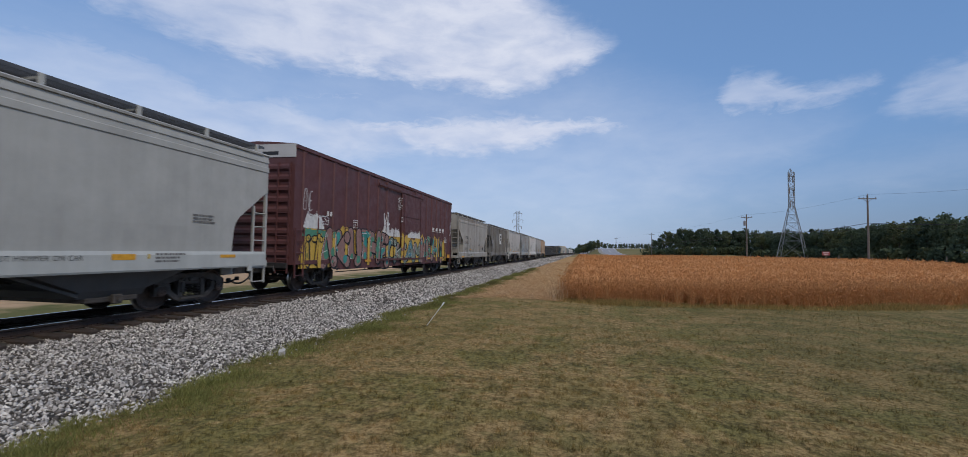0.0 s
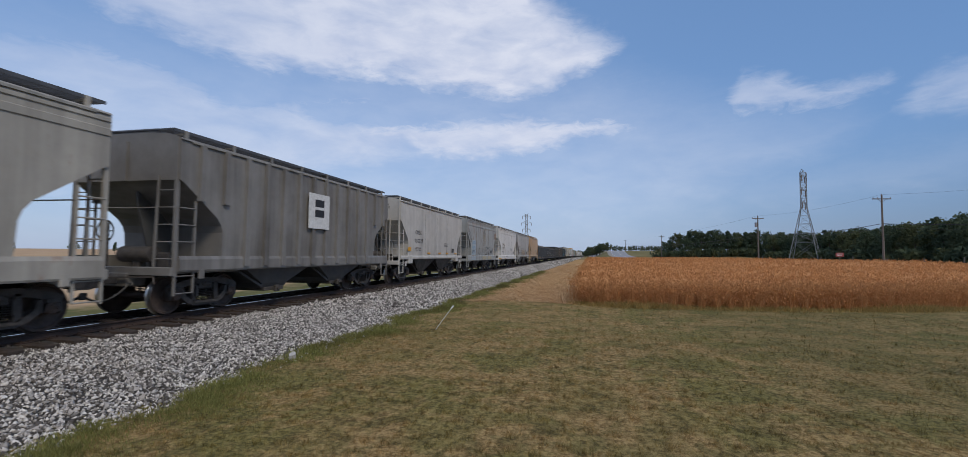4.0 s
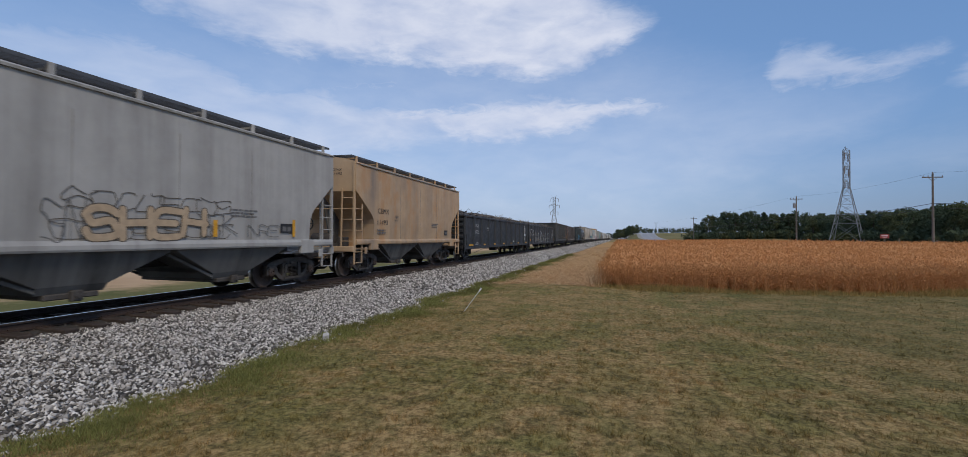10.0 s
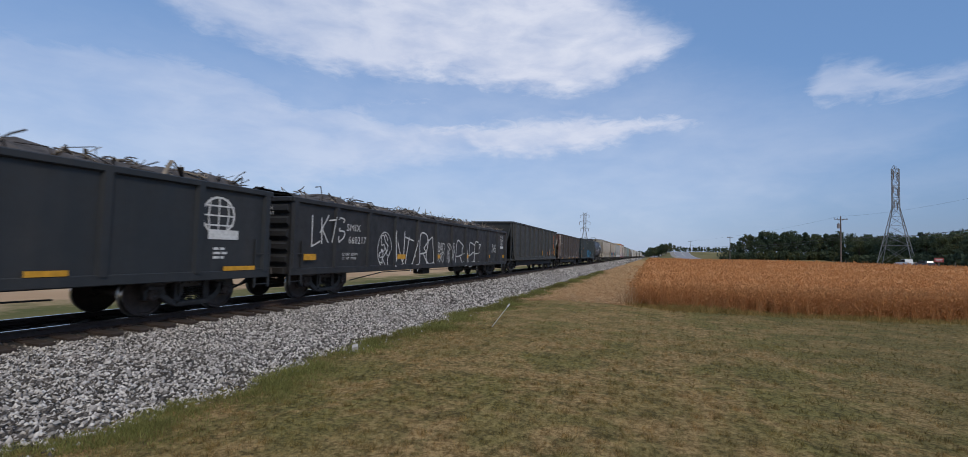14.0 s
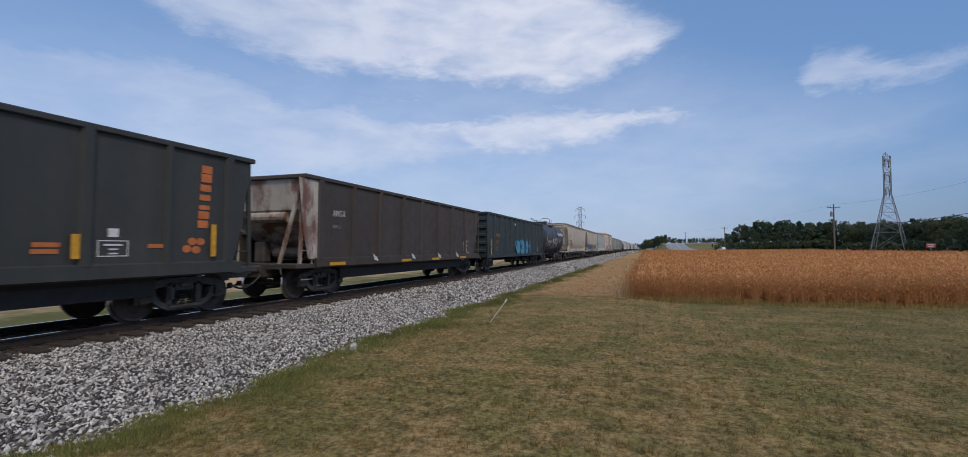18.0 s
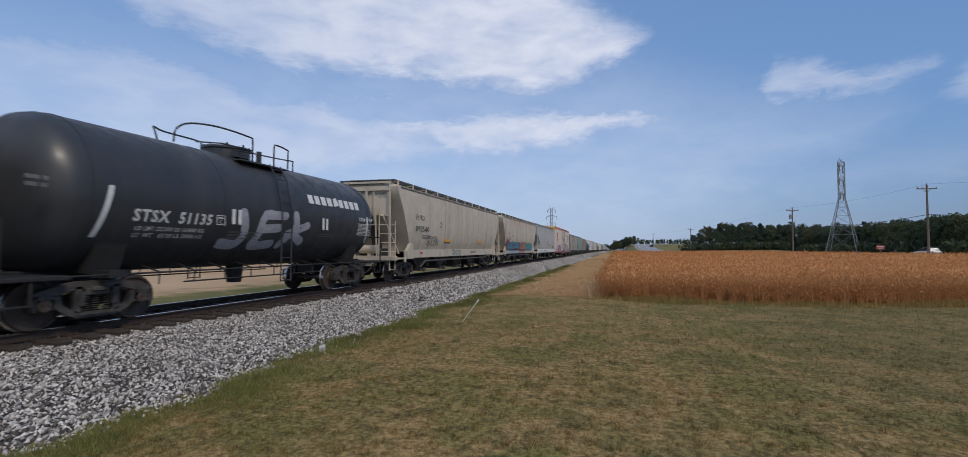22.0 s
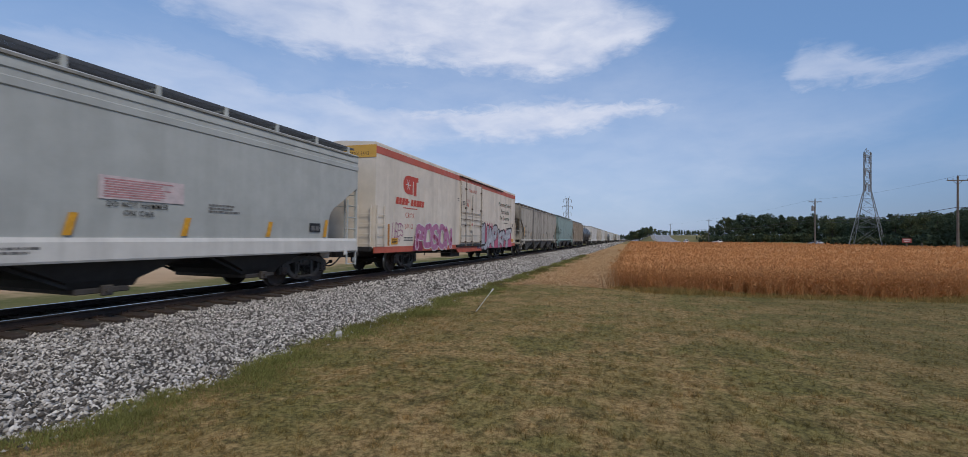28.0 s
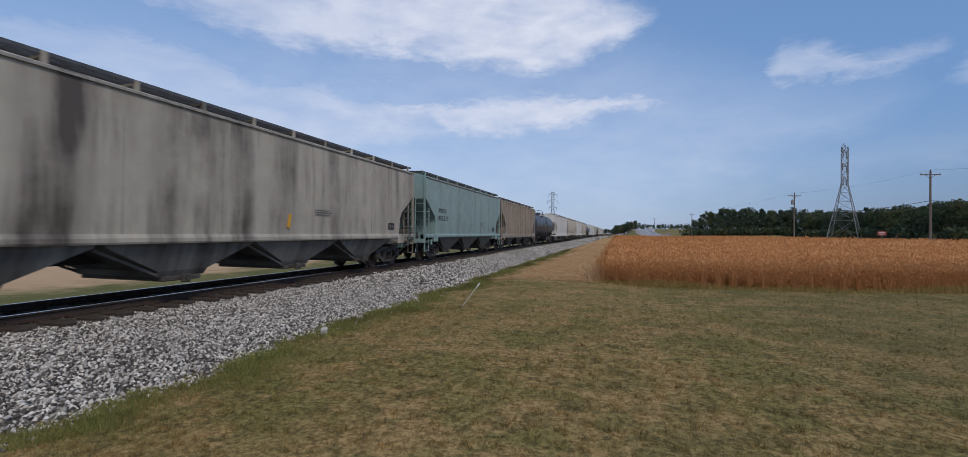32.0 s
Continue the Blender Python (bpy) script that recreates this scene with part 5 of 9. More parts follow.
def ribbed_boxcar(label, L, paint_body, cap):
    car = thing("boxcar", label, "freight car", "cars of the freight train")
    w, h, z0, eave, roof = 1.53, L / 2, 0.98, 4.98, 5.15
    s = Shape()
    box_body(s, L, w, z0, eave, roof)
    part("body", s, paint_body, car)
    for side in (-1, 1):
        for k in range(19):
            y = -h + 0.55 + (L - 1.1) * k / 18
            if 0.4 < y + h - L * 0.5 + 1.6 < 3.0:
                continue
            r = Shape().prism([(side * w, y - 0.11), (side * (w + 0.045), y - 0.07), (side * (w + 0.045), y + 0.07), (side * w, y + 0.11)], z0 + 0.14, eave - 0.12, "z")
            part("rib", r, paint_body, car)
        part("side_sill", Shape().prism([(-h + 0.0, 0.98), (-h + 2.6, 0.98), (-h + 3.2, 0.72), (h - 3.2, 0.72), (h - 2.6, 0.98), (h, 0.98), (h, 1.12), (-h, 1.12)], side * (w - 0.04), side * (w + 0.03)), paint_body, car)
        part("top_chord", Shape().box((side * w - 0.05, -h, eave - 0.10), (side * w + 0.05, h, eave + 0.02), 0.01), paint_body, car)
        d = Shape()
        y0, y1 = -0.2, 2.9
        d.box((side * (w + 0.05) - 0.03, y0, 1.12), (side * (w + 0.05) + 0.03, y1, 4.55), 0.01)
        for z in (1.9, 2.75, 3.6):
            d.box((side * (w + 0.085) - 0.015, y0 + 0.12, z - 0.3), (side * (w + 0.085) + 0.015, y1 - 0.12, z + 0.3), 0.012)
        door = part("door", d, paint_body, car)
        g = Shape()
        for y in (y0 + 0.25, y1 - 0.3):
            g.tube((side * (w + 0.13), y, 1.1), (side * (w + 0.13), y, 4.5), 0.02, 6)
        g.beam((side * (w + 0.12), -3.2, 1.06), (side * (w + 0.12), 3.2, 1.06), 0.05, 0.08)
        g.beam((side * (w + 0.10), -3.2, 4.60), (side * (w + 0.10), 3.2, 4.60), 0.05, 0.08)
        part("door_rod", g, paint_body, door)
    for k in (-1, 1):
        for q in range(9):
            z = 1.35 + q * 0.36
            r = Shape().prism([(k * h, z - 0.13), (k * (h + 0.07), z - 0.05), (k * (h + 0.07), z + 0.05), (k * h, z + 0.13)], -w + 0.12, w - 0.12)
            part("end_rib", r, paint_body, car)
        part("end_cap", Shape().box((-w - 0.012, min(k * (h - 0.02), k * (h + 0.02)), 4.58), (w + 0.012, max(k * (h - 0.02), k * (h + 0.02)), eave + 0.05)), cap, car, "bare metal top panel")
        lad = Shape()
        end_ladder(lad, k * (h + 0.06), 0.95, 1.38, 0.7, 4.4)
        ladder(lad, w + 0.05, k * (h - 0.1) - 0.02, k * (h - 0.55), 0.55, 2.2)
        part("ladder", lad, paint_body, car)
        e = Shape().box((-1.4, min(k * h, k * (h + 0.12)), 0.86), (1.4, max(k * h, k * (h + 0.12)), 1.05), 0.015)
        e.box((-0.36, min(k * (h - 0.3), k * (h + 0.4)), 0.70), (0.36, max(k * (h - 0.3), k * (h + 0.4)), 1.0), 0.02)
        part("end_sill", e, M_UNDER, car)
    part("center_sill", Shape().box((-0.35, -h + 0.3, 0.68), (0.35, h - 0.3, 1.0)), M_UNDER, car)
    part("roof", Shape().prism([(-w, eave + 0.055), (0, roof + 0.012), (w, eave + 0.055), (0, roof - 0.02)], -h + 0.02, h - 0.02, "y"), cap, car)
    u = Shape()
    u.tube((0.9, -2.4, 0.72), (0.9, -1.4, 0.72), 0.17, 12)
    u.box((0.6, 1.0, 0.5), (1.1, 1.5, 0.85), 0.03)
    u.path([(1.3, -h + 3.2, 0.62), (1.3, h - 3.2, 0.62)], 0.02, 5)
    part("brake_rigging", u, M_UNDER, car)
    running_gear(car, L + 0.8, 2.75)
    return car


def smooth_reefer(label, L, white, red, yellow):
    car = thing("refrigerator_boxcar", label, "freight car", "cars of the freight train")
    w, h, z0, eave, roof = 1.55, L / 2, 1.06, 5.05, 5.21
    s = Shape()
    box_body(s, L, w, z0, eave, roof)
    part("body", s, white, car)
    for side in (-1, 1):
        for k in range(1, 15):
            y = -h + L * k / 15
            part("panel_joint", Shape().box((side * (w + 0.003) - 0.003, y - 0.018, 1.1), (side * (w + 0.003) + 0.003, y + 0.018, 4.6)), white, car)
    for side in (-1, 1):
        part("stripe", Shape().box((side * (w + 0.006) - 0.004, -h + 0.005, 4.68), (side * (w + 0.006) + 0.004, h - 0.005, 4.96)), red, car, "wide red band")
        part("side_sill", Shape().prism([(-h, 1.10), (-h, 0.86), (-h + 8.6, 0.86), (-h + 8.9, 0.66), (h - 8.9, 0.66), (h - 8.6, 0.86), (h, 0.86), (h, 1.10)], side * (w - 0.05), side * (w + 0.02)), red, car, "red side sill")
        y0, y1 = -h + 9.1, -h + 12.95
        door = part("door", Shape().box((side * (w + 0.04) - 0.03, y0, 1.14), (side * (w + 0.04) + 0.03, y1, 4.72), 0.012), white, car)
        for z, tall in ((1.45, 0.07), (2.3, 0.05), (2.78, 0.05), (3.35, 0.04)):
            part("door_rib", Shape().box((side * (w + 0.075) - 0.012, y0 + 0.12, z - tall / 2), (side * (w + 0.075) + 0.012, y1 - 0.12, z + tall / 2), 0.004), white, door)
        for y in (y0 + 0.02, y1 - 0.06):
            part("door_seal", Shape().box((side * (w + 0.072) - 0.004, y, 1.16), (side * (w + 0.072) + 0.004, y + 0.04, 4.70)), M_UNDER, door)
        for y, top in ((y0 + 0.73, 4.85), (y0 + 1.85, 4.05), (y1 - 0.3, 4.85)):
            part("door_rod", Shape().tube((side * (w + 0.13), y, 1.0), (side * (w + 0.13), y, top), 0.026, 8), M_ROD, door)
            for z in (1.25, 2.2, 3.2, 4.3)[:4 if top > 4.5 else 3]:
                part("rod_bracket", Shape().box((side * (w + 0.10) - 0.04, y - 0.08, z - 0.045), (side * (w + 0.10) + 0.05, y + 0.08, z + 0.045), 0.01), M_RUSTED, door)
        # the brown bars also draw the dark shadow lines across the door
        for z, thick, tone in ((1.22, 0.020, M_RUSTED), (1.62, 0.012, M_ROD), (2.22, 0.014, M_RUSTED), (2.55, 0.018, M_RUSTED), (2.95, 0.020, M_ROD)):
            part("door_bar", Shape().tube((side * (w + 0.12), y0 - 0.1, z), (side * (w + 0.12), y1 + 0.05, z), thick, 6), tone, door)
        part("door_lock", Shape().box((side * (w + 0.12) - 0.05, y0 + 1.5, 1.9), (side * (w + 0.12) + 0.05, y0 + 1.95, 2.45), 0.02), white, door)
        part("lock_label", Shape().box((side * (w + 0.172) - 0.002, y0 + 1.6, 2.18), (side * (w + 0.172) + 0.002, y0 + 1.76, 2.34)), red, door)
        run = random.Random(17)
        for k in range(26):
            y, top = y0 + run.choice((0.73, 1.85, 3.55, 0.05, 3.8)) + run.uniform(-0.10, 0.10), run.choice((1.25, 2.2, 3.2, 4.3, 2.05)) + run.uniform(-0.05, 0.05)
            wide, low = run.uniform(0.015, 0.05), max(1.16, top - run.uniform(0.25, 0.9))
            stain = Shape().prism([(y, top), (y + wide, top), (y + wide * 0.7, low), (y + wide * 0.35, low)], side * (w + 0.0715), side * (w + 0.0730))
            part("rust_run", stain, M_RUSTRUN, door)
        part("door_track", Shape().box((side * (w + 0.05) - 0.05, y0 - 0.2, 4.92), (side * (w + 0.05) + 0.05, h - 4.0, 4.97), 0.01), M_RUSTED, car)
        part("door_track", Shape().box((side * (w + 0.05) - 0.05, y0 - 0.6, 0.98), (side * (w + 0.05) + 0.06, y1 + 0.6, 1.10), 0.01), M_UNDER, car)
    for k in (-1, 1):
        part("end_cap", Shape().box((-w - 0.006, min(k * (h - 0.01), k * (h + 0.02)), 4.52), (w + 0.006, max(k * (h - 0.01), k * (h + 0.02)), 5.0)), yellow, car, "ochre end band")
        for side in (-1, 1):
            lad = Shape()
            ladder(lad, side * (w + 0.06), k * (h - 0.06), k * (h - 0.62), 1.12, 2.7)
            end_ladder(lad, k * (h + 0.10), side * 0.85, side * 1.42, 1.12, 2.7)
            part("ladder", lad, white, car)
        e = Shape().box((-1.45, min(k * h, k * (h + 0.14)), 0.92), (1.45, max(k * h, k * (h + 0.14)), 1.10), 0.015)
        e.box((-0.36, min(k * (h - 0.3), k * (h + 0.7)), 0.70), (0.36, max(k * (h - 0.3), k * (h + 0.7)), 1.0), 0.02)
        part("end_sill", e, M_UNDER, car)
        p = Shape()
        for x in (-1.3, 1.3):
            p.beam((x, k * (h + 0.55), 0.95), (x, k * (h + 0.55), 2.9), 0.10, 0.08)
        for z in (1.35, 1.75, 2.15, 2.55):
            p.tube((0.85, k * (h + 0.55), z), (1.3, k * (h + 0.55), z), 0.016, 5)
        p.beam((-1.3, k * (h + 0.55), 0.98), (1.3, k * (h + 0.55), 0.98), 0.10, 0.08)
        if k > 0:
            part("end_platform", p, white, car)
    part("center_sill", Shape().box((-0.35, -h + 0.3, 0.66), (0.35, h - 0.3, 1.06)), M_UNDER, car)
    u = Shape()
    u.path([(1.3, -h + 5, 0.62), (1.3, -h + 5, 0.75), (1.3, 0, 0.62), (1.3, h - 5, 0.75)], 0.02, 5)
    u.box((0.7, -2.6, 0.42), (1.3, -1.2, 0.9), 0.03)
    u.tube((0.8, 3.8, 0.62), (0.8, 5.2, 0.62), 0.2, 12)
    part("brake_rigging", u, M_UNDER, car)
    running_gear(car, L + 1.0, 4.0)
    return car


# ---- gondolas and open hoppers ----
def scrap_load(car, L, w, z, seed, material, pale):
    """A heap of scrap: sheets, bars, bent wire."""
    r = random.Random(seed)
    s, p = Shape(), Shape()
    h = L / 2 - 0.5
    n = 48
    rows = []
    for k in range(n + 1):
        y = -h + 2 * h * k / n
        ridge = 0.26 + 0.20 * (0.5 + 0.5 * math.sin(k * 0.9 + seed)) * (0.4 + 0.6 * r.random())
        rows.append([(x, y, z - 0.25 + (ridge + 0.22) * (1 - abs(x / w) ** 2.5) + r.uniform(-0.06, 0.10)) for x in (-w, -w * 0.6, -w * 0.2, w * 0.2, w * 0.6, w)])
    v = [q for row in rows for q in row]
    s.add(v, [(6 * k + j, 6 * k + j + 1, 6 * k + j + 7, 6 * k + j + 6) for k in range(n) for j in range(5)])
    for k in range(700):
        y, x = r.uniform(-h, h), r.uniform(-w * 0.9, w * 0.97)
        zz = z + 0.02 + (0.16 + r.uniform(-0.12, 0.14)) * (1 - abs(x / w) ** 3)
        d = Vector((r.uniform(-1, 1), r.uniform(-1, 1), r.uniform(-0.4, 0.45))).normalized() * r.uniform(0.08, 0.36)
        c = Vector((x, y, zz))
        t = s if r.random() < 0.7 else p
        if r.random() < 0.5:
            t.beam(c - d, c + d, r.uniform(0.02, 0.11), r.uniform(0.008, 0.03))
        else:
            m = c + d * 0.5 + Vector((r.uniform(-0.1, 0.1), r.uniform(-0.1, 0.1), r.uniform(-0.05, 0.22)))
            t.path([c - d, m, c + d + Vector((0, 0, r.uniform(-0.1, 0.2)))], r.uniform(0.008, 0.02), 4)
    heap = part("scrap_load", s, material, car)
    tagged(heap, "rusty tangled scrap metal load", kind="stuff")
    tagged(part("pale_scrap", p, pale, heap), kind="stuff")


def gondola(label, L, color, z1, posts, seed, load=None, ends=True, deep=False, inset=2.35):
    car = thing("gondola_car", label, "freight car", "cars of the freight train")
    w, h, z0 = 1.50, L / 2, 0.80 if not deep else 0.95
    for side in (-1, 1):
        part("side_wall", Shape().box((side * w - 0.02, -h, z0), (side * w + 0.02, h, z1 - 0.05)), color, car)
        part("top_chord", Shape().box((side * (w + 0.02) - 0.08, -h - 0.02, z1 - 0.14), (side * (w + 0.02) + 0.08, h + 0.02, z1), 0.02), color, car)
        part("side_sill", Shape().box((side * (w + 0.02) - 0.05, -h, z0 - 0.06), (side * (w + 0.02) + 0.05, h, z0 + 0.14), 0.015), color, car)
        for k in range(posts):
            y = -h + 0.12 + (L - 0.24) * k / (posts - 1)
            r = Shape().prism([(side * w, y - 0.12), (side * (w + 0.10), y - 0.07), (side * (w + 0.10), y + 0.07), (side * w, y + 0.12)], z0 + 0.1, z1 - 0.12, "z")
            part("side_post", r, color, car)
    for k in (-1, 1):
        e = Shape().box((-w, min(k * h, k * (h - 0.06)), z0), (w, max(k * h, k * (h - 0.06)), z1 - 0.04))
        part("end_wall", e, color, car)
        for q in range(5):
            z = z0 + 0.25 + q * (z1 - z0 - 0.35) / 5
            r = Shape().prism([(k * h, z), (k * (h + 0.10), z + 0.07), (k * (h + 0.10), z + 0.20), (k * h, z + 0.27)], -w + 0.05, w - 0.05)
            part("end_rib", r, color, car)
        part("end_chord", Shape().box((-w - 0.05, k * h - 0.10, z1 - 0.14), (w + 0.05, k * h + 0.10, z1), 0.02), color, car)
        lad = Shape()
        for side in (-1, 1):
            ladder(lad, side * (w + 0.05), k * (h + 0.02), k * (h - 0.42), 0.5, z0 + 0.9)
        part("ladder", lad, color, car)
        e2 = Shape().box((-0.36, min(k * (h - 0.5), k * (h + 0.35)), 0.68), (0.36, max(k * (h - 0.5), k * (h + 0.35)), 1.0), 0.02)
        e2.box((-1.45, min(k * h, k * (h + 0.16)), z0 - 0.02), (1.45, max(k * h, k * (h + 0.16)), z0 + 0.16), 0.015)
        part("end_sill", e2, M_UNDER, car)
    part("floor", Shape().box((-w, -h, z0 - 0.02), (w, h, z0 + 0.05)), M_UNDER, car)
    part("center_sill", Shape().box((-0.3, -h + 0.3, 0.62), (0.3, h - 0.3, z0)), M_UNDER, car)
    u = Shape()
    u.tube((0.95, 2.2, 0.60), (0.95, 3.4, 0.60), 0.16, 12)
    u.path([(1.2, -h + 3.2, 0.45), (1.2, -h + 5.2, 0.66), (1.2, -1, 0.66), (1.2, h - 4.4, 0.52)], 0.018, 5)
    u.box((0.6, -1.3, 0.45), (1.1, -0.6, 0.8), 0.03)
    part("brake_rigging", u, M_UNDER, car)
    if load:
        scrap_load(car, L, w, z1, seed, *load)
    else:
        part("coal_load", Shape().box((-w + 0.03, -h + 0.1, z1 - 0.9), (w - 0.03, h - 0.1, z1 - 0.7)), M_UNDER, car)
    running_gear(car, L + 0.5, inset)
    return car


def slanted_hopper(label, L, color, lower, z1, posts, worn=None, back=None):
    """An open-top hopper with sloped ends over end platforms; back is how far the rear side edge runs in at its foot."""
    car = thing("open_hopper_car", label, "freight car", "cars of the freight train")
    w, h, z0 = 1.50, L / 2, 1.08
    for side in (-1, 1):
        part("side_wall", Shape().prism([(-h + 0.5, z1), (h - 0.5, z1)] + ([(h - 0.58, z1 - 0.2), (h - back, z0)] if back else [(h - 0.75, z0 + 0.9), (h - 1.0, z0)]) + [(-h + 1.0, z0), (-h + 0.75, z0 + 0.9)], side * w - 0.02, side * w + 0.02), color, car)
        part("top_chord", Shape().box((side * (w + 0.02) - 0.07, -h + 0.42, z1 - 0.10), (side * (w + 0.02) + 0.07, h - 0.42, z1 + 0.02), 0.02), color, car)
        part("side_sill", Shape().prism([(side * (w + 0.0), z0 - 0.16), (side * (w + 0.09), z0 - 0.12), (side * (w + 0.09), z0 + 0.12), (side * w, z0 + 0.16)], -h + 0.95, h - 0.95, "y"), color, car)
        for k in range(posts):
            y = -h + 1.15 + (L - 2.3) * k / (posts - 1)
            wide = 0.13 if k % 2 == 0 else 0.08
            foot = z0 + 0.1
            if back and y > h - back - 0.1:
                foot = z1 - 0.2 - (h - 0.58 - y - wide) / (back - 0.58) * (z1 - 0.2 - z0)
            r = Shape().prism([(side * w, y - wide), (side * (w + 0.10), y - wide * 0.6), (side * (w + 0.10), y + wide * 0.6), (side * w, y + wide)], foot, z1 - 0.08, "z")
            part("side_post", r, color, car)
        part("center_skirt", Shape().box((side * 1.18 - 0.04, -h + 2.6, 0.52), (side * 1.18 + 0.04, h - 2.6, z0 - 0.05), 0.01), lower, car)
    for k in (-1, 1):
        e, sloped = Shape(), back and k > 0
        if sloped:
            e.add([(-w, h - 0.58, z1 - 0.2), (w, h - 0.58, z1 - 0.2), (w, h - back, z0), (-w, h - back, z0), (-w, h - 0.5, z1), (w, h - 0.5, z1)], [(0, 1, 2, 3), (4, 5, 1, 0)])
        else:
            e.add([(-w, k * (h - 0.5), z1), (w, k * (h - 0.5), z1), (w * 0.95, k * (h - 0.62), 2.65), (-w * 0.95, k * (h - 0.62), 2.65), (0.9, k * (h - 2.3), 1.1), (-0.9, k * (h - 2.3), 1.1),
               (w, k * (h - 0.8), 2.2), (-w, k * (h - 0.8), 2.2)], [(0, 1, 2, 3), (3, 2, 4, 5), (1, 6, 2), (0, 3, 7), (2, 6, 4), (3, 5, 7)])
        skin = color if sloped else worn or color
        part("slope_sheet", e, skin, car)
        part("end_chord", Shape().box((-w - 0.05, k * (h - 0.5) - 0.08, z1 - 0.10), (w + 0.05, k * (h - 0.5) + 0.08, z1 + 0.02), 0.02), color, car)
        p = Shape()
        for x in (-1.42, 1.42):
            p.beam((x, k * (h - 0.42), 0.98), (x, k * (h - 0.5), z1 - 0.05), 0.09, 0.07)
            p.beam((x * 0.55, k * (h - 0.3), 1.0), (x * 0.98, k * (h - 0.5), z1 - 0.15), 0.07, 0.10)
            p.beam((x, k * (h - 0.92), 0.98), (x, k * (h - 0.92), 2.4), 0.05, 0.05)
            z = 0.6
            while z < 3.2:
                p.tube((x * 1.02, k * (h - 0.44), z), (x * 1.02, k * (h - 0.92), z), 0.016, 5)
                z += 0.42
        p.tube((-0.7, k * (h - 0.75), 2.45), (0.7, k * (h - 0.75), 2.45), 0.17, 12)
        part("end_post", p, skin, car)
        e2 = Shape()
        e2.box((-1.5, min(k * (h - 1.0), k * (h - 0.2)), 0.92), (1.5, max(k * (h - 1.0), k * (h - 0.2)), 1.06), 0.02)
        e2.box((-0.36, min(k * (h - 1.0), k * h), 0.66), (0.36, max(k * (h - 1.0), k * h), 1.0), 0.02)
        part("end_sill", e2, color, car)
        part("end_corner", Shape().box((w - 0.02, min(k * (h - 1.0), k * (h - 1.0)) - 0.05, 0.9), (w + 0.04, max(k * (h - 1.0), k * (h - 1.0)) + 0.30, 1.2), 0.02), color, car)
        u = Shape()
        u.tube((-0.2, k * (h - 1.25), 1.35), (0.75, k * (h - 1.25), 1.35), 0.18, 12)
        u.box((-0.9, k * (h - 1.2) - 0.15, 1.06), (-0.5, k * (h - 1.2) + 0.15, 1.7), 0.03)
        part("brake_reservoir", u, M_CAST, car)
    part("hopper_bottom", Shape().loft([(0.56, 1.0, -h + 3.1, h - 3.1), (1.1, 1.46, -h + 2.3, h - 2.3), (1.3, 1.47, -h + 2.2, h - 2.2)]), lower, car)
    part("center_sill", Shape().box((-0.3, -h + 0.3, 0.62), (0.3, h - 0.3, 1.0)), M_UNDER, car)
    part("coal_load", Shape().box((-w + 0.03, -h + 0.9, z1 - 0.9), (w - 0.03, h - 0.9, z1 - 0.75)), M_UNDER, car)
    running_gear(car, L, 1.85)
    return car


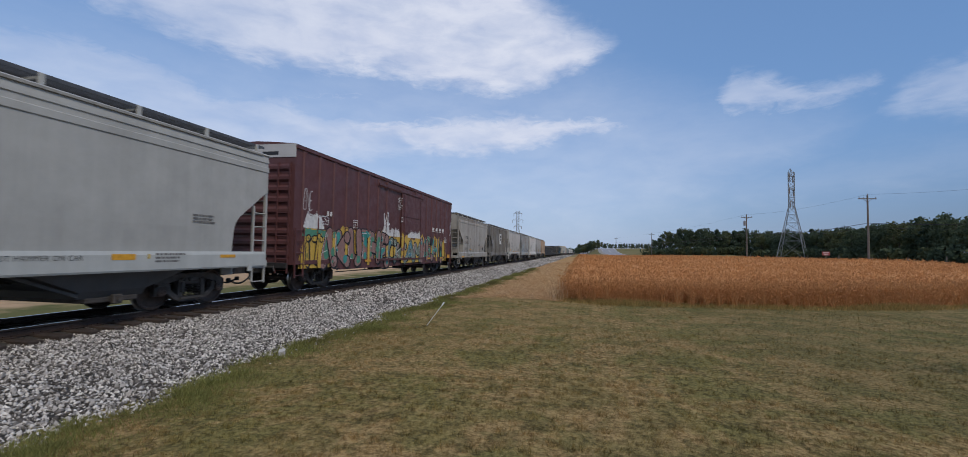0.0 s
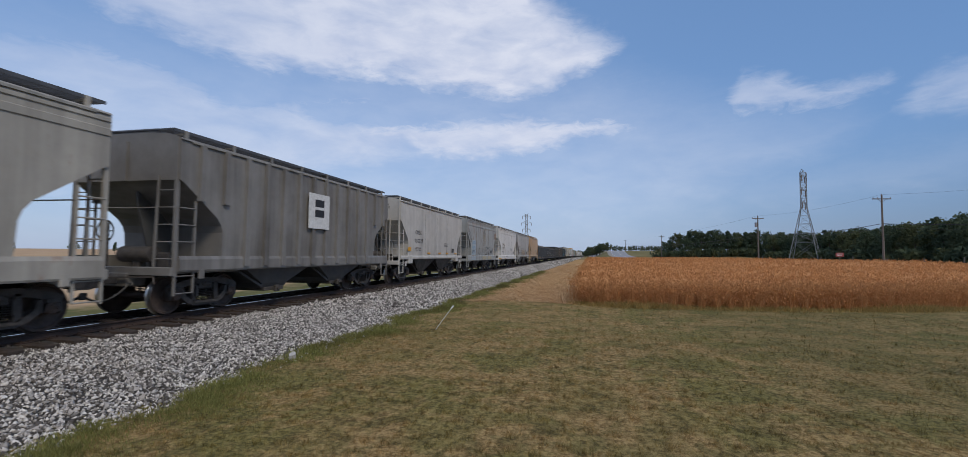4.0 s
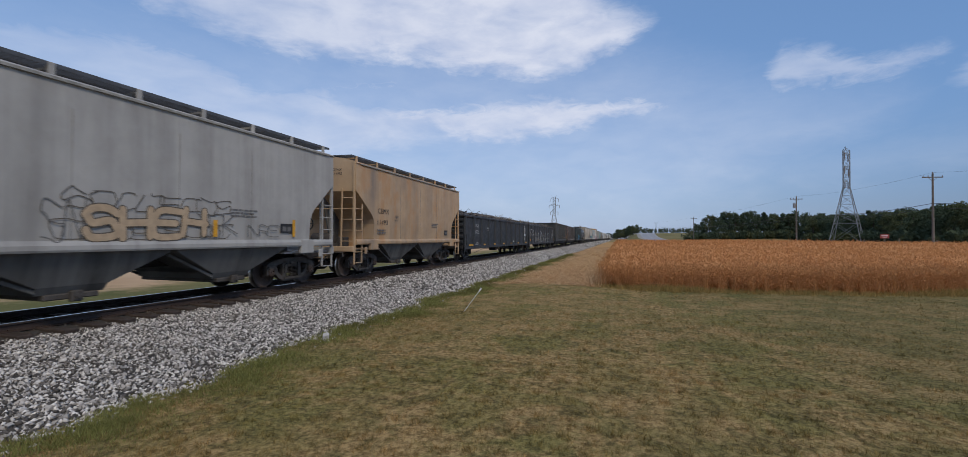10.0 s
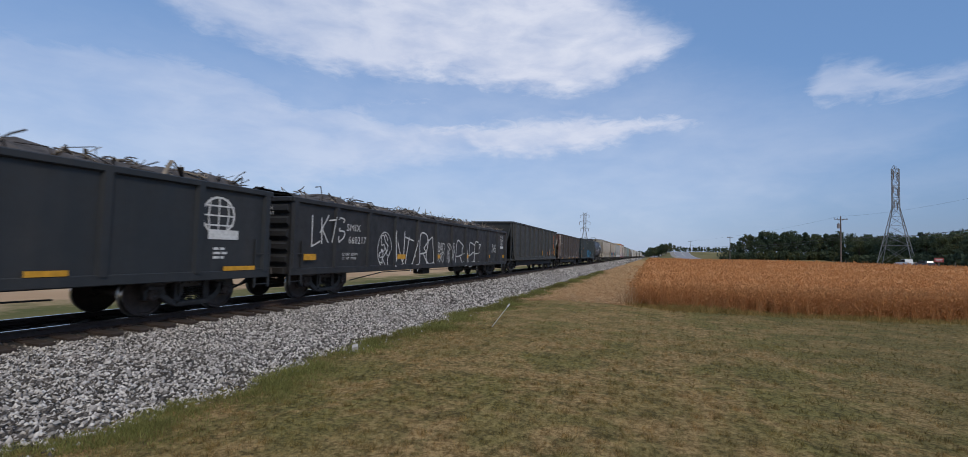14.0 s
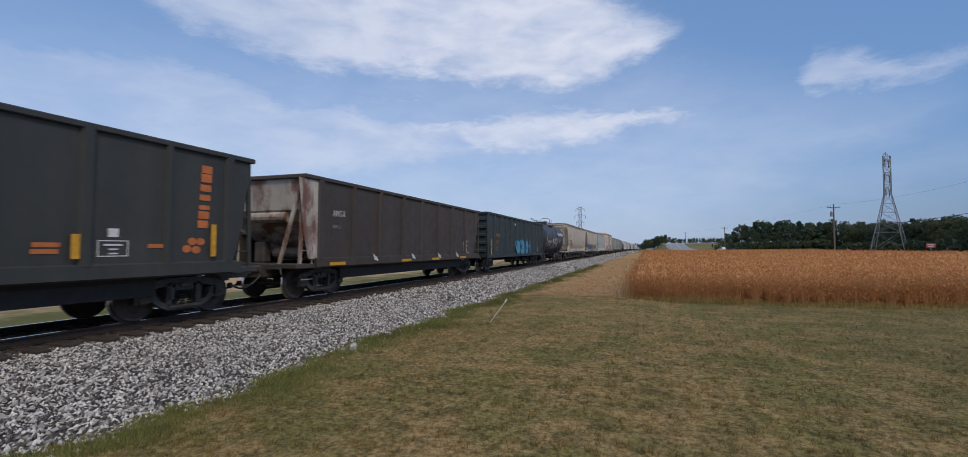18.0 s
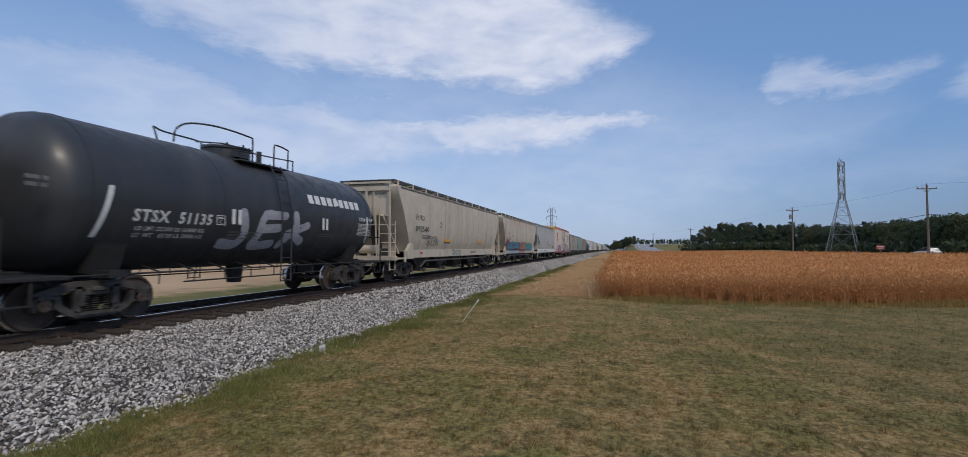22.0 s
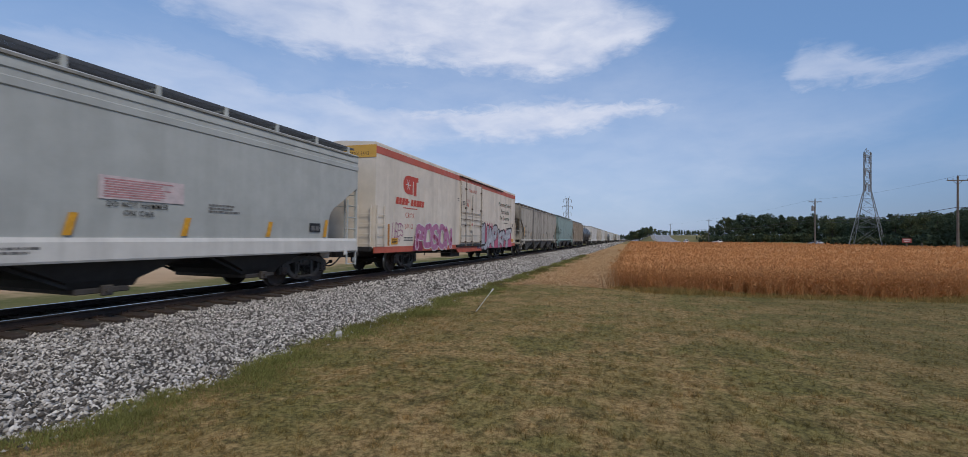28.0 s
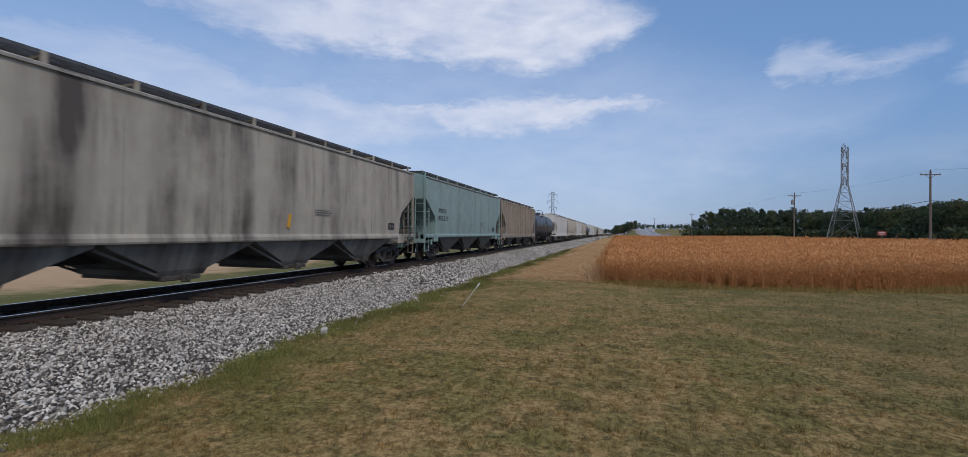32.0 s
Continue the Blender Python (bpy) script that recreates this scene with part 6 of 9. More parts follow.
# ---- tank cars ----
def tank_car(label, L, color, radius=1.57, near=True):
    car = thing("tank_car", label, "freight car", "cars of the freight train")
    h = L / 2
    zc = 0.98 + radius
    e = h - 0.38
    prof = [(-e, 0.0), (-e + 0.03, 0.35), (-e + 0.10, 0.70), (-e + 0.22, 1.02), (-e + 0.38, 1.26), (-e + 0.56, 1.40), (-e + 0.75, 1.465), (-e + 0.95, 1.48)]
    prof = [(a, r * radius / 1.48) for a, r in prof]
    prof += [(-a, r) for a, r in prof[::-1]]
    s = Shape().lathe(prof, 48, "y").moved(pose(0, 0, zc))
    part("tank", s, color, car, smooth=True)
    t = Shape()
    for y in (-e + 0.95, -e * 0.33, e * 0.33, e - 0.95):
        t.lathe([(-0.02, radius), (-0.02, radius + 0.008), (0.02, radius + 0.008), (0.02, radius)], 48, "y")
        for i in range(len(t.v) - 48 * 4, len(t.v)):
            t.v[i] = (t.v[i][0], t.v[i][1] + y, t.v[i][2] + zc)
    part("weld_seam", t, color, car)
    d = Shape()
    d.lathe([(0.0, 0.62), (0.22, 0.62), (0.24, 0.66), (0.30, 0.66), (0.30, 0.0)], 20, "z")
    for i in range(len(d.v)):
        d.v[i] = (d.v[i][0], d.v[i][1] - 0.4, d.v[i][2] + zc + radius - 0.06)
    for q in range(8):
        a = 2 * math.pi * q / 8
        d.tube((0.58 * math.cos(a), -0.4 + 0.58 * math.sin(a), zc + radius + 0.1), (0.58 * math.cos(a), -0.4 + 0.58 * math.sin(a), zc + radius + 0.32), 0.03, 6)
    d.tube((0.1, 0.75, zc + radius - 0.05), (0.1, 0.75, zc + radius + 0.38), 0.08, 8)
    part("manway", d, color, car)
    p = Shape()
    top = zc + radius
    for side in (-1, 1):
        p.box((side * 0.8 - 0.30, -1.0, top - 0.24), (side * 0.8 + 0.30, 0.9, top - 0.20))
        x = side * 0.92
        p.path(curved3([(side * 0.25, -2.3, top + 0.02), (side * 0.35, -2.32, top + 0.34), (side * 0.6, -2.15, top + 0.50), (x, -1.6, top + 0.52), (x, -0.55, top + 0.50), (x, -0.42, top + 0.40), (x, -0.42, top - 0.22)]), 0.024, 6)
        p.path([(side * 0.5, -1.9, top + 0.10), (x, -1.5, top + 0.12), (x, -0.42, top + 0.14)], 0.02, 6)
        p.path(curved3([(x, -1.2, top - 0.20), (x, -1.2, top + 0.0), (x, -1.0, top + 0.04), (x, 0.55, top + 0.10), (x, 1.25, top + 0.14), (x, 1.30, top + 0.10), (x, 1.30, top - 0.2)]), 0.02, 6)
        p.path(curved3([(x, 0.45, top - 0.22), (x, 0.45, top + 0.40), (x, 0.55, top + 0.50), (side * 0.8, 1.2, top + 0.48), (side * 0.75, 1.28, top + 0.40), (side * 0.75, 1.28, top - 0.1)]), 0.024, 6)
    part("safety_railing", p, color, car)
    lad = Shape()
    for side in (-1, 1):
        pts = [(side * (radius + 0.10), zc - 0.9), (side * (radius + 0.12), zc), (side * (radius * 0.86 + 0.1), zc + radius * 0.6), (side * 1.2, zc + radius - 0.2)]
        for y in (-0.05, 0.38):
            lad.path([(a, y, b) for a, b in pts] + [], 0.02, 5)
            lad.tube((side * (radius + 0.10), y, zc - 0.9), (side * (radius + 0.10), y, 0.55), 0.02, 5)
        for (a, b), (c, d2) in zip(pts, pts[1:]):
            for q in range(3):
                x, z = a + (c - a) * q / 3, b + (d2 - b) * q / 3
                lad.tube((x, -0.05, z), (x, 0.38, z), 0.014, 5)
        for z in (0.58, 0.9, 1.22):
            lad.tube((side * (radius + 0.10), -0.05, z), (side * (radius + 0.10), 0.38, z), 0.014, 5)
    part("ladder", lad, color, car)
    f = Shape()
    for k in (-1, 1):
        f.box((-1.45, min(k * (h - 1.1), k * h), 0.92), (1.45, max(k * (h - 1.1), k * h), 1.0), 0.015)
        f.box((-0.36, min(k * (h - 3.0), k * h), 0.64), (0.36, max(k * (h - 3.0), k * h), 1.06), 0.02)
        y = k * (h - 1.9)
        f.prism([(-1.05, 1.0), (1.05, 1.0), (1.3, 1.75), (0.7, 1.3), (0, 1.12), (-0.7, 1.3), (-1.3, 1.75)], y - 0.3, y + 0.3, "y")
        f.prism([(-1.45, 0.92), (1.45, 0.92), (1.45, 1.06), (-1.45, 1.06)], y - 0.18, y + 0.18, "y")
        for x in (-1.4, 1.4):
            f.beam((x, k * (h - 0.05), 0.5), (x, k * (h - 0.05), 1.95), 0.04)
            f.beam((x, k * (h - 0.05), 1.95), (x * 0.3, k * (h - 0.05), 1.95), 0.04)
            f.beam((x, k * (h - 0.5), 0.5), (x, k * (h - 0.5), 1.0), 0.04)
            f.beam((x, k * (h - 0.5), 0.52), (x, k * (h - 0.05), 0.52), 0.03)
    part("underframe", f, M_UNDER, car)
    r = Shape()
    for side in (-1, 1):
        r.path([(side * 1.42, -h + 1.0, 0.98), (side * 1.42, h - 1.0, 0.98)], 0.022, 6)
        for q in range(9):
            y = -h + 2.8 + (L - 5.6) * q / 8
            r.beam((side * 1.42, y, 0.98), (side * 0.9, y, 1.12), 0.03)
            r.tube((side * 1.40, y, 0.72), (side * 1.40, y, 0.98), 0.015, 5)
        r.path([(side * 1.40, -h + 3.4, 0.74), (side * 1.40, h - 3.4, 0.74)], 0.02, 6)
    r.lathe([(0.5, 0.0), (0.5, 0.2), (0.95, 0.24), (1.1, 0.3)], 12, "z")
    part("handrail", r, M_UNDER, car)
    running_gear(car, L, 1.8, near)
    return car


# ---- the train ----
PALE = paint("pale_grey_paint", (0.42, 0.42, 0.395), dirty=0.25)
WORN_GREY = paint("worn_grey_paint", (0.41, 0.385, 0.335), dirty=0.6, rust=0.08, cover=(0.40, 0.68))
GREY_B = paint("dull_grey_paint", (0.38, 0.38, 0.36), dirty=0.6, rust=0.1)
RIB_GREY = paint("streaked_dark_grey_paint", (0.235, 0.225, 0.21), dirty=0.7, cover=(0.36, 0.62))
STREAKED_WHITE = paint("streaked_off_white_paint", (0.52, 0.495, 0.45), dirty=0.36)
WHITE_GREY = paint("off_white_paint", (0.66, 0.64, 0.60), dirty=0.24)
STAINED = paint("stained_grey_paint", (0.36, 0.365, 0.345), dirty=0.5, rust=0.30, cover=(0.44, 0.70))
COOL_GREY = paint("cool_grey_paint", (0.42, 0.405, 0.38), dirty=0.45)
TAN = paint("rust_stained_tan_paint", (0.50, 0.345, 0.205), dirt=(0.25, 0.19, 0.14), dirty=0.8, rust=0.60, rust_color=(0.45, 0.245, 0.105), cover=(0.44, 0.66), streak_scale=1.5)
CREAM = paint("cream_paint", (0.56, 0.495, 0.395), dirty=0.3, rust=0.05)
CREAM_RUST = paint("cream_paint_rusting", (0.56, 0.50, 0.40), dirty=0.28, rust=0.57, rust_color=(0.44, 0.20, 0.06), rust_from=3.5)
SILVER = paint("light_grey_paint", (0.45, 0.465, 0.445), dirty=0.2)
STREAKED = paint("streaked_beige_paint", (0.43, 0.39, 0.325), dirt=(0.085, 0.07, 0.056), dirty=0.95, cover=(0.47, 0.62), streak_scale=1.5)
SEAGREEN = paint("pale_green_paint", (0.25, 0.35, 0.335), dirty=0.4)
DUSTY = paint("dusty_brown_paint", (0.32, 0.27, 0.22), dirty=0.5)
MAROON = paint("maroon_paint", (0.105, 0.036, 0.035), dirt=(0.05, 0.035, 0.03), dirty=0.45)
GALV = paint("bare_metal", (0.52, 0.50, 0.48), dirty=0.4)
DARK = paint("black_gondola_paint", (0.024, 0.028, 0.032), dirt=(0.07, 0.062, 0.055), dirty=0.35)
DARK_B = paint("worn_black_paint", (0.024, 0.025, 0.027), dirt=(0.06, 0.052, 0.046), dirty=0.45)
SOOT = paint("sooty_grey_paint", (0.041, 0.043, 0.040), dirt=(0.085, 0.08, 0.07), dirty=0.5)
BROWN = paint("brown_grimy_paint", (0.056, 0.044, 0.036), dirt=(0.080, 0.068, 0.058), dirty=0.6, rust=0.28, rust_color=(0.095, 0.050, 0.028))
PEELING = paint("peeling_rusty_paint", (0.56, 0.51, 0.44), dirt=(0.10, 0.07, 0.055), dirty=0.5, rust=0.95, rust_color=(0.15, 0.055, 0.035))
TEAL = paint("dark_teal_paint", (0.026, 0.040, 0.044), dirt=(0.06, 0.055, 0.05), dirty=0.35)
TANK = paint("gloss_black_paint", (0.034, 0.037, 0.042), dirt=(0.08, 0.072, 0.064), dirty=0.4, rough=0.46)
CAR_WHITE = paint("warm_white_paint", (0.70, 0.63, 0.54), dirt=(0.22, 0.18, 0.135), dirty=0.46)
CAR_RED = paint("orange_red_paint", (0.52, 0.115, 0.070), dirty=0.3)
CAR_OCHRE = paint("ochre_paint", (0.60, 0.34, 0.06), dirty=0.3)
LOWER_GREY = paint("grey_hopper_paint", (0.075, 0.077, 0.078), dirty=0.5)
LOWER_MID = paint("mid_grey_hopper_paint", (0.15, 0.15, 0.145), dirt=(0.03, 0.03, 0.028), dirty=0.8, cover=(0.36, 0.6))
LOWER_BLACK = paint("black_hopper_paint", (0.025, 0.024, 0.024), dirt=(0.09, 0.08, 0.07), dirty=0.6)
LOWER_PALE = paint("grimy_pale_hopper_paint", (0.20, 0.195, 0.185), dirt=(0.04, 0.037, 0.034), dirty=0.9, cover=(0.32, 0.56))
SCRAP = plain("scrap_iron", (0.10, 0.085, 0.075), 0.75, 0.0, 0.6, 3.0)
SCRAP_PALE = plain("pale_scrap", (0.34, 0.28, 0.21), 0.7, 0.0, 0.5, 3.0)
SLOGAN_GREEN = plain("slogan_green", (0.035, 0.11, 0.075), 0.6)
SPRAY = {"yellow": (0.58, 0.38, 0.06), "pink": (0.45, 0.22, 0.19), "green": (0.08, 0.26, 0.17), "black": (0.015, 0.015, 0.017), "white": (0.66, 0.66, 0.64), "blue": (0.08, 0.33, 0.52),
         "teal": (0.05, 0.22, 0.28), "magenta": (0.45, 0.07, 0.16), "lilac": (0.34, 0.24, 0.36), "silver": (0.40, 0.40, 0.44), "plum": (0.17, 0.04, 0.10), "sky": (0.30, 0.45, 0.62), "olive": (0.25, 0.22, 0.06), "sage": (0.20, 0.25, 0.20),
         "rosewood": (0.30, 0.175, 0.15), "jade": (0.05, 0.30, 0.27), "deep_blue": (0.02, 0.10, 0.20), "orchid": (0.40, 0.13, 0.26), "rose": (0.52, 0.12, 0.20), "frost": (0.50, 0.52, 0.58), "petal": (0.47, 0.20, 0.34), "berry": (0.26, 0.03, 0.08)}
SPRAY = {k: plain("spray_" + k, v, 0.6, 0.0, 0.25, 7.0) for k, v in SPRAY.items()}
train = []


def couple(car, front):
    """Adds a car to the train; front: the place of its front end at the start."""
    train.append((car, front))
    return car


def stencils(car, L, x, name, number, box_a, box_b, material=None, limits=None, end=None, bold=0.0):
    """Reporting mark and number, the limits under them, and a small set on the end."""
    h = L / 2
    y0, y1, z0, z1 = box_a
    letters(car, name, -h + y0, -h + y1, z0, z1, x, material, bold=bold)
    y0, y1, z0, z1 = box_b
    letters(car, number, -h + y0, -h + y1, z0, z1, x, material, bold=bold)
    if limits:
        ld, lt, y0, y1, z0, z1 = limits
        m = (z0 + z1) / 2
        if ld:
            letters(car, "LD LMT  " + ld, -h + y0, -h + y1, m + 0.02, z1, x, material, bold=0.012)
            letters(car, "LT  WT  " + lt, -h + y0, -h + y1 - 0.06, z0, m - 0.03, x, material, bold=0.012)
        else:
            bars(car, -h + y0, -h + y1, z0, z1, x, 2, material)
    if end:
        y, z = end
        part("lettering", letter_mesh(name, 0.42, 0.10, material or M_BLACK), None, car, m=on_end(0.55, z, -h + y))
        part("lettering", letter_mesh(number, 0.44, 0.10, material or M_BLACK), None, car, m=on_end(0.55, z - 0.15, -h + y))


def hopper_marks(car, L, x, xs):
    """Consolidated stencil block and reflective patches low on a hopper's side."""
    h = L / 2
    bars(car, -h + L * 0.62, -h + L * 0.62 + 0.9, 2.0, 2.22, x, 3, M_GREYINK, 5)
    b = patch(car, "stencil_plate", h - 2.7, h - 2.2, 1.62, 1.88, x, M_BLACK)
    part("lettering", Shape().box((x + 0.004, h - 2.62, 1.66), (x + 0.007, h - 2.47, 1.80)).box((x + 0.004, h - 2.42, 1.66), (x + 0.007, h - 2.28, 1.80)), M_GREYINK, b)


# light grey covered hopper at the head of what is seen
L = 18.0
car = couple(covered_hopper("light grey covered hopper car with white sill", L, PALE, LOWER_GREY, "flow", 3, 4.30, 4.60, 2.3, sill=SILVER, posts=10), -5.4)
letters(car, "DO NOT HAMMER ON CAR", 1.85, 3.55, 1.24, 1.34, 1.625)
patch(car, "reflector", 4.1, 4.62, 1.24, 1.36, 1.622, M_YELLOW)
patch(car, "reflector", 7.0, 7.55, 1.26, 1.34, 1.622, M_YELLOW)
bars(car, 5.1, 5.9, 1.16, 1.40, 1.622, 3)
bars(car, 6.1, 6.9, 2.12, 2.36, 1.595, 3)
patch(car, "reflector", 4.9, 4.97, 1.26, 1.36, 1.622, M_PALEYELLOW)

# maroon boxcar
L = 19.2
car = couple(ribbed_boxcar("maroon ribbed boxcar covered in yellow graffiti", L, MAROON, GALV), 13.85)
ribs_at = [-L / 2 + 0.55 + (L - 1.1) * k / 18 for k in range(19)]
over_ribs = lambda y: 1.634 if -0.25 < y < 2.95 else (1.578 if min(abs(y - q) for q in ribs_at) < 0.1 else 1.537)
spray_ground(car, -L / 2 + 0.35, -L / 2 + 17.75, 0.84, 2.36, over_ribs, SPRAY["yellow"], 3)
spray_ground(car, -L / 2 + 0.45, -L / 2 + 3.2, 1.95, 2.22, lambda y: over_ribs(y) + 0.001, SPRAY["green"], 8)
for a, b, z0, z1, sd in ((0.5, 1.9, 2.25, 2.7, 4), (7.1, 8.0, 2.2, 2.95, 5), (7.9, 9.4, 2.2, 2.55, 6), (10.2, 12.4, 2.2, 2.5, 7)):
    spray_ground(car, -L / 2 + a, -L / 2 + b, z0, z1, lambda y: over_ribs(y) + 0.0012, SPRAY["white"], sd, 0.25, 0.5)
graffiti(car, "IT", -L / 2 + 0.55, -L / 2 + 1.75, 0.95, 2.0, over_ribs, [SPRAY["yellow"], SPRAY["olive"]], SPRAY["black"], None, 0.16, 0.05, 3)
graffiti(car, "AKUTHE", -L / 2 + 1.75, -L / 2 + 7.75, 0.74, 2.30, over_ribs, [SPRAY["rosewood"], SPRAY["green"], SPRAY["jade"]], SPRAY["black"], SPRAY["white"], 0.29, 0.055, 11, "brown-pink sprayed letters with green blots", blots=9)
graffiti(car, "OKAM", -L / 2 + 7.75, -L / 2 + 12.35, 0.80, 2.0, over_ribs, [SPRAY["sage"], SPRAY["teal"], SPRAY["rosewood"]], SPRAY["black"], SPRAY["white"], 0.26, 0.05, 23, "grey-green sprayed letters", blots=7)
graffiti(car, "NEHI", -L / 2 + 12.4, -L / 2 + 17.1, 0.76, 2.25, over_ribs, [SPRAY["rosewood"], SPRAY["jade"], SPRAY["green"]], SPRAY["black"], SPRAY["white"], 0.30, 0.055, 12, "brown-pink sprayed letters with green blots", blots=9)
tag(car, "EZWAE", -L / 2 + 1.95, -L / 2 + 2.75, 0.88, 1.02, lambda y: over_ribs(y) + 0.011, SPRAY["black"], 0.022, 15, 0.05)
tag(car, "ENE", -L / 2 + 0.5, -L / 2 + 1.1, 2.9, 3.5, over_ribs, SPRAY["white"], 0.025, 5)
tag(car, "SENES", -L / 2 + 0.9, -L / 2 + 2.2, 2.42, 2.72, over_ribs, SPRAY["white"], 0.035, 6)
tag(car, "SET", -L / 2 + 8.75, -L / 2 + 9.35, 3.98, 4.22, 1.627, SPRAY["white"], 0.025, 8)
tag(car, "MET", -L / 2 + 8.80, -L / 2 + 9.40, 3.62, 3.88, 1.627, SPRAY["white"], 0.025, 9)
tag(car, "O", -L / 2 + 9.25, -L / 2 + 9.45, 3.02, 3.25, 1.627, SPRAY["white"], 0.035, 10)
tag(car, "VL", -L / 2 + 7.2, -L / 2 + 8.0, 2.75, 3.3, over_ribs, SPRAY["white"], 0.10, 12)
tag(car, "RA", -L / 2 + 18.75, -L / 2 + 19.05, 2.5, 3.5, over_ribs, SPRAY["white"], 0.035, 13)
for k in range(4):
    y = -L / 2 + 14.6 + k * 0.72
    for name, z0, z1, wd in (("logo_bar", 2.72, 2.76, 0.52), ("logo_shape", 2.80, 2.98, 0.36)):
        part(name, Shape().prism([(y, z0), (y + wd, z0), (y + wd + 0.09 * (z1 - z0) / 0.18, z1), (y + 0.09 * (z1 - z0) / 0.18, z1)], 1.580, 1.586), M_WHITE, car)
for k in range(2):
    part("logo_shape", Shape().box((1.580, -L / 2 + 2.0 + k * 0.22, 2.76), (1.585, -L / 2 + 2.13 + k * 0.22, 2.93)), M_WHITE, car)
bars(car, 1.35, 2.6, 2.72, 3.05, 1.625, 3, M_WHITE)
bars(car, L / 2 - 1.9, L / 2 - 1.35, 2.05, 2.45, 1.58, 5, M_WHITE)
plate_mark(car, -L / 2 + 4.05, -L / 2 + 4.45, 2.42, 2.75, 1.585, M_WHITE, "F")
for y in (-L / 2 + 5.2, 0.3, L / 2 - 5.5, L / 2 - 2.8):
    patch(car, "reflector", y, y + 0.6, 0.99, 1.08, 1.60, M_YELLOW)
patch(car, "warning_label", L / 2 - 1.1, L / 2 - 0.4, 1.0, 1.25, 1.585, M_YELLOW)
part("lettering", letter_mesh("I", 0.6, 0.12, M_BLACK), None, car, m=on_end(0.3, 4.66, -L / 2 - 0.025))

# worn two-bay hopper
L = 11.6
car = couple(covered_hopper("worn grey two-bay covered hopper car", L, WORN_GREY, LOWER_BLACK, "flow", 2, cut=1.6), 35.05)
stencils(car, L, 1.60, "CMEX", "130221", (2.23, 3.2, 2.54, 2.75), (2.14, 3.26, 2.11, 2.32), None, ("232000", "53500", 2.09, 2.95, 1.60, 1.80), (0.14, 3.95))
plate_mark(car, -L / 2 + 3.82, -L / 2 + 4.1, 2.36, 2.62, 1.597)
letters(car, "ARI CENTER FLOW", -L / 2 + 3.25, -L / 2 + 4.45, 1.14, 1.26, 1.625, None, 0.2)
patch(car, "reflector", -L / 2 + 0.94, -L / 2 + 1.85, 1.0, 1.12, 1.622, M_YELLOW)
patch(car, "reflector", -L / 2 + 4.4, -L / 2 + 4.85, 1.0, 1.10, 1.622, M_PALEYELLOW)
patch(car, "reflector", -L / 2 + 3.75, -L / 2 + 4.15, 1.60, 1.72, 1.595, M_YELLOW)
hopper_marks(car, L, 1.592, 1.622)

# dark ribbed hopper
L = 11.75
car = couple(covered_hopper("dark streaked grey ribbed covered hopper car", L, RIB_GREY, LOWER_GREY, "rib", 2, 4.15, 4.42, ribs=14), 48.0)
sign = patch(car, "sign_panel", -L / 2 + 5.1, -L / 2 + 6.35, 2.35, 3.55, 1.68, M_WHITE, "white panel with a black mark", 0.02)
part("logo_shape", Shape().box((1.702, -L / 2 + 5.45, 2.75), (1.706, -L / 2 + 6, 3.0)).box((1.702, -L / 2 + 5.45, 3.1), (1.706, -L / 2 + 6, 3.35)), M_BLACK, sign)

# off-white two-bay hopper
L = 11.8
car = couple(covered_hopper("off-white two-bay covered hopper car with streaks", L, STREAKED_WHITE, LOWER_BLACK, "thin", 2, 4.18, 4.46, cut=1.25), 61.0)
stencils(car, L, 1.60, "CMEX", "150233", (2.2, 3.11, 2.58, 2.8), (2.18, 3.34, 2.12, 2.34), None, ("234200", "51800", 2.12, 3.06, 1.66, 1.88), (0.14, 3.95))
patch(car, "reflector", -L / 2 + 1.13, -L / 2 + 1.6, 1.66, 1.86, 1.59, M_YELLOW)
for y in (4.2, 6.2, 7.8, 9.8):
    patch(car, "reflector", -L / 2 + y, -L / 2 + y + 0.5, 1.50, 1.60, 1.59, M_YELLOW)
hopper_marks(car, L, 1.592, 1.622)

# stained hopper with tags
L = 11.5
car = couple(covered_hopper("stained grey covered hopper car with blue panel", L, STAINED, LOWER_BLACK, "flow", 2, cut=1.3), 74.2)
panel = patch(car, "sign_panel", -L / 2 + 1.65, -L / 2 + 2.82, 1.45, 2.66, 1.592, plain("faded_pale_blue", (0.42, 0.50, 0.55), 0.7))
stencils(car, L, 1.602, "SDWX", "9723", (1.72, 2.76, 2.36, 2.6), (1.78, 2.6, 1.92, 2.16), M_BLUEINK)
tag(car, "SENC", -L / 2 + 1.7, -L / 2 + 2.6, 1.62, 1.86, 1.604, SPRAY["black"], 0.030, 2)
for cy, cz, rad in ((3.45, 1.72, 0.30), (4.15, 1.74, 0.26), (6.75, 1.70, 0.24), (7.6, 1.74, 0.22)):
    g = Shape()
    stroke(g, curved([(-L / 2 + cy + rad * 1.15 * math.cos(q * 0.9 + cy), cz + rad * math.sin(q * 0.9 + cy)) for q in range(7)], 5), 0.022, 1.60)
    stroke(g, curved([(-L / 2 + cy - 0.1, cz + 0.1), (-L / 2 + cy + 0.05, cz - 0.12), (-L / 2 + cy + 0.35, cz - 0.2)]), 0.02, 1.60)
    part("graffiti", g, SPRAY["black"], car)
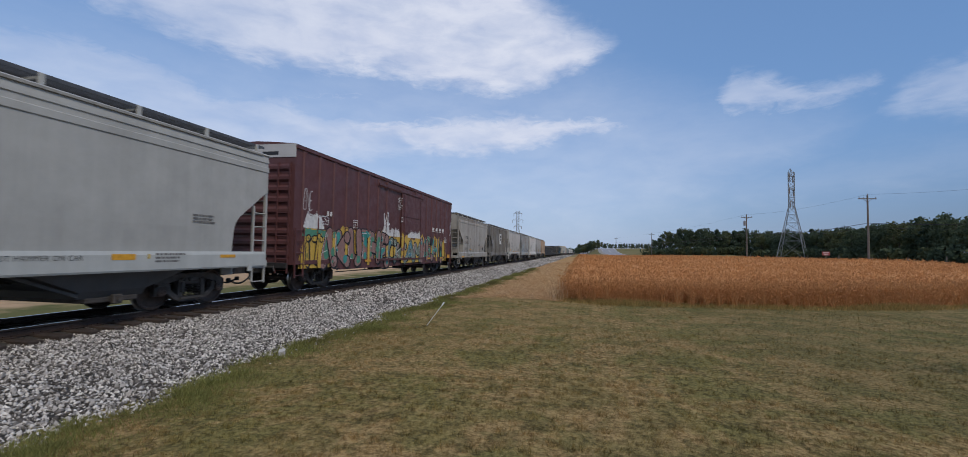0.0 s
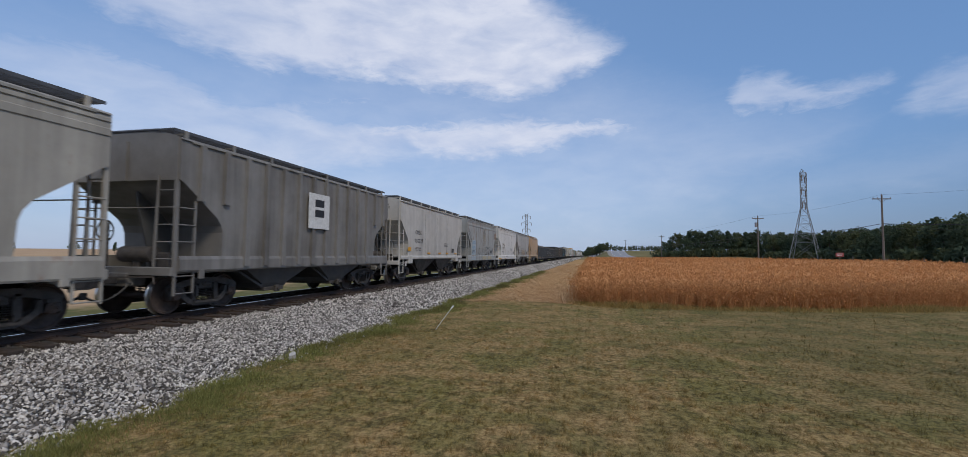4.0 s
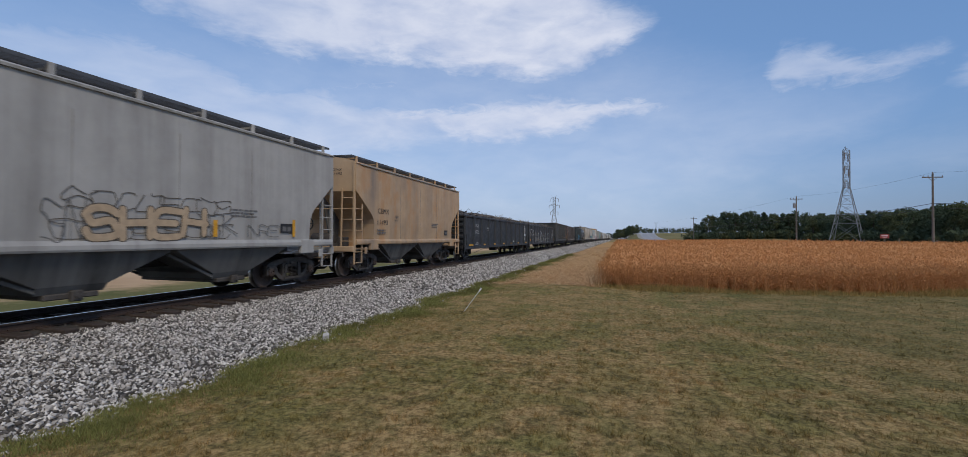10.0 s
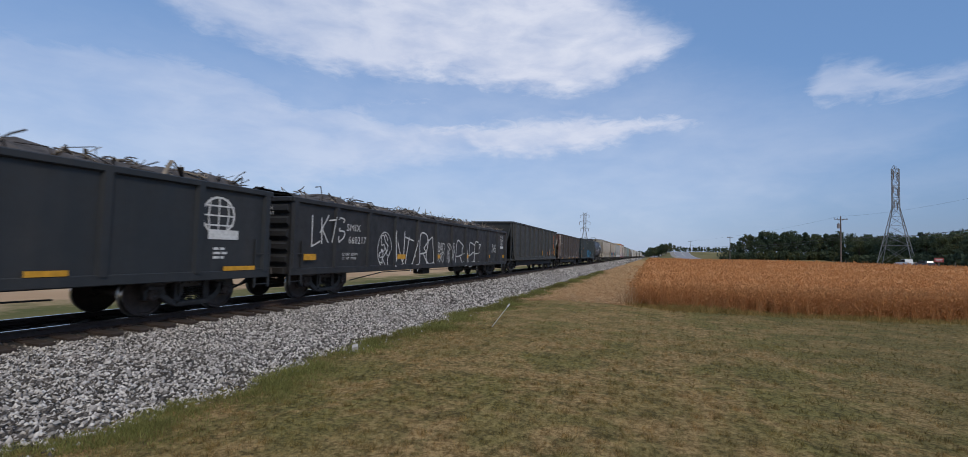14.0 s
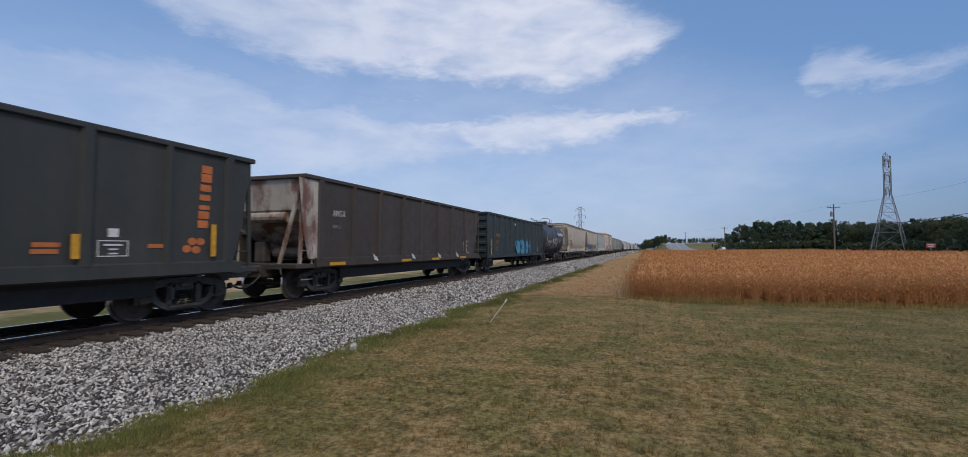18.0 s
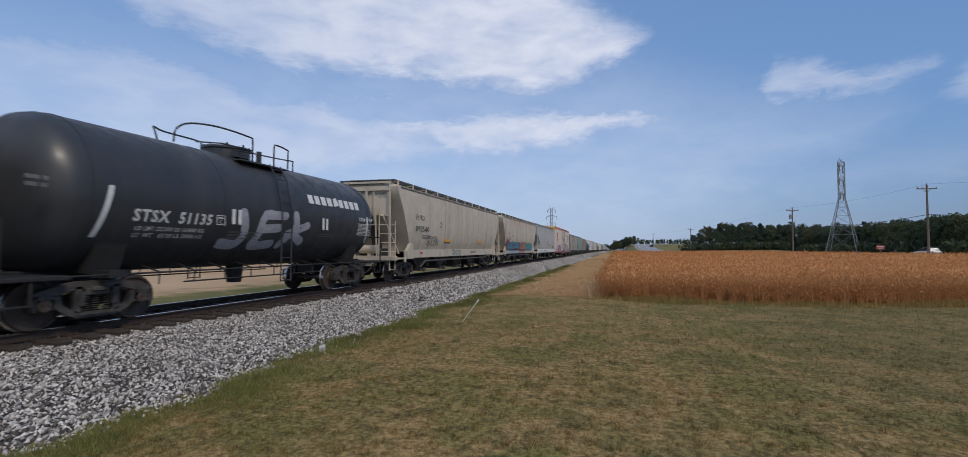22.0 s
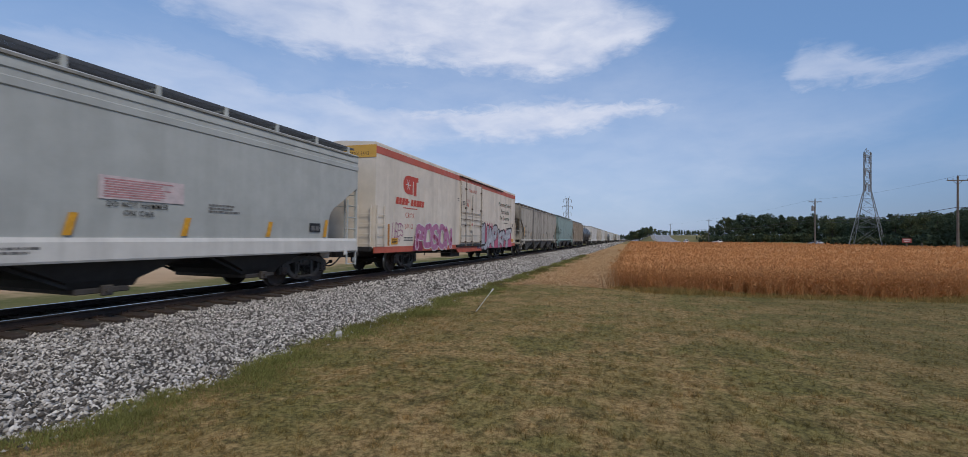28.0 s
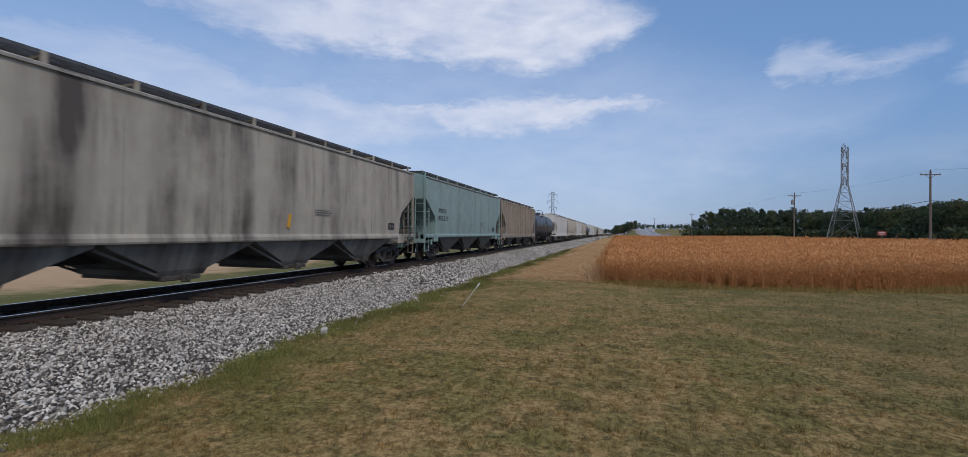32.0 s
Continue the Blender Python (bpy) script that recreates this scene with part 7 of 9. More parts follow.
r8 = random.Random(88)
for q in range(9):
    y, w, low = -L / 2 + 5.6 + 0.13 * q, r8.uniform(0.03, 0.10), r8.uniform(1.5, 2.6)
    part("paint_run", Shape().prism([(y, 3.72), (y + w, 3.72), (y + w * 0.8, low), (y + w * 0.3, low)], 1.586, 1.590), plain("pale_run", (0.50, 0.46, 0.40), 0.8) if q % 3 else plain("brown_run", (0.20, 0.16, 0.12), 0.8), car)
tag(car, "SKO", -L / 2 + 6.3, -L / 2 + 8.5, 1.5, 2.2, 1.60, SPRAY["black"], 0.022, 9)
for k, text in enumerate(("SS", "WS", "SM", "OS")):
    tag(car, text, -L / 2 + 0.35 + 0.2 * k, -L / 2 + 0.85 + 0.24 * k, 3.28 - 0.24 * k, 3.52 - 0.24 * k, 1.60, M_GREYINK, 0.03, 12 + k, 0.2)
for y in (1.3, 5.3, 7.5):
    patch(car, "reflector", -L / 2 + y, -L / 2 + y + 1.6, 1.06, 1.34, 1.622, plain("yellowed_patch", (0.46, 0.40, 0.27), 0.7) if y > 5 else plain("faded_blue_patch", (0.36, 0.42, 0.46), 0.7))
BROWN_SPRAY, BROWN_RIM = plain("brown_spray", (0.34, 0.24, 0.18), 0.7), plain("dark_brown_spray", (0.14, 0.09, 0.065), 0.7)
graffiti(car, "SAK", -L / 2 + 10.3, -L / 2 + 11.3, 2.95, 3.55, 1.594, [BROWN_SPRAY], BROWN_RIM, None, 0.17, 0.02, 91, "small brown sprayed letters", None, 0, 0.15)
tag(car, "MOS", -L / 2 + 9.35, -L / 2 + 9.95, 1.86, 2.08, 1.60, M_GREYINK, 0.02, 92)
hopper_marks(car, L, 1.592, 1.622)

# clean white hopper
L = 12.0
car = couple(covered_hopper("white two-bay covered hopper car", L, WHITE_GREY, LOWER_BLACK, "flow", 2, cut=1.58), 87.05)
stencils(car, L, 1.602, "CMEX", "150631", (2.05, 3.1, 2.53, 2.75), (1.99, 3.26, 2.07, 2.3), None, ("234200", "55600", 2.03, 2.95, 1.66, 1.86), (0.14, 3.95))
plate_mark(car, -L / 2 + 3.28, -L / 2 + 3.55, 2.28, 2.54, 1.597)
letters(car, "ARI CENTER FLOW", -L / 2 + 4.15, -L / 2 + 5.25, 1.22, 1.32, 1.625, None, 0.2)
patch(car, "reflector", -L / 2 + 0.15, -L / 2 + 1.55, 1.02, 1.12, 1.622, M_YELLOW)
patch(car, "reflector", -L / 2 + 3.65, -L / 2 + 4.25, 1.02, 1.12, 1.622, M_PALEYELLOW)
patch(car, "reflector", L / 2 - 1.7, L / 2 - 1.1, 1.02, 1.12, 1.622, M_YELLOW)
hopper_marks(car, L, 1.592, 1.622)

# cool grey hopper
L = 11.8
car = couple(covered_hopper("grey two-bay covered hopper car with faded graffiti", L, COOL_GREY, LOWER_MID, "thin", 2, cut=1.35), 100.08)
stencils(car, L, 1.602, "CEMX", "11072", (1.5, 2.47, 2.45, 2.66), (1.44, 2.43, 2, 2.2), None, (None, None, 1.47, 2.32, 1.62, 1.84), (0.14, 3.95))
SAND = plain("faded_sand_spray", (0.50, 0.37, 0.24), 0.7)
SAND_EDGE = plain("faded_brown_spray", (0.11, 0.09, 0.07), 0.7)
graffiti(car, "SHEH", -L / 2 + 4.0, -L / 2 + 6.6, 1.44, 2.12, 1.592, [SAND], SAND_EDGE, None, 0.20, 0.022, 7, "faded sand-coloured sprayed letters", None, 0)
patch(car, "reflector", -L / 2 + 1.24, -L / 2 + 1.38, 1.52, 2.3, 1.59, M_YELLOW)
tag(car, "SN", -L / 2 + 3.35, -L / 2 + 4.0, 1.46, 2.1, 1.598, M_GREYINK, 0.022, 3)
tag(car, "SOCOSCOS", -L / 2 + 3.6, -L / 2 + 7.3, 2.04, 2.36, 1.598, SAND_EDGE, 0.018, 4, 0.2)
tag(car, "COSSOC", -L / 2 + 3.5, -L / 2 + 7.4, 1.48, 1.8, 1.5915, SAND_EDGE, 0.018, 14, 0.2)
tag(car, "SK", -L / 2 + 6.6, -L / 2 + 7.5, 1.5, 2.0, 1.598, M_GREYINK, 0.022, 5)
tag(car, "NRE", -L / 2 + 7.9, -L / 2 + 9.0, 1.52, 1.80, 1.598, M_GREYINK, 0.02, 6)
patch(car, "reflector", L / 2 - 2.2, L / 2 - 2.08, 1.5, 2.0, 1.595, M_YELLOW)
patch(car, "reflector", L / 2 - 5.0, L / 2 - 4.88, 1.5, 1.9, 1.595, M_YELLOW)
hopper_marks(car, L, 1.592, 1.622)

# tan hopper
L = 11.84
car = couple(covered_hopper("rust-stained tan two-bay covered hopper car", L, TAN, LOWER_MID, "thin", 2, 4.24, 4.54), 113.0)
stencils(car, L, 1.602, "CEMX", "11493", (1.76, 2.68, 2.45, 2.66), (1.73, 2.58, 2, 2.2), None, (None, None, 1.7, 2.5, 1.62, 1.84), (0.14, 3.95))
plate_mark(car, -L / 2 + 3.24, -L / 2 + 3.53, 2.2, 2.43, 1.597, M_GREYINK)
hopper_marks(car, L, 1.592, 1.622)

# two scrap gondolas
L = 20.85
car = couple(gondola("long black gondola car heaped with scrap metal", L, DARK, 2.94, 12, 4, (SCRAP, SCRAP_PALE), inset=1.95), 125.85)
stencils(car, L, 1.527, "SMIX", "660502", (2.37, 3.11, 2.18, 2.4), (2.26, 3.2, 1.76, 1.98), M_WHITE, ("209000", "77000", 2.3, 3.13, 0.96, 1.14))
plate_mark(car, -L / 2 + 5.31, -L / 2 + 5.62, 1.97, 2.22, 1.525, M_WHITE)
for a, b in ((0.85, 1.75), (4.22, 4.73), (7.09, 7.6), (10.02, 10.56), (12.95, 13.45), (15.85, 16.45), (19.5, 20.4)):
    patch(car, "reflector", -L / 2 + a, -L / 2 + b, 0.94, 1.04, 1.575, M_YELLOW)
patch(car, "stencil_plate", -L / 2 + 14.15, -L / 2 + 14.55, 1.08, 1.2, 1.527, M_WHITE)
s = Shape()
for k in range(14):
    a = 2 * math.pi * k / 14
    b = 2 * math.pi * (k + 1) / 14
    stroke(s, [(L / 2 - 1.5 + 0.42 * math.cos(a), 2.2 + 0.42 * math.sin(a)), (L / 2 - 1.5 + 0.42 * math.cos(b), 2.2 + 0.42 * math.sin(b))], 0.05, 1.53, False)
for q in (-0.22, 0.0, 0.22):
    stroke(s, [(L / 2 - 1.5 + q, 1.8), (L / 2 - 1.5 + q * 1.2, 2.2), (L / 2 - 1.5 + q, 2.6)], 0.035, 1.53, False)
    stroke(s, [(L / 2 - 1.9, 2.2 + q), (L / 2 - 1.1, 2.2 + q)], 0.035, 1.53, False)
s.box((1.528, L / 2 - 1.75, 1.66), (1.534, L / 2 - 0.95, 1.88))
part("logo_shape", s, M_WHITE, car, "round white grid mark")
bars(car, L / 2 - 1.6, L / 2 - 1.2, 1.2, 1.5, 1.527, 3, M_WHITE)

L = 20.2
car = couple(gondola("black gondola car with white tags and scrap load", L, DARK_B, 2.92, 12, 9, (SCRAP, SCRAP_PALE)), 147.5)
stencils(car, L, 1.527, "SMIX", "660217", (2.50, 3.25, 2.09, 2.32), (2.6, 3.6, 1.68, 1.92), M_WHITE, ("209500", "76500", 2.3, 3.1, 1.16, 1.38), (-0.11, 2.55))
posts_at = [-L / 2 + 0.12 + (L - 0.24) * k / 11 for k in range(12)]
over_posts = lambda y: 1.603 if min(abs(y - q) for q in posts_at) < 0.09 else 1.526
for text, a, b, c, d, wdt, sd in (("LKTS", 0.85, 2.35, 1.72, 2.42, 0.045, 31), ("SS", 4.55, 5.05, 1.55, 2.0, 0.04, 32), ("SKY", 4.45, 5.2, 1.0, 1.45, 0.04, 33), ("NTARO", 5.5, 9.0, 0.92, 2.08, 0.06, 35), ("BAD", 9.4, 10.15, 1.45, 1.85, 0.035, 36),
                              ("KRO", 9.45, 10.1, 1.05, 1.4, 0.035, 37), ("SASR", 10.5, 11.4, 1.5, 1.9, 0.035, 38), ("RIPX", 10.5, 11.3, 1.0, 1.42, 0.035, 39), ("RASP", 11.6, 15.1, 0.85, 1.95, 0.06, 41), ("NS", 17.3, 18.0, 1.5, 1.95, 0.045, 43)):
    tag(car, text, -L / 2 + a, -L / 2 + b, c, d, over_posts, SPRAY["white"], wdt, sd, 0.19, wdt > 0.05)
s = Shape()
stroke(s, [(-L / 2 + 4.83 + 0.48 * math.cos(q * 0.33), 1.5 + 0.66 * math.sin(q * 0.33)) for q in range(17)], 0.035, over_posts)
part("graffiti", s, SPRAY["white"], car)
for a, b in ((0.45, 0.95), (5.7, 6.4), (9.3, 9.7), (12.9, 13.3), (16.5, 16.9), (19.4, 19.9)):
    patch(car, "reflector", -L / 2 + a, -L / 2 + b, 1.16, 1.34, 1.53 if a > 1 else 1.605, M_YELLOW)
s = Shape()
for k in range(5):
    stroke(s, [(L / 2 - 1.25 + 0.1 * k, 1.95), (L / 2 - 1.3 + 0.12 * k, 2.6)], 0.03, 1.53, False)
s.box((1.528, L / 2 - 1.3, 1.75), (1.534, L / 2 - 0.7, 1.9))
part("logo_shape", s, M_WHITE, car)

# two open hoppers
L = 17.16
car = couple(slanted_hopper("sooty dark grey open hopper car", L, SOOT, M_UNDER, 3.72, 11), 168.8)
for y in (9.9, 12.8, 15.5):
    patch(car, "reflector", -L / 2 + y, -L / 2 + y + 0.13, 1.33, 2.05 if y > 14 else 1.76, 1.605, M_YELLOW)
s = Shape()
for cy, cz in ((14.98, 1.50), (15.2, 1.48), (15.1, 1.66), (15.3, 1.66)):
    s.add([(1.531, -L / 2 + cy + 0.11 * math.cos(q * 0.785), cz + 0.085 * math.sin(q * 0.785)) for q in range(8)], [tuple(range(8))])
for k, hgt in enumerate((0.17, 0.17, 0.10, 0.13, 0.15, 0.19, 0.17)):
    y, z = -L / 2 + 15.22 + 0.012 * k, 1.96 + 0.205 * k
    s.box((1.528, y, z), (1.534, y + 0.26, z + hgt))
for a, b, z in ((12.28, 12.66, 1.42), (12.3, 12.68, 1.53), (14.15, 14.6, 1.52)):
    s.box((1.528, -L / 2 + a, z), (1.531, -L / 2 + b, z + 0.08))
part("logo_shape", s, plain("faded_orange", (0.58, 0.17, 0.05), 0.7), car, "faded orange upright mark")
part("stencil_plate", Shape().box((1.526, -L / 2 + 13.42, 1.72), (1.53, -L / 2 + 13.6, 1.88)), M_WHITE, car)
plate_mark(car, -L / 2 + 13.25, -L / 2 + 13.78, 1.36, 1.66, 1.527, M_WHITE, "=")

L = 15.85
car = couple(slanted_hopper("brown grimy open hopper car with peeling end", L, BROWN, M_UNDER, 3.66, 9, PEELING, 1.45), 186.95)
part("side_panel", Shape().prism([(-L / 2 + 0.21, 3.55), (-L / 2 + 1.15, 3.55), (-L / 2 + 1.1, 1.2), (-L / 2 + 0.65, 1.2), (-L / 2 + 0.43, 1.98)], 1.52, 1.528), PEELING, car, "peeling pale corner panel")
letters(car, "AMGX", -L / 2 + 1.75, -L / 2 + 2.4, 2.52, 2.72, 1.527, M_WHITE)
bars(car, -L / 2 + 1.75, -L / 2 + 2.25, 2.1, 2.3, 1.527, 1, M_GREYINK)
for a in (3.95, 6.85, 9.45, 11.65):
    s = Shape().prism([(-L / 2 + a, 1.32), (-L / 2 + a + 0.3, 1.16), (-L / 2 + a + 0.34, 1.05), (-L / 2 + a + 0.1, 1.1)], 1.592, 1.61)
    part("tie_down", s, M_WHITE, car)
for a in (1.55, 6.05, 8.85, 12.25):
    patch(car, "reflector", -L / 2 + a, -L / 2 + a + 0.8, 0.98, 1.08, 1.592, M_YELLOW)
tag(car, "NE", L / 2 - 3.0, L / 2 - 2.2, 1.3, 1.9, 1.527, SPRAY["white"], 0.03, 14)

# dark teal high gondola
L = 16.1
car = couple(gondola("dark teal high-sided gondola car with blue graffiti", L, TEAL, 3.78, 13, 5, None, True, True, 1.65), 203.8)
posts_at2 = [-L / 2 + 0.12 + (L - 0.24) * k / 12 for k in range(13)]
over_posts2 = lambda y: 1.603 if min(abs(y - q) for q in posts_at2) < 0.09 else 1.526
stencils(car, L, 1.527, "AMGX", "4503", (1.71, 2.68, 2.27, 2.49), (1.67, 2.43, 1.82, 2.04), M_ORANGEINK, None, (-0.105, 3.35))
plate_mark(car, -L / 2 + 2.75, -L / 2 + 2.97, 1.98, 2.22, 1.525, M_WHITE)
bars(car, -L / 2 + 1.7, -L / 2 + 2.55, 1.35, 1.65, 1.527, 2, M_GREYINK)
for a, b, c, d in ((0.75, 0.93, 1.1, 1.55), (0.78, 0.93, 1.62, 2.08), (4.05, 4.22, 1.08, 1.55)):
    patch(car, "reflector", -L / 2 + a, -L / 2 + b, c, d, 1.53, M_YELLOW)
patch(car, "stencil_plate", -L / 2 + 6.34, -L / 2 + 7.0, 3.26, 3.35, 1.53, M_WHITE)
patch(car, "stencil_plate", -L / 2 + 6.5, -L / 2 + 6.85, 3.16, 3.25, 1.53, M_WHITE)
spray_ground(car, -L / 2 + 6.45, -L / 2 + 11.3, 1.04, 2.08, over_posts2, SPRAY["deep_blue"], 9, 0.1)
graffiti(car, "REKM", -L / 2 + 6.55, -L / 2 + 11.2, 1.06, 2.08, over_posts2, [SPRAY["blue"], SPRAY["sky"]], SPRAY["deep_blue"], SPRAY["sky"], 0.34, 0.06, 71, "bright blue sprayed letters", None, 0)
patch(car, "reflector", -L / 2 + 12.12, -L / 2 + 12.25, 1.09, 1.53, 1.53, M_YELLOW)
plate_mark(car, -L / 2 + 13.9, -L / 2 + 14.25, 1.24, 1.62, 1.527, M_WHITE, "=")
tag(car, "SK", -L / 2 + 11.25, -L / 2 + 11.8, 1.3, 1.9, over_posts2, M_GREYINK, 0.025, 72)
tag(car, "SEN", -L / 2 + 2.0, -L / 2 + 2.6, 1.62, 1.80, 1.53, M_GREYINK, 0.02, 73)
tag(car, "CRE", -L / 2 + 2.7, -L / 2 + 3.15, 1.60, 1.84, 1.53, M_GREYINK, 0.02, 74)

# black tank car
L = 12.6
car = couple(tank_car("black tank car with white lettering and railed platform", L, TANK), 220.6)
shell = lambda z, off=0.006: math.sqrt(max(0.2, 1.57 ** 2 - (z - 2.55) ** 2)) + off


def on_shell(obs, off=0.006):
    """Bends flat lettering round the tank."""
    for ob in obs:
        for p in ob.data.vertices:
            y, z = (ob.matrix_basis @ p.co).yz
            p.co = ob.matrix_basis.inverted() @ Vector((shell(z, off), y, z))


on_shell(letters(car, "STSX  51135", -L / 2 + 2.1, -L / 2 + 4, 2.04, 2.30, 1.468, M_WHITE, bold=0.03))
on_shell(letters(car, "LD LMT 222300 LB 100800 KG", -L / 2 + 2.2, -L / 2 + 3.85, 1.86, 1.95, 1.4, M_WHITE, bold=0.012))
on_shell(letters(car, "LT  WT   63700 LB 28900 KG", -L / 2 + 2.2, -L / 2 + 3.85, 1.72, 1.81, 1.4, M_WHITE, bold=0.012))
plate_mark(car, -L / 2 + 4.1, -L / 2 + 4.36, 2.06, 2.30, shell(2.30), M_WHITE)
for a, b, z0, z1, rows in ((4.6, 5.9, 1.72, 1.95, 3), (8.35, 9.3, 1.86, 2.0, 2), (6.6, 8.0, 1.36, 1.5, 2), (0.25, 0.6, 2.5, 2.75, 2)):
    on_shell([bars(car, -L / 2 + a, -L / 2 + b, z0, z1, 1.4, rows, M_GREYINK, 4)])
s = Shape()
for k in range(9):
    if k != 4:
        s.box((0.0, k * 0.34, 0.0), (0.004, k * 0.34 + 0.25, 0.30))
    else:
        s.add([(0.002, 1.36, 0.0), (0.002, 1.66, 0.08), (0.002, 1.6, 0.36), (0.002, 1.38, 0.28)], [(0, 1, 2, 3)])
s.moved(Matrix.Translation((1.447, -L / 2 + 7.65, 2.92)) @ Matrix.Rotation(-0.36, 4, "Y"))
s.v = [(shell(z) + 0.004, y, z) for x, y, z in s.v]
part("logo_shape", s, M_WHITE, car, "row of white letter-sized bars")
on_shell(letters(car, "CORN SYRUP", -L / 2 + 10.55, -L / 2 + 11.55, 2.52, 2.66, 1.468, M_WHITE, bold=0.025))
on_shell([bars(car, -L / 2 + 10.55, -L / 2 + 11.5, 1.98, 2.44, 1.485, 9, M_WHITE, 3)])
for a in (4.55, 8.3):
    for q in (0.0, 0.2):
        patch(car, "stripe", -L / 2 + a + q, -L / 2 + a + q + 0.11, 2.1, 2.48, shell(2.48), M_WHITE)
s = Shape()
for pts in ([(4.45, 1.62), (4.95, 1.60), (5.1, 1.9), (4.95, 2.42)], [(5.95, 2.46), (5.68, 2.30), (5.62, 1.85), (5.55, 1.58), (6.25, 1.62)], [(5.7, 2.02), (6.35, 2.08)], [(5.75, 2.42), (6.55, 2.44)], [(7.0, 2.5), (7.05, 2.1), (6.6, 1.6)], [(6.75, 1.92), (7.6, 2.2)], [(6.95, 1.95), (7.5, 1.7)]):
    stroke(s, [(-L / 2 + a, b) for a, b in curved(pts)], 0.25, 1.0)
s.v = [(shell(z) + (x - 1.0), y, z) for x, y, z in s.v]
part("graffiti", s, SPRAY["silver"], car, "smeared white sprayed letters")
for a, way in ((1.4, 1), (11.25, -1)):
    s = Shape()
    rows = [(1.70 + 0.1 * k, -L / 2 + a + 0.018 * k * way) for k in range(11)]
    for (z0, a0), (z1, a1) in zip(rows, rows[1:]):
        s.add([(shell(z0), a0, z0), (shell(z0), a0 + 0.11, z0), (shell(z1), a1 + 0.11, z1), (shell(z1), a1, z1)], [(0, 1, 2, 3)])
    part("stripe", s, M_WHITE, car)

# long round-sided hoppers
L = 18.74
car = couple(covered_hopper("long cream round-sided covered hopper car", L, CREAM, LOWER_BLACK, "curve", 5, 4.28, 4.58, 1.8, posts=12), 234.28)
stencils(car, L, 1.592, "FURX", "893540", (2.07, 3.17, 2.88, 3.14), (2.04, 3.67, 2.32, 2.6), None, None, (0.24, 3.9))
bars(car, -L / 2 + 2.92, -L / 2 + 4.22, 1.98, 2.2, 1.53, 2, M_GREYINK)
plate_mark(car, -L / 2 + 5.22, -L / 2 + 5.52, 2.65, 2.95, 1.592, M_GREYINK)
tag(car, "SCORN", -L / 2 + 3.52, -L / 2 + 5.12, 1.72, 2.1, 1.53, SPRAY["black"], 0.03, 15)
for a in (6.12, 12.72):
    patch(car, "warning_label", -L / 2 + a, -L / 2 + a + 1.0, 1.86, 2.02, 1.512, M_YELLOW)
tag(car, "TRACNZ", -L / 2 + 7.42, -L / 2 + 9.12, 1.10, 1.40, 1.476, plain("dark_green_spray", (0.035, 0.15, 0.11), 0.7), 0.035, 16, 0.06)
patch(car, "reflector", -L / 2 + 2.82, -L / 2 + 3.12, 1.22, 1.32, 1.473, M_RED)
bars(car, -L / 2 + 11.22, -L / 2 + 12.62, 1.2, 1.34, 1.473, 2, M_GREYINK)

L = 17.3
car = couple(covered_hopper("long cream round-sided hopper car with bright graffiti", L, CREAM_RUST, LOWER_BLACK, "curve", 4, 4.26, 4.56, 1.85, posts=12), 254.1)
stencils(car, L, 1.592, "TILX", "56142", (2.32, 2.98, 2.79, 3.02), (2.27, 3.2, 2.32, 2.55), None, None, (0.24, 3.9))
plate_mark(car, -L / 2 + 4.1, -L / 2 + 4.35, 2.55, 2.8, 1.592)
for y, z in ((1.62, 2.2), (4.1, 1.7), (7.8, 1.6), (12.1, 1.6)):
    patch(car, "reflector", -L / 2 + y, -L / 2 + y + 0.16, z, z + 0.42, 1.592 if z > 2 else 1.56, M_YELLOW)
round_side = lambda y: 1.575
spray_ground(car, -L / 2 + 1.35, -L / 2 + 3.3, 1.42, 2.26, round_side, SPRAY["plum"], 5, 0.15, 0.8)
spray_ground(car, -L / 2 + 2.9, -L / 2 + 8.0, 1.42, 2.02, round_side, SPRAY["plum"], 6, 0.34)
spray_ground(car, -L / 2 + 7.5, -L / 2 + 10.9, 1.42, 2.0, round_side, SPRAY["magenta"], 7, 0.40)
spray_ground(car, -L / 2 + 10.7, -L / 2 + 14.3, 1.42, 1.98, round_side, SPRAY["teal"], 8, 0.22)
graffiti(car, "SG", -L / 2 + 1.6, -L / 2 + 2.6, 1.5, 2.0, round_side, [SPRAY["teal"], SPRAY["plum"]], SPRAY["plum"], None, 0.26, 0.03, 5, "", None, 8, 0.2)
graffiti(car, "SCREN", -L / 2 + 2.7, -L / 2 + 7.6, 1.44, 2.06, round_side, [SPRAY["teal"], SPRAY["deep_blue"], SPRAY["jade"]], SPRAY["black"], SPRAY["jade"], 0.30, 0.02, 13, "teal and blue sprayed letters", None, 7, 0.2)
graffiti(car, "JES", -L / 2 + 7.8, -L / 2 + 10.7, 1.44, 2.05, round_side, [SPRAY["olive"], SPRAY["yellow"], SPRAY["magenta"], SPRAY["blue"]], SPRAY["magenta"], None, 0.28, 0.025, 17, "olive and yellow sprayed letters", None, 7, 0.2)
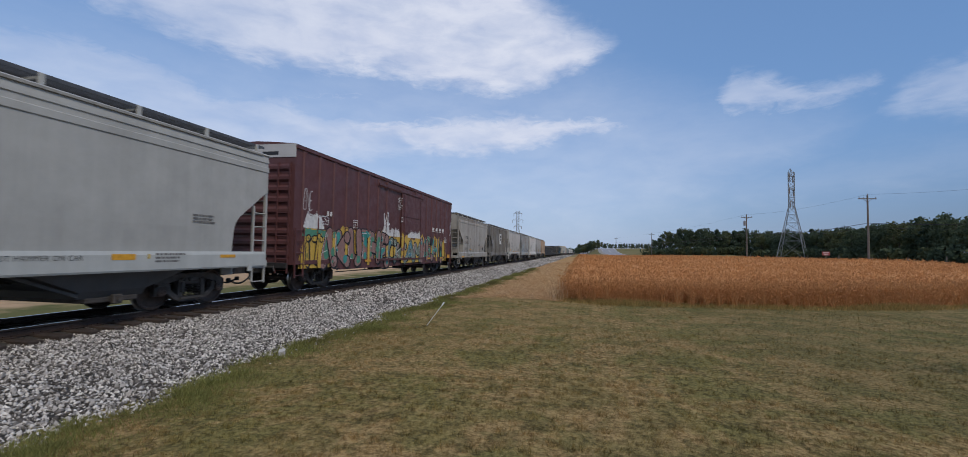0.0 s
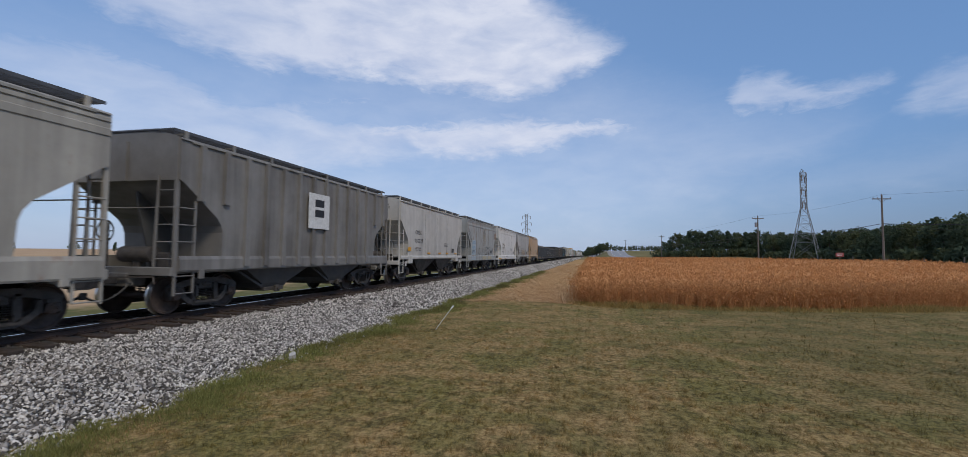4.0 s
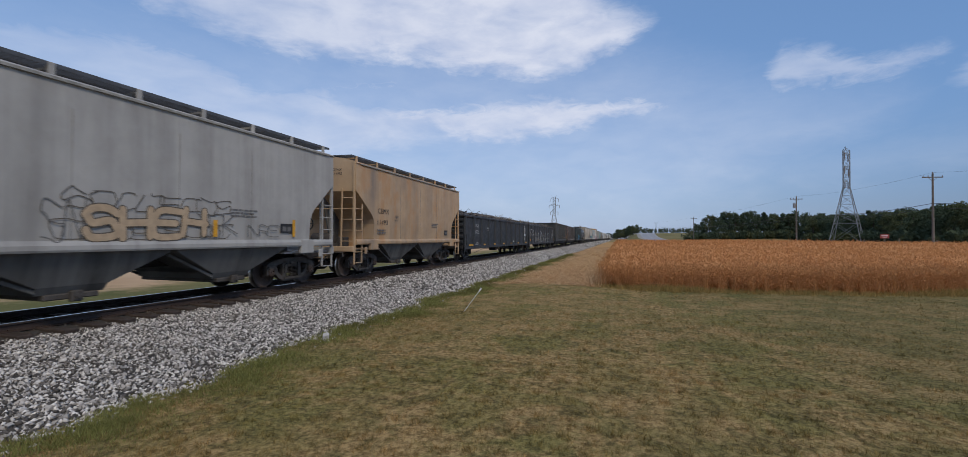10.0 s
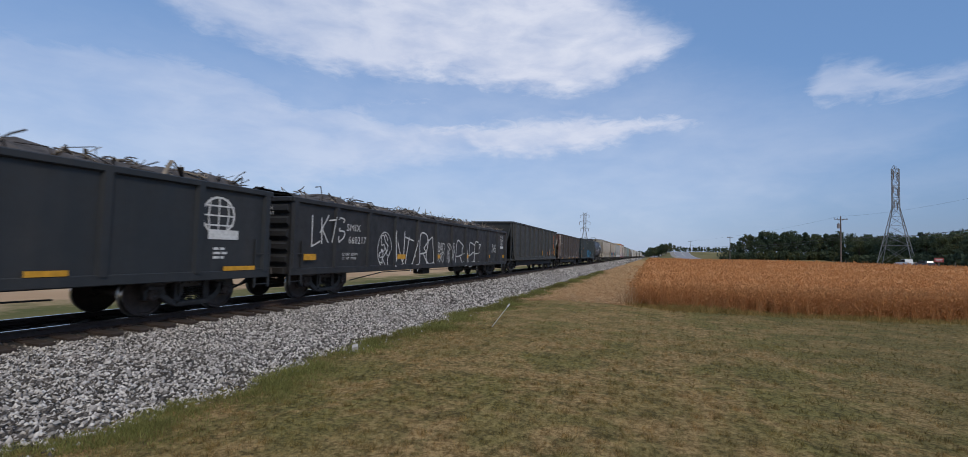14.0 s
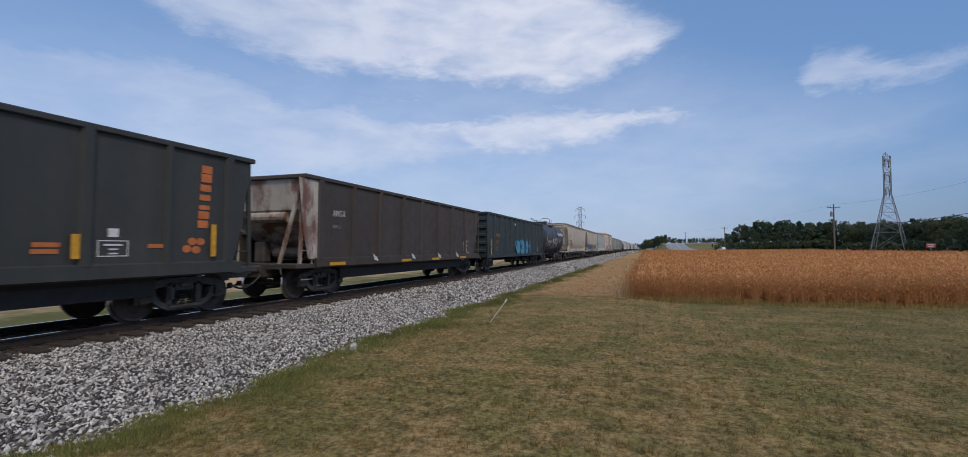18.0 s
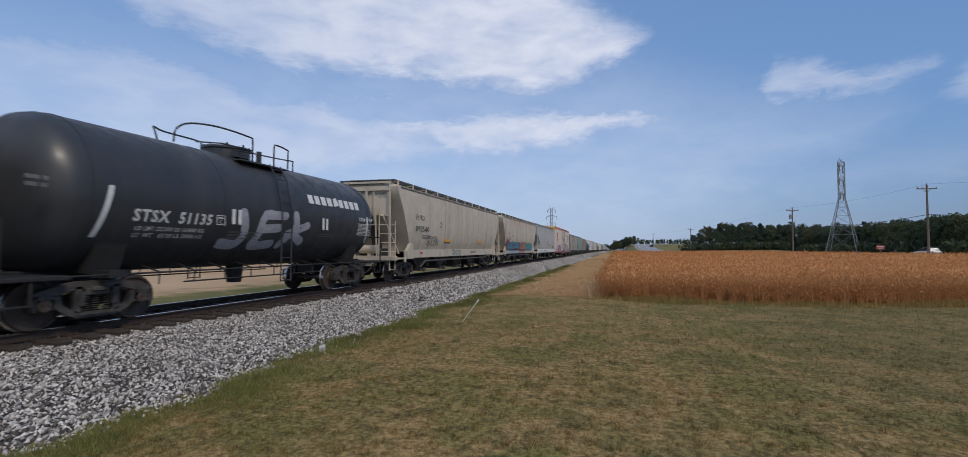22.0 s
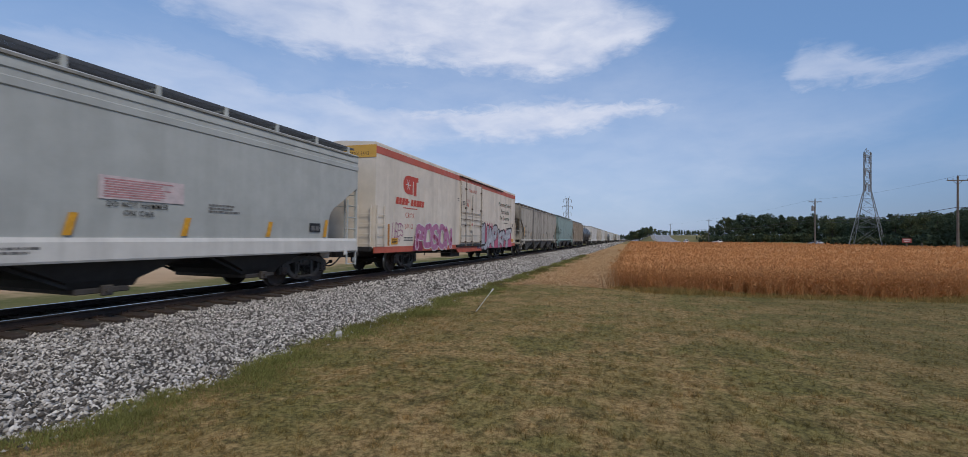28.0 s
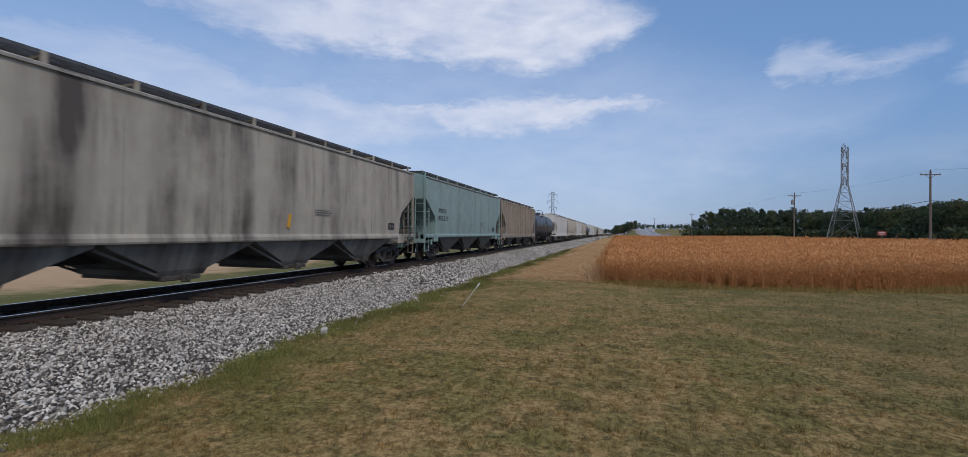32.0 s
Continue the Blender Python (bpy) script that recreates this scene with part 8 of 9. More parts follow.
graffiti(car, "RACE", -L / 2 + 10.9, -L / 2 + 14.1, 1.44, 2.05, round_side, [SPRAY["jade"], SPRAY["teal"]], SPRAY["deep_blue"], SPRAY["sky"], 0.26, 0.02, 19, "teal sprayed letters", None, 6, 0.18)
spray_ground(car, -L / 2 + 2.3, -L / 2 + 7.3, 1.08, 1.37, 1.474, SPRAY["sky"], 29)
spray_ground(car, -L / 2 + 7.2, -L / 2 + 10.6, 1.08, 1.37, 1.474, SPRAY["pink"], 30)
graffiti(car, "ZNLZVLZN", -L / 2 + 2.5, -L / 2 + 7.2, 1.10, 1.35, 1.475, [SPRAY["white"]], SPRAY["deep_blue"], None, 0.22, 0.012, 31, "", None, 0)
tag(car, "VK", -L / 2 + 0.8, -L / 2 + 1.4, 2.8, 3.5, 1.592, M_GREYINK, 0.03, 31)

# light grey plastics hopper
L = 16.35
car = couple(covered_hopper("clean light grey covered hopper car", L, SILVER, M_UNDER, "flow", 3, 4.30, 4.60, 2.25, sill=WHITE_GREY, posts=10, cut=1.75), 272.55)
stencils(car, L, 1.602, "SMNX", "695", (2.8, 3.73, 2.47, 2.7), (2.98, 3.52, 2.03, 2.24), None, ("221600", "64400", 2.73, 3.55, 1.50, 1.70), (0.14, 3.95))
plate_mark(car, -L / 2 + 5.03, -L / 2 + 5.35, 2.24, 2.5, 1.597)
for y, a, b in ((2.3, 1.46, 2.35), (4.85, 1.46, 1.86), (7.25, 1.46, 1.86), (9.45, 1.46, 1.86), (11.9, 1.46, 1.86), (14.3, 1.46, 2.0)):
    s = Shape().prism([(-L / 2 + y, a), (-L / 2 + y + 0.14, a), (-L / 2 + y + 0.24, b), (-L / 2 + y + 0.10, b)], 1.594, 1.600)
    part("reflector", s, plain("dark_yellow_tape", (0.55, 0.32, 0.04), 0.5) if y < 2.6 else M_YELLOW, car)
panel = patch(car, "sign_panel", -L / 2 + 7.8, -L / 2 + 9.5, 2.14, 2.58, 1.597, plain("pink_white_notice", (0.62, 0.52, 0.52), 0.6), "white notice with red print")
bars(panel, -L / 2 + 7.9, -L / 2 + 9.4, 2.17, 2.54, 1.603, 8, plain("faded_red_print", (0.50, 0.20, 0.21), 0.6), 4)
letters(car, "DO NOT HAMMER", -L / 2 + 7.95, -L / 2 + 9.15, 2.0, 2.11, 1.602, None, bold=0.01)
letters(car, "ON CAR", -L / 2 + 8.25, -L / 2 + 8.85, 1.84, 1.95, 1.602, None, bold=0.01)
bars(car, -L / 2 + 5.25, -L / 2 + 7.25, 1.14, 1.28, 1.624, 2)
bars(car, -L / 2 + 2.15, -L / 2 + 3.55, 1.16, 1.26, 1.624, 1)
hopper_marks(car, L, 1.592, 1.622)

# refrigerator boxcar
L = 22.0
car = couple(smooth_reefer("white refrigerator boxcar with red bands and graffiti", L, CAR_WHITE, CAR_RED, CAR_OCHRE), 290.0)
s = Shape()
ring = [(1.56, -L / 2 + 2.22 + 0.45 + 0.45 * math.cos(a), 3.75 + 0.40 * math.sin(a)) for a in [math.pi / 2 + math.pi * k / 10 for k in range(11)]]
s.add(ring + [(1.56, -L / 2 + 3.12, 3.35), (1.56, -L / 2 + 3.12, 4.15)], [tuple(range(13))])
s.box((1.556, -L / 2 + 3.07, 3.95), (1.561, -L / 2 + 3.67, 4.15))
s.box((1.556, -L / 2 + 3.22, 3.32), (1.561, -L / 2 + 3.49, 3.96))
logo = part("logo_shape", s, M_RED, car, "red rounded mark with a white star")
t = Shape()
for k in range(6):
    a = math.pi * k / 3
    stroke(t, [(-L / 2 + 2.67, 3.75), (-L / 2 + 2.67 + 0.24 * math.cos(a), 3.75 + 0.24 * math.sin(a))], 0.035, 1.565, False)
part("star", t, M_WHITE, logo)
s = Shape()
for k, wd in enumerate((0.24, 0.24, 0.24, 0.26, 0.12, 0.22, 0.24, 0.26, 0.24, 0.22)):
    y = -L / 2 + 1.57 + k * 0.275
    if k == 4:
        s.box((1.556, y, 2.98), (1.56, y + 0.15, 3.04))
    else:
        s.add([(1.559, y, 2.86), (1.559, y + wd, 2.86), (1.559, y + wd + 0.06, 3.14), (1.559, y + 0.06, 3.14)], [(0, 1, 2, 3)])
part("logo_bar", s, M_RED, car, "row of slanted red bars")
bars(car, -L / 2 + 2.27, -L / 2 + 3.67, 2.70, 2.78, 1.556, 1, M_RED)
letters(car, "CRYX", -L / 2 + 2.47, -L / 2 + 3.32, 2.32, 2.55, 1.557, M_RED)
letters(car, "5912", -L / 2 + 2.44, -L / 2 + 3.2, 1.85, 2.06, 1.557, M_RED)
bars(car, -L / 2 + 2.37, -L / 2 + 3.37, 1.30, 1.52, 1.557, 2, M_GREYINK)
label_patch = patch(car, "warning_label", -L / 2 + 1.27, -L / 2 + 1.82, 1.18, 1.44, 1.557, M_YELLOW, "yellow label with black rim")
bars(label_patch, -L / 2 + 1.33, -L / 2 + 1.75, 1.22, 1.40, 1.562, 3, M_BLACK)
patch(car, "reflector", -L / 2 + 0.98, -L / 2 + 1.12, 1.14, 2.0, 1.557, plain("dark_orange_tape", (0.5, 0.2, 0.03), 0.5))
letters(car, "Protecting Today's", -L / 2 + 17.05, -L / 2 + 20.55, 3.74, 4.10, 1.5555, M_RED, 0.3)
letters(car, "Protecting Today's", -L / 2 + 17.06, -L / 2 + 20.56, 3.765, 4.125, 1.558, SLOGAN_GREEN, 0.3, bold=0.012)
letters(car, "Perishables", -L / 2 + 17.75, -L / 2 + 19.95, 3.26, 3.60, 1.5555, M_RED, 0.3)
letters(car, "Perishables", -L / 2 + 17.76, -L / 2 + 19.96, 3.285, 3.625, 1.558, SLOGAN_GREEN, 0.3, bold=0.012)
letters(car, "For Tomorrow", -L / 2 + 17.45, -L / 2 + 20.1, 2.80, 3.10, 1.5555, M_RED, 0.3)
letters(car, "For Tomorrow", -L / 2 + 17.46, -L / 2 + 20.11, 2.825, 3.125, 1.558, SLOGAN_GREEN, 0.3, bold=0.012)
bars(car, L / 2 - 1.0, L / 2 - 0.45, 2.4, 2.62, 1.557, 5, M_GREYINK, 6)
bars(car, L / 2 - 1.75, L / 2 - 1.4, 1.95, 2.3, 1.557, 6, M_GREYINK, 7)
bars(car, L / 2 - 1.2, L / 2 - 0.9, 1.95, 2.3, 1.557, 4, M_GREYINK, 8)
bars(car, -L / 2 + 18.4, -L / 2 + 19.7, 2.58, 2.66, 1.557, 1, M_GREYINK)
letters(car, "CHAR LEVOIX", -L / 2 + 10.33, -L / 2 + 11.8, 4.18, 4.38, 1.637, M_RED)
letters(car, "OPENING", -L / 2 + 9.95, -L / 2 + 10.55, 3.62, 3.74, 1.637, M_RED)
bars(car, -L / 2 + 9.3, -L / 2 + 9.75, 3.35, 3.6, 1.637, 3, M_GREYINK)
bars(car, -L / 2 + 10.0, -L / 2 + 10.4, 3.3, 3.52, 1.637, 2, M_RED)
patch(car, "warning_label", -L / 2 + 9.4, -L / 2 + 9.65, 2.9, 3.1, 1.557, M_YELLOW)
patch(car, "warning_label", L / 2 - 1.1, L / 2 - 0.5, 1.2, 1.42, 1.557, M_YELLOW)
patch(car, "reflector", L / 2 - 0.42, L / 2 - 0.30, 1.12, 2.0, 1.557, plain("brown_tape", (0.3, 0.12, 0.03), 0.5))
spray_ground(car, -L / 2 + 3.2, -L / 2 + 4.2, 0.88, 1.9, 1.5805, SPRAY["berry"], 61, 0.1)
graffiti(car, "POSON", -L / 2 + 3.45, -L / 2 + 7.75, 0.88, 2.06, 1.582, [SPRAY["petal"], SPRAY["berry"], SPRAY["orchid"]], SPRAY["white"], None, 0.24, 0.045, 37, "pink and crimson sprayed letters rimmed in white", None, 6)
tag(car, "LEES", -L / 2 + 1.35, -L / 2 + 2.25, 1.5, 2.0, 1.56, SPRAY["orchid"], 0.04, 22)
tag(car, "VW", -L / 2 + 1.45, -L / 2 + 2.05, 1.3, 1.55, 1.56, SPRAY["orchid"], 0.025, 23)
spray_ground(car, -L / 2 + 12.4, -L / 2 + 16.9, 0.80, 2.15, 1.580, SPRAY["rose"], 43, 0.34, 1.2)
spray_ground(car, -L / 2 + 16.7, -L / 2 + 20.9, 0.80, 1.95, 1.580, SPRAY["rose"], 44, 0.24, 1.2)
spray_ground(car, -L / 2 + 12.2, -L / 2 + 13.3, 0.80, 1.6, 1.5795, SPRAY["plum"], 45, 0.1, 1.5)
graffiti(car, "NUAP", -L / 2 + 12.35, -L / 2 + 16.6, 0.78, 2.28, 1.582, [SPRAY["silver"], SPRAY["frost"]], SPRAY["black"], SPRAY["white"], 0.26, 0.045, 43, "silver sprayed letters edged in black", (0.05, 0.06), 4, 0.15)
graffiti(car, "KMF", -L / 2 + 17.0, -L / 2 + 20.6, 0.78, 2.12, 1.582, [SPRAY["silver"], SPRAY["frost"]], SPRAY["black"], SPRAY["white"], 0.27, 0.045, 47, "silver sprayed letters edged in black", (0.05, 0.06), 4, 0.15)
for k, (y, z) in enumerate(((8.7, 3.62), (8.7, 3.5))):
    bars(car, -L / 2 + y, -L / 2 + y + 0.3, z, z + 0.1, 1.557, 1, M_BLACK, k)
part("lettering", letter_mesh("CRYX 5912", 0.9, 0.14, M_BLACK), None, car, m=on_end(0.35, 4.60, -L / 2 - 0.024))
part("lettering", Shape().box((-0.9, -L / 2 - 0.026, 4.62), (0.1, -L / 2 - 0.021, 4.70)).box((-0.9, -L / 2 - 0.026, 4.80), (0.3, -L / 2 - 0.021, 4.88)), M_BLACK, car)

# streaked four-bay hopper
L = 20.2
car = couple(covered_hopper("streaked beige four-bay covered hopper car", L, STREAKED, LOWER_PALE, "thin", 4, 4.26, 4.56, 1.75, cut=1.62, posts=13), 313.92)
stencils(car, L, 1.602, "TILX", "641440", (1.73, 2.43, 2.42, 2.67), (1.65, 2.78, 1.98, 2.19), None, (None, None, 1.63, 2.38, 1.60, 1.82), (0.14, 3.95))
plate_mark(car, -L / 2 + 3.38, -L / 2 + 3.68, 1.98, 2.22, 1.597, M_GREYINK)
for a, b, c in ((1.42, 1.66, 2.5), (4.3, 1.7, 2.1), (11.2, 1.6, 2.0)):
    s = Shape().prism([(-L / 2 + a, b), (-L / 2 + a + 0.13, b), (-L / 2 + a + 0.2, c), (-L / 2 + a + 0.07, c)], 1.594, 1.60)
    part("reflector", s, M_YELLOW, car)
hopper_marks(car, L, 1.592, 1.622)

# the cars behind
L = 15.85
car = couple(covered_hopper("pale green covered hopper car", L, SEAGREEN, LOWER_GREY, "thin", 3, 4.30, 4.60, 2.2, posts=10), 335.25)
stencils(car, L, 1.602, "PSPX", "855229", (1.95, 3.05, 2.55, 2.8), (1.85, 3.35, 2.15, 2.4), None, None, None)
hopper_marks(car, L, 1.592, 1.622)
L = 16.5
car = couple(covered_hopper("dusty brown ribbed covered hopper car", L, DUSTY, LOWER_GREY, "rib", 3, 4.20, 4.48, 2.2, ribs=18, posts=10), 351.5)
tank2 = couple(tank_car("dark grey tank car", 17.2, paint("slate_paint", (0.05, 0.055, 0.062), dirty=0.3, rough=0.42), 1.5), 369.0)
white_far = couple(covered_hopper("white covered hopper car in the train's tail", 17.6, WHITE_GREY, LOWER_GREY, "flow", 3, near=False, posts=9), 387.4)
cream_far = couple(covered_hopper("cream round-sided hopper car in the train's tail", 18.2, CREAM, LOWER_BLACK, "curve", 4, near=False, posts=9), 406.0)
far = 425.4
for kind, length in ((white_far, 17.6), (cream_far, 18.2), (tank2, 17.2), (white_far, 17.6), (white_far, 17.6), (cream_far, 18.2), (tank2, 17.2), (cream_far, 18.2), (white_far, 17.6), (white_far, 17.6), (cream_far, 18.2), (white_far, 17.6)):
    couple(copy_thing(kind, pose(0, 0, 0)), far)
    far += length + 1.2


# ---- road ----
M_ROAD = plain("pale_asphalt", (0.30, 0.30, 0.31), 0.9, 0.0, 0.2, 0.6)
M_LINE = plain("road_paint", (0.7, 0.68, 0.6), 0.7)
M_POLE = plain("weathered_pole_wood", (0.17, 0.15, 0.13), 0.9, 0.0, 0.35, 3.0)
M_LATTICE = plain("galvanised_lattice", (0.26, 0.265, 0.27), 0.6, 0.0, 0.25, 0.5)
M_WIRE = plain("wire", (0.03, 0.03, 0.032), 0.6)
M_GLASS = Nodes("car_glass", 0.08).done((0.02, 0.025, 0.03))
M_INSULATOR = plain("insulator", (0.20, 0.15, 0.12), 0.35)


def ribbon(name, offset0, offset1, lift, material, parent=None, kind=""):
    ys = np.r_[np.arange(-120, 150, 10), np.arange(150, 420, 8), [440, 500, 600, 700]]
    v, f = [], []
    for y in ys:
        for o in (offset0, offset1):
            x = float(road_x(y)) + o
            v.append((x, float(y), lz(x, y) + lift))
    for k in range(len(ys) - 1):
        f.append((2 * k, 2 * k + 1, 2 * k + 3, 2 * k + 2))
    me = bpy.data.meshes.new(name)
    me.from_pydata(v, [], f)
    me.materials.append(material)
    ob = new(name, me)
    if parent:
        ob.parent = parent
    return tagged(ob, kind=kind)


road = tagged(ribbon("road", -4.5, 4.5, 0.14, M_ROAD), "pale asphalt country highway beyond the crop", "road", kind="structure")
for o in (-4.1, -0.12, 0.12, 4.1):
    ribbon("road_line", o - 0.05, o + 0.05, 0.146, M_LINE, road)
ribbon("road_shoulder", -6.5, -4.5, 0.10, plain("gravel_shoulder", (0.34, 0.31, 0.26), 0.95, 0.0, 0.3, 1.0), road)


# ---- poles, wires and pylons ----
def utility_pole(x, y, h, transformer=False):
    pole = thing("utility_pole", "grey weathered wooden utility pole with crossarm", "utility pole", "utility poles along the road", pose(x, y, lz(x, y), 0, 0, 5.6))
    part("post", Shape().tube((0, 0, -0.3), (0, 0, h), 0.17, 10, 0.11), M_POLE, pole)
    part("crossarm", Shape().box((-1.25, -0.06, h - 0.62), (1.25, 0.06, h - 0.48), 0.01).beam((-0.6, 0, h - 0.55), (0, 0, h - 1.1), 0.04).beam((0.6, 0, h - 0.55), (0, 0, h - 1.1), 0.04), M_POLE, pole)
    for q in (-1.15, -0.55, 1.15):
        part("insulator", Shape().tube((q, 0, h - 0.48), (q, 0, h - 0.26), 0.05, 8, 0.035), M_INSULATOR, pole)
    part("insulator", Shape().tube((0, 0, h), (0, 0, h + 0.2), 0.05, 8, 0.035), M_INSULATOR, pole)
    if transformer:
        part("transformer", Shape().tube((-0.42, 0, h - 2.5), (-0.42, 0, h - 1.5), 0.27, 14).tube((-0.42, 0, h - 1.5), (-0.42, 0, h - 1.3), 0.07, 8), M_LATTICE, pole)
    return pole


POLES = []
for az, dist, extra in ((27.76, 90.0, False), (17.66, 124.0, True), (8.05, 228.0, False), (4.1, 345.0, False), (46.0, 78.0, False)):
    a = radians(az)
    x, y = dist * math.sin(a), dist * math.cos(a)
    top = {27.76: 5.87, 17.66: 4.3, 8.05: 2.33, 4.1: 1.81, 46.0: 6.6}[az]
    h = 1.7 + dist * math.tan(radians(top)) - lz(x, y)
    utility_pole(x, y, h, extra)
    POLES.append((x, y, lz(x, y), h))


def wire(name, p, q, sag, r, label):
    s, pts = Shape(), []
    for k in range(15):
        t = k / 14
        v = Vector(p).lerp(Vector(q), t)
        v.z -= sag * 4 * t * (1 - t)
        pts.append(v)
    s.path(pts, r, 5)
    return tagged(part(name, s, M_WIRE), label, "wire", "wires between the poles")


order = [POLES[4], POLES[0], POLES[1], POLES[2], POLES[3]]
for (x0, y0, z0, h0), (x1, y1, z1, h1) in zip(order, order[1:]):
    wire("power_wire", (x0, y0, z0 + h0 + 0.1), (x1, y1, z1 + h1 + 0.1), 0.6, 0.010, "thin overhead power wire between poles")
    wire("telephone_cable", (x0, y0, z0 + h0 * 0.60), (x1, y1, z1 + h1 * 0.60), 0.7, 0.035, "thick black telephone cable between poles")
    wire("telephone_cable", (x0, y0, z0 + h0 * 0.54), (x1, y1, z1 + h1 * 0.54), 0.7, 0.022, "thin black telephone cable between poles")


def pylon(x, y, h, turn, name="transmission_tower"):
    t = thing(name, "grey steel lattice transmission tower", "transmission tower", "transmission towers", pose(x, y, lz(x, y), 0, 0, turn))
    half = lambda z: 4.7 + (0.95 - 4.7) * min(1, z / (h * 0.58)) if z < h * 0.58 else 0.95
    th = h / 38
    corner = [(-1, -1), (1, -1), (1, 1), (-1, 1)]
    for cx, cy in corner:
        s = Shape()
        s.beam((cx * half(0), cy * half(0), -0.4), (cx * half(h * 0.58), cy * half(h * 0.58), h * 0.58), 0.22 * th)
        s.beam((cx * 0.95, cy * 0.95, h * 0.58), (cx * 0.95, cy * 0.95, h * 0.965), 0.17 * th)
        part("leg", s, M_LATTICE, t)
    levels = [0.0, 0.20, 0.30, 0.40, 0.49, 0.58, 0.62, 0.68, 0.74, 0.80, 0.86, 0.92, 0.965]
    for k in range(4):
        a, b = corner[k], corner[(k + 1) % 4]
        s = Shape()
        for z0, z1 in zip(levels, levels[1:]):
            z0, z1 = z0 * h, z1 * h
            p0, p1 = (a[0] * half(z0), a[1] * half(z0), z0), (b[0] * half(z0), b[1] * half(z0), z0)
            q0, q1 = (a[0] * half(z1), a[1] * half(z1), z1), (b[0] * half(z1), b[1] * half(z1), z1)
            s.beam(p0, q1, 0.085 * th)
            s.beam(p1, q0, 0.085 * th)
            s.beam(q0, q1, 0.11 * th)
        part("bracing", s, M_LATTICE, t)
    for z, reach in ((0.63, 3.1), (0.775, 4.2), (0.925, 3.3)):
        z *= h
        for side in (-1, 1):
            s = Shape()
            for cy in (-1, 1):
                s.beam((side * 0.95, cy * 0.95, z), (side * reach, 0, z), 0.15 * th)
                s.beam((side * 0.95, cy * 0.95, z + 1.3), (side * reach, 0, z), 0.12 * th)
            arm = part("crossarm", s, M_LATTICE, t)
            part("insulator", Shape().tube((side * reach, 0, z - 2.3), (side * reach, 0, z), 0.16, 8), M_INSULATOR, arm)
    for side in (-1, 1):
        part("peak", Shape().beam((side * 0.95, 0, h * 0.965), (side * 1.9, 0, h), 0.15 * th).beam((side * 0.95, 0.95, h * 0.965), (side * 1.9, 0, h), 0.12 * th), M_LATTICE, t)
    return t


for az, dist, top, turn in ((21.72, 215.0, 8.86, 60.0), (-7.57, 383.0, 5.05, 0.0)):
    a = radians(az)
    x, y = dist * math.sin(a), dist * math.cos(a)
    pylon(x, y, 1.7 + dist * math.tan(radians(top)) - lz(x, y), turn)

# red sign by the road
x, y = 84 * math.sin(radians(24.5)), 84 * math.cos(radians(24.5))
sign = thing("road_sign", "faded red roadside sign on a post", "sign", "", pose(x, y, lz(x, y), 0, 0, -24.5))
part("post", Shape().box((-0.06, -0.05, 0), (0.06, 0.05, 1.7), 0.01), M_POLE, sign)
board = part("sign_board", Shape().box((-0.46, -0.09, 1.45), (0.46, -0.05, 2.0), 0.01), plain("faded_red_sign", (0.42, 0.09, 0.08), 0.6), sign)
part("lettering", Shape().box((-0.34, -0.097, 1.78), (0.34, -0.092, 1.88)).box((-0.26, -0.097, 1.58), (0.26, -0.092, 1.67)), M_WHITE, board)
for k in range(9):
    az = 13 + 2.5 * k
    x = 0.0
    d = 44 / math.sin(radians(az) + 0.098) * 0.98
    x, y = d * math.sin(radians(az)), d * math.cos(radians(az))
    post = part("fence_post", Shape().tube((0, 0, 0), (0, 0, 1.25 + 0.1 * (k % 3)), 0.06, 7, 0.05), M_POLE, m=pose(x, y, lz(x, y)))
    tagged(post, "short weathered wooden fence post by the road", "fence post", "fence posts by the road")


# ---- trees ----
def leaf_material(name, dark, light):
    n = Nodes(name, 0.85, gloss=0.12)
    c = n.mix(n.island(), dark, light)
    c = n.mix(n.ramp(n.random(), 0.0, 1.0, 0.0, 0.35), c, tuple(v * 0.7 for v in dark))
    return n.leafy(c)


# leaf colours lightened, evened and blued: distance haze is put into them
LEAF = [leaf_material("oak_leaves", (0.078, 0.104, 0.062), (0.104, 0.130, 0.074)), leaf_material("pine_needles", (0.070, 0.100, 0.066), (0.092, 0.124, 0.080)),
        leaf_material("turning_leaves", (0.092, 0.108, 0.054), (0.140, 0.150, 0.072))]
M_BARK = plain("bark", (0.075, 0.060, 0.048), 0.95, 0.0, 0.4, 4.0)


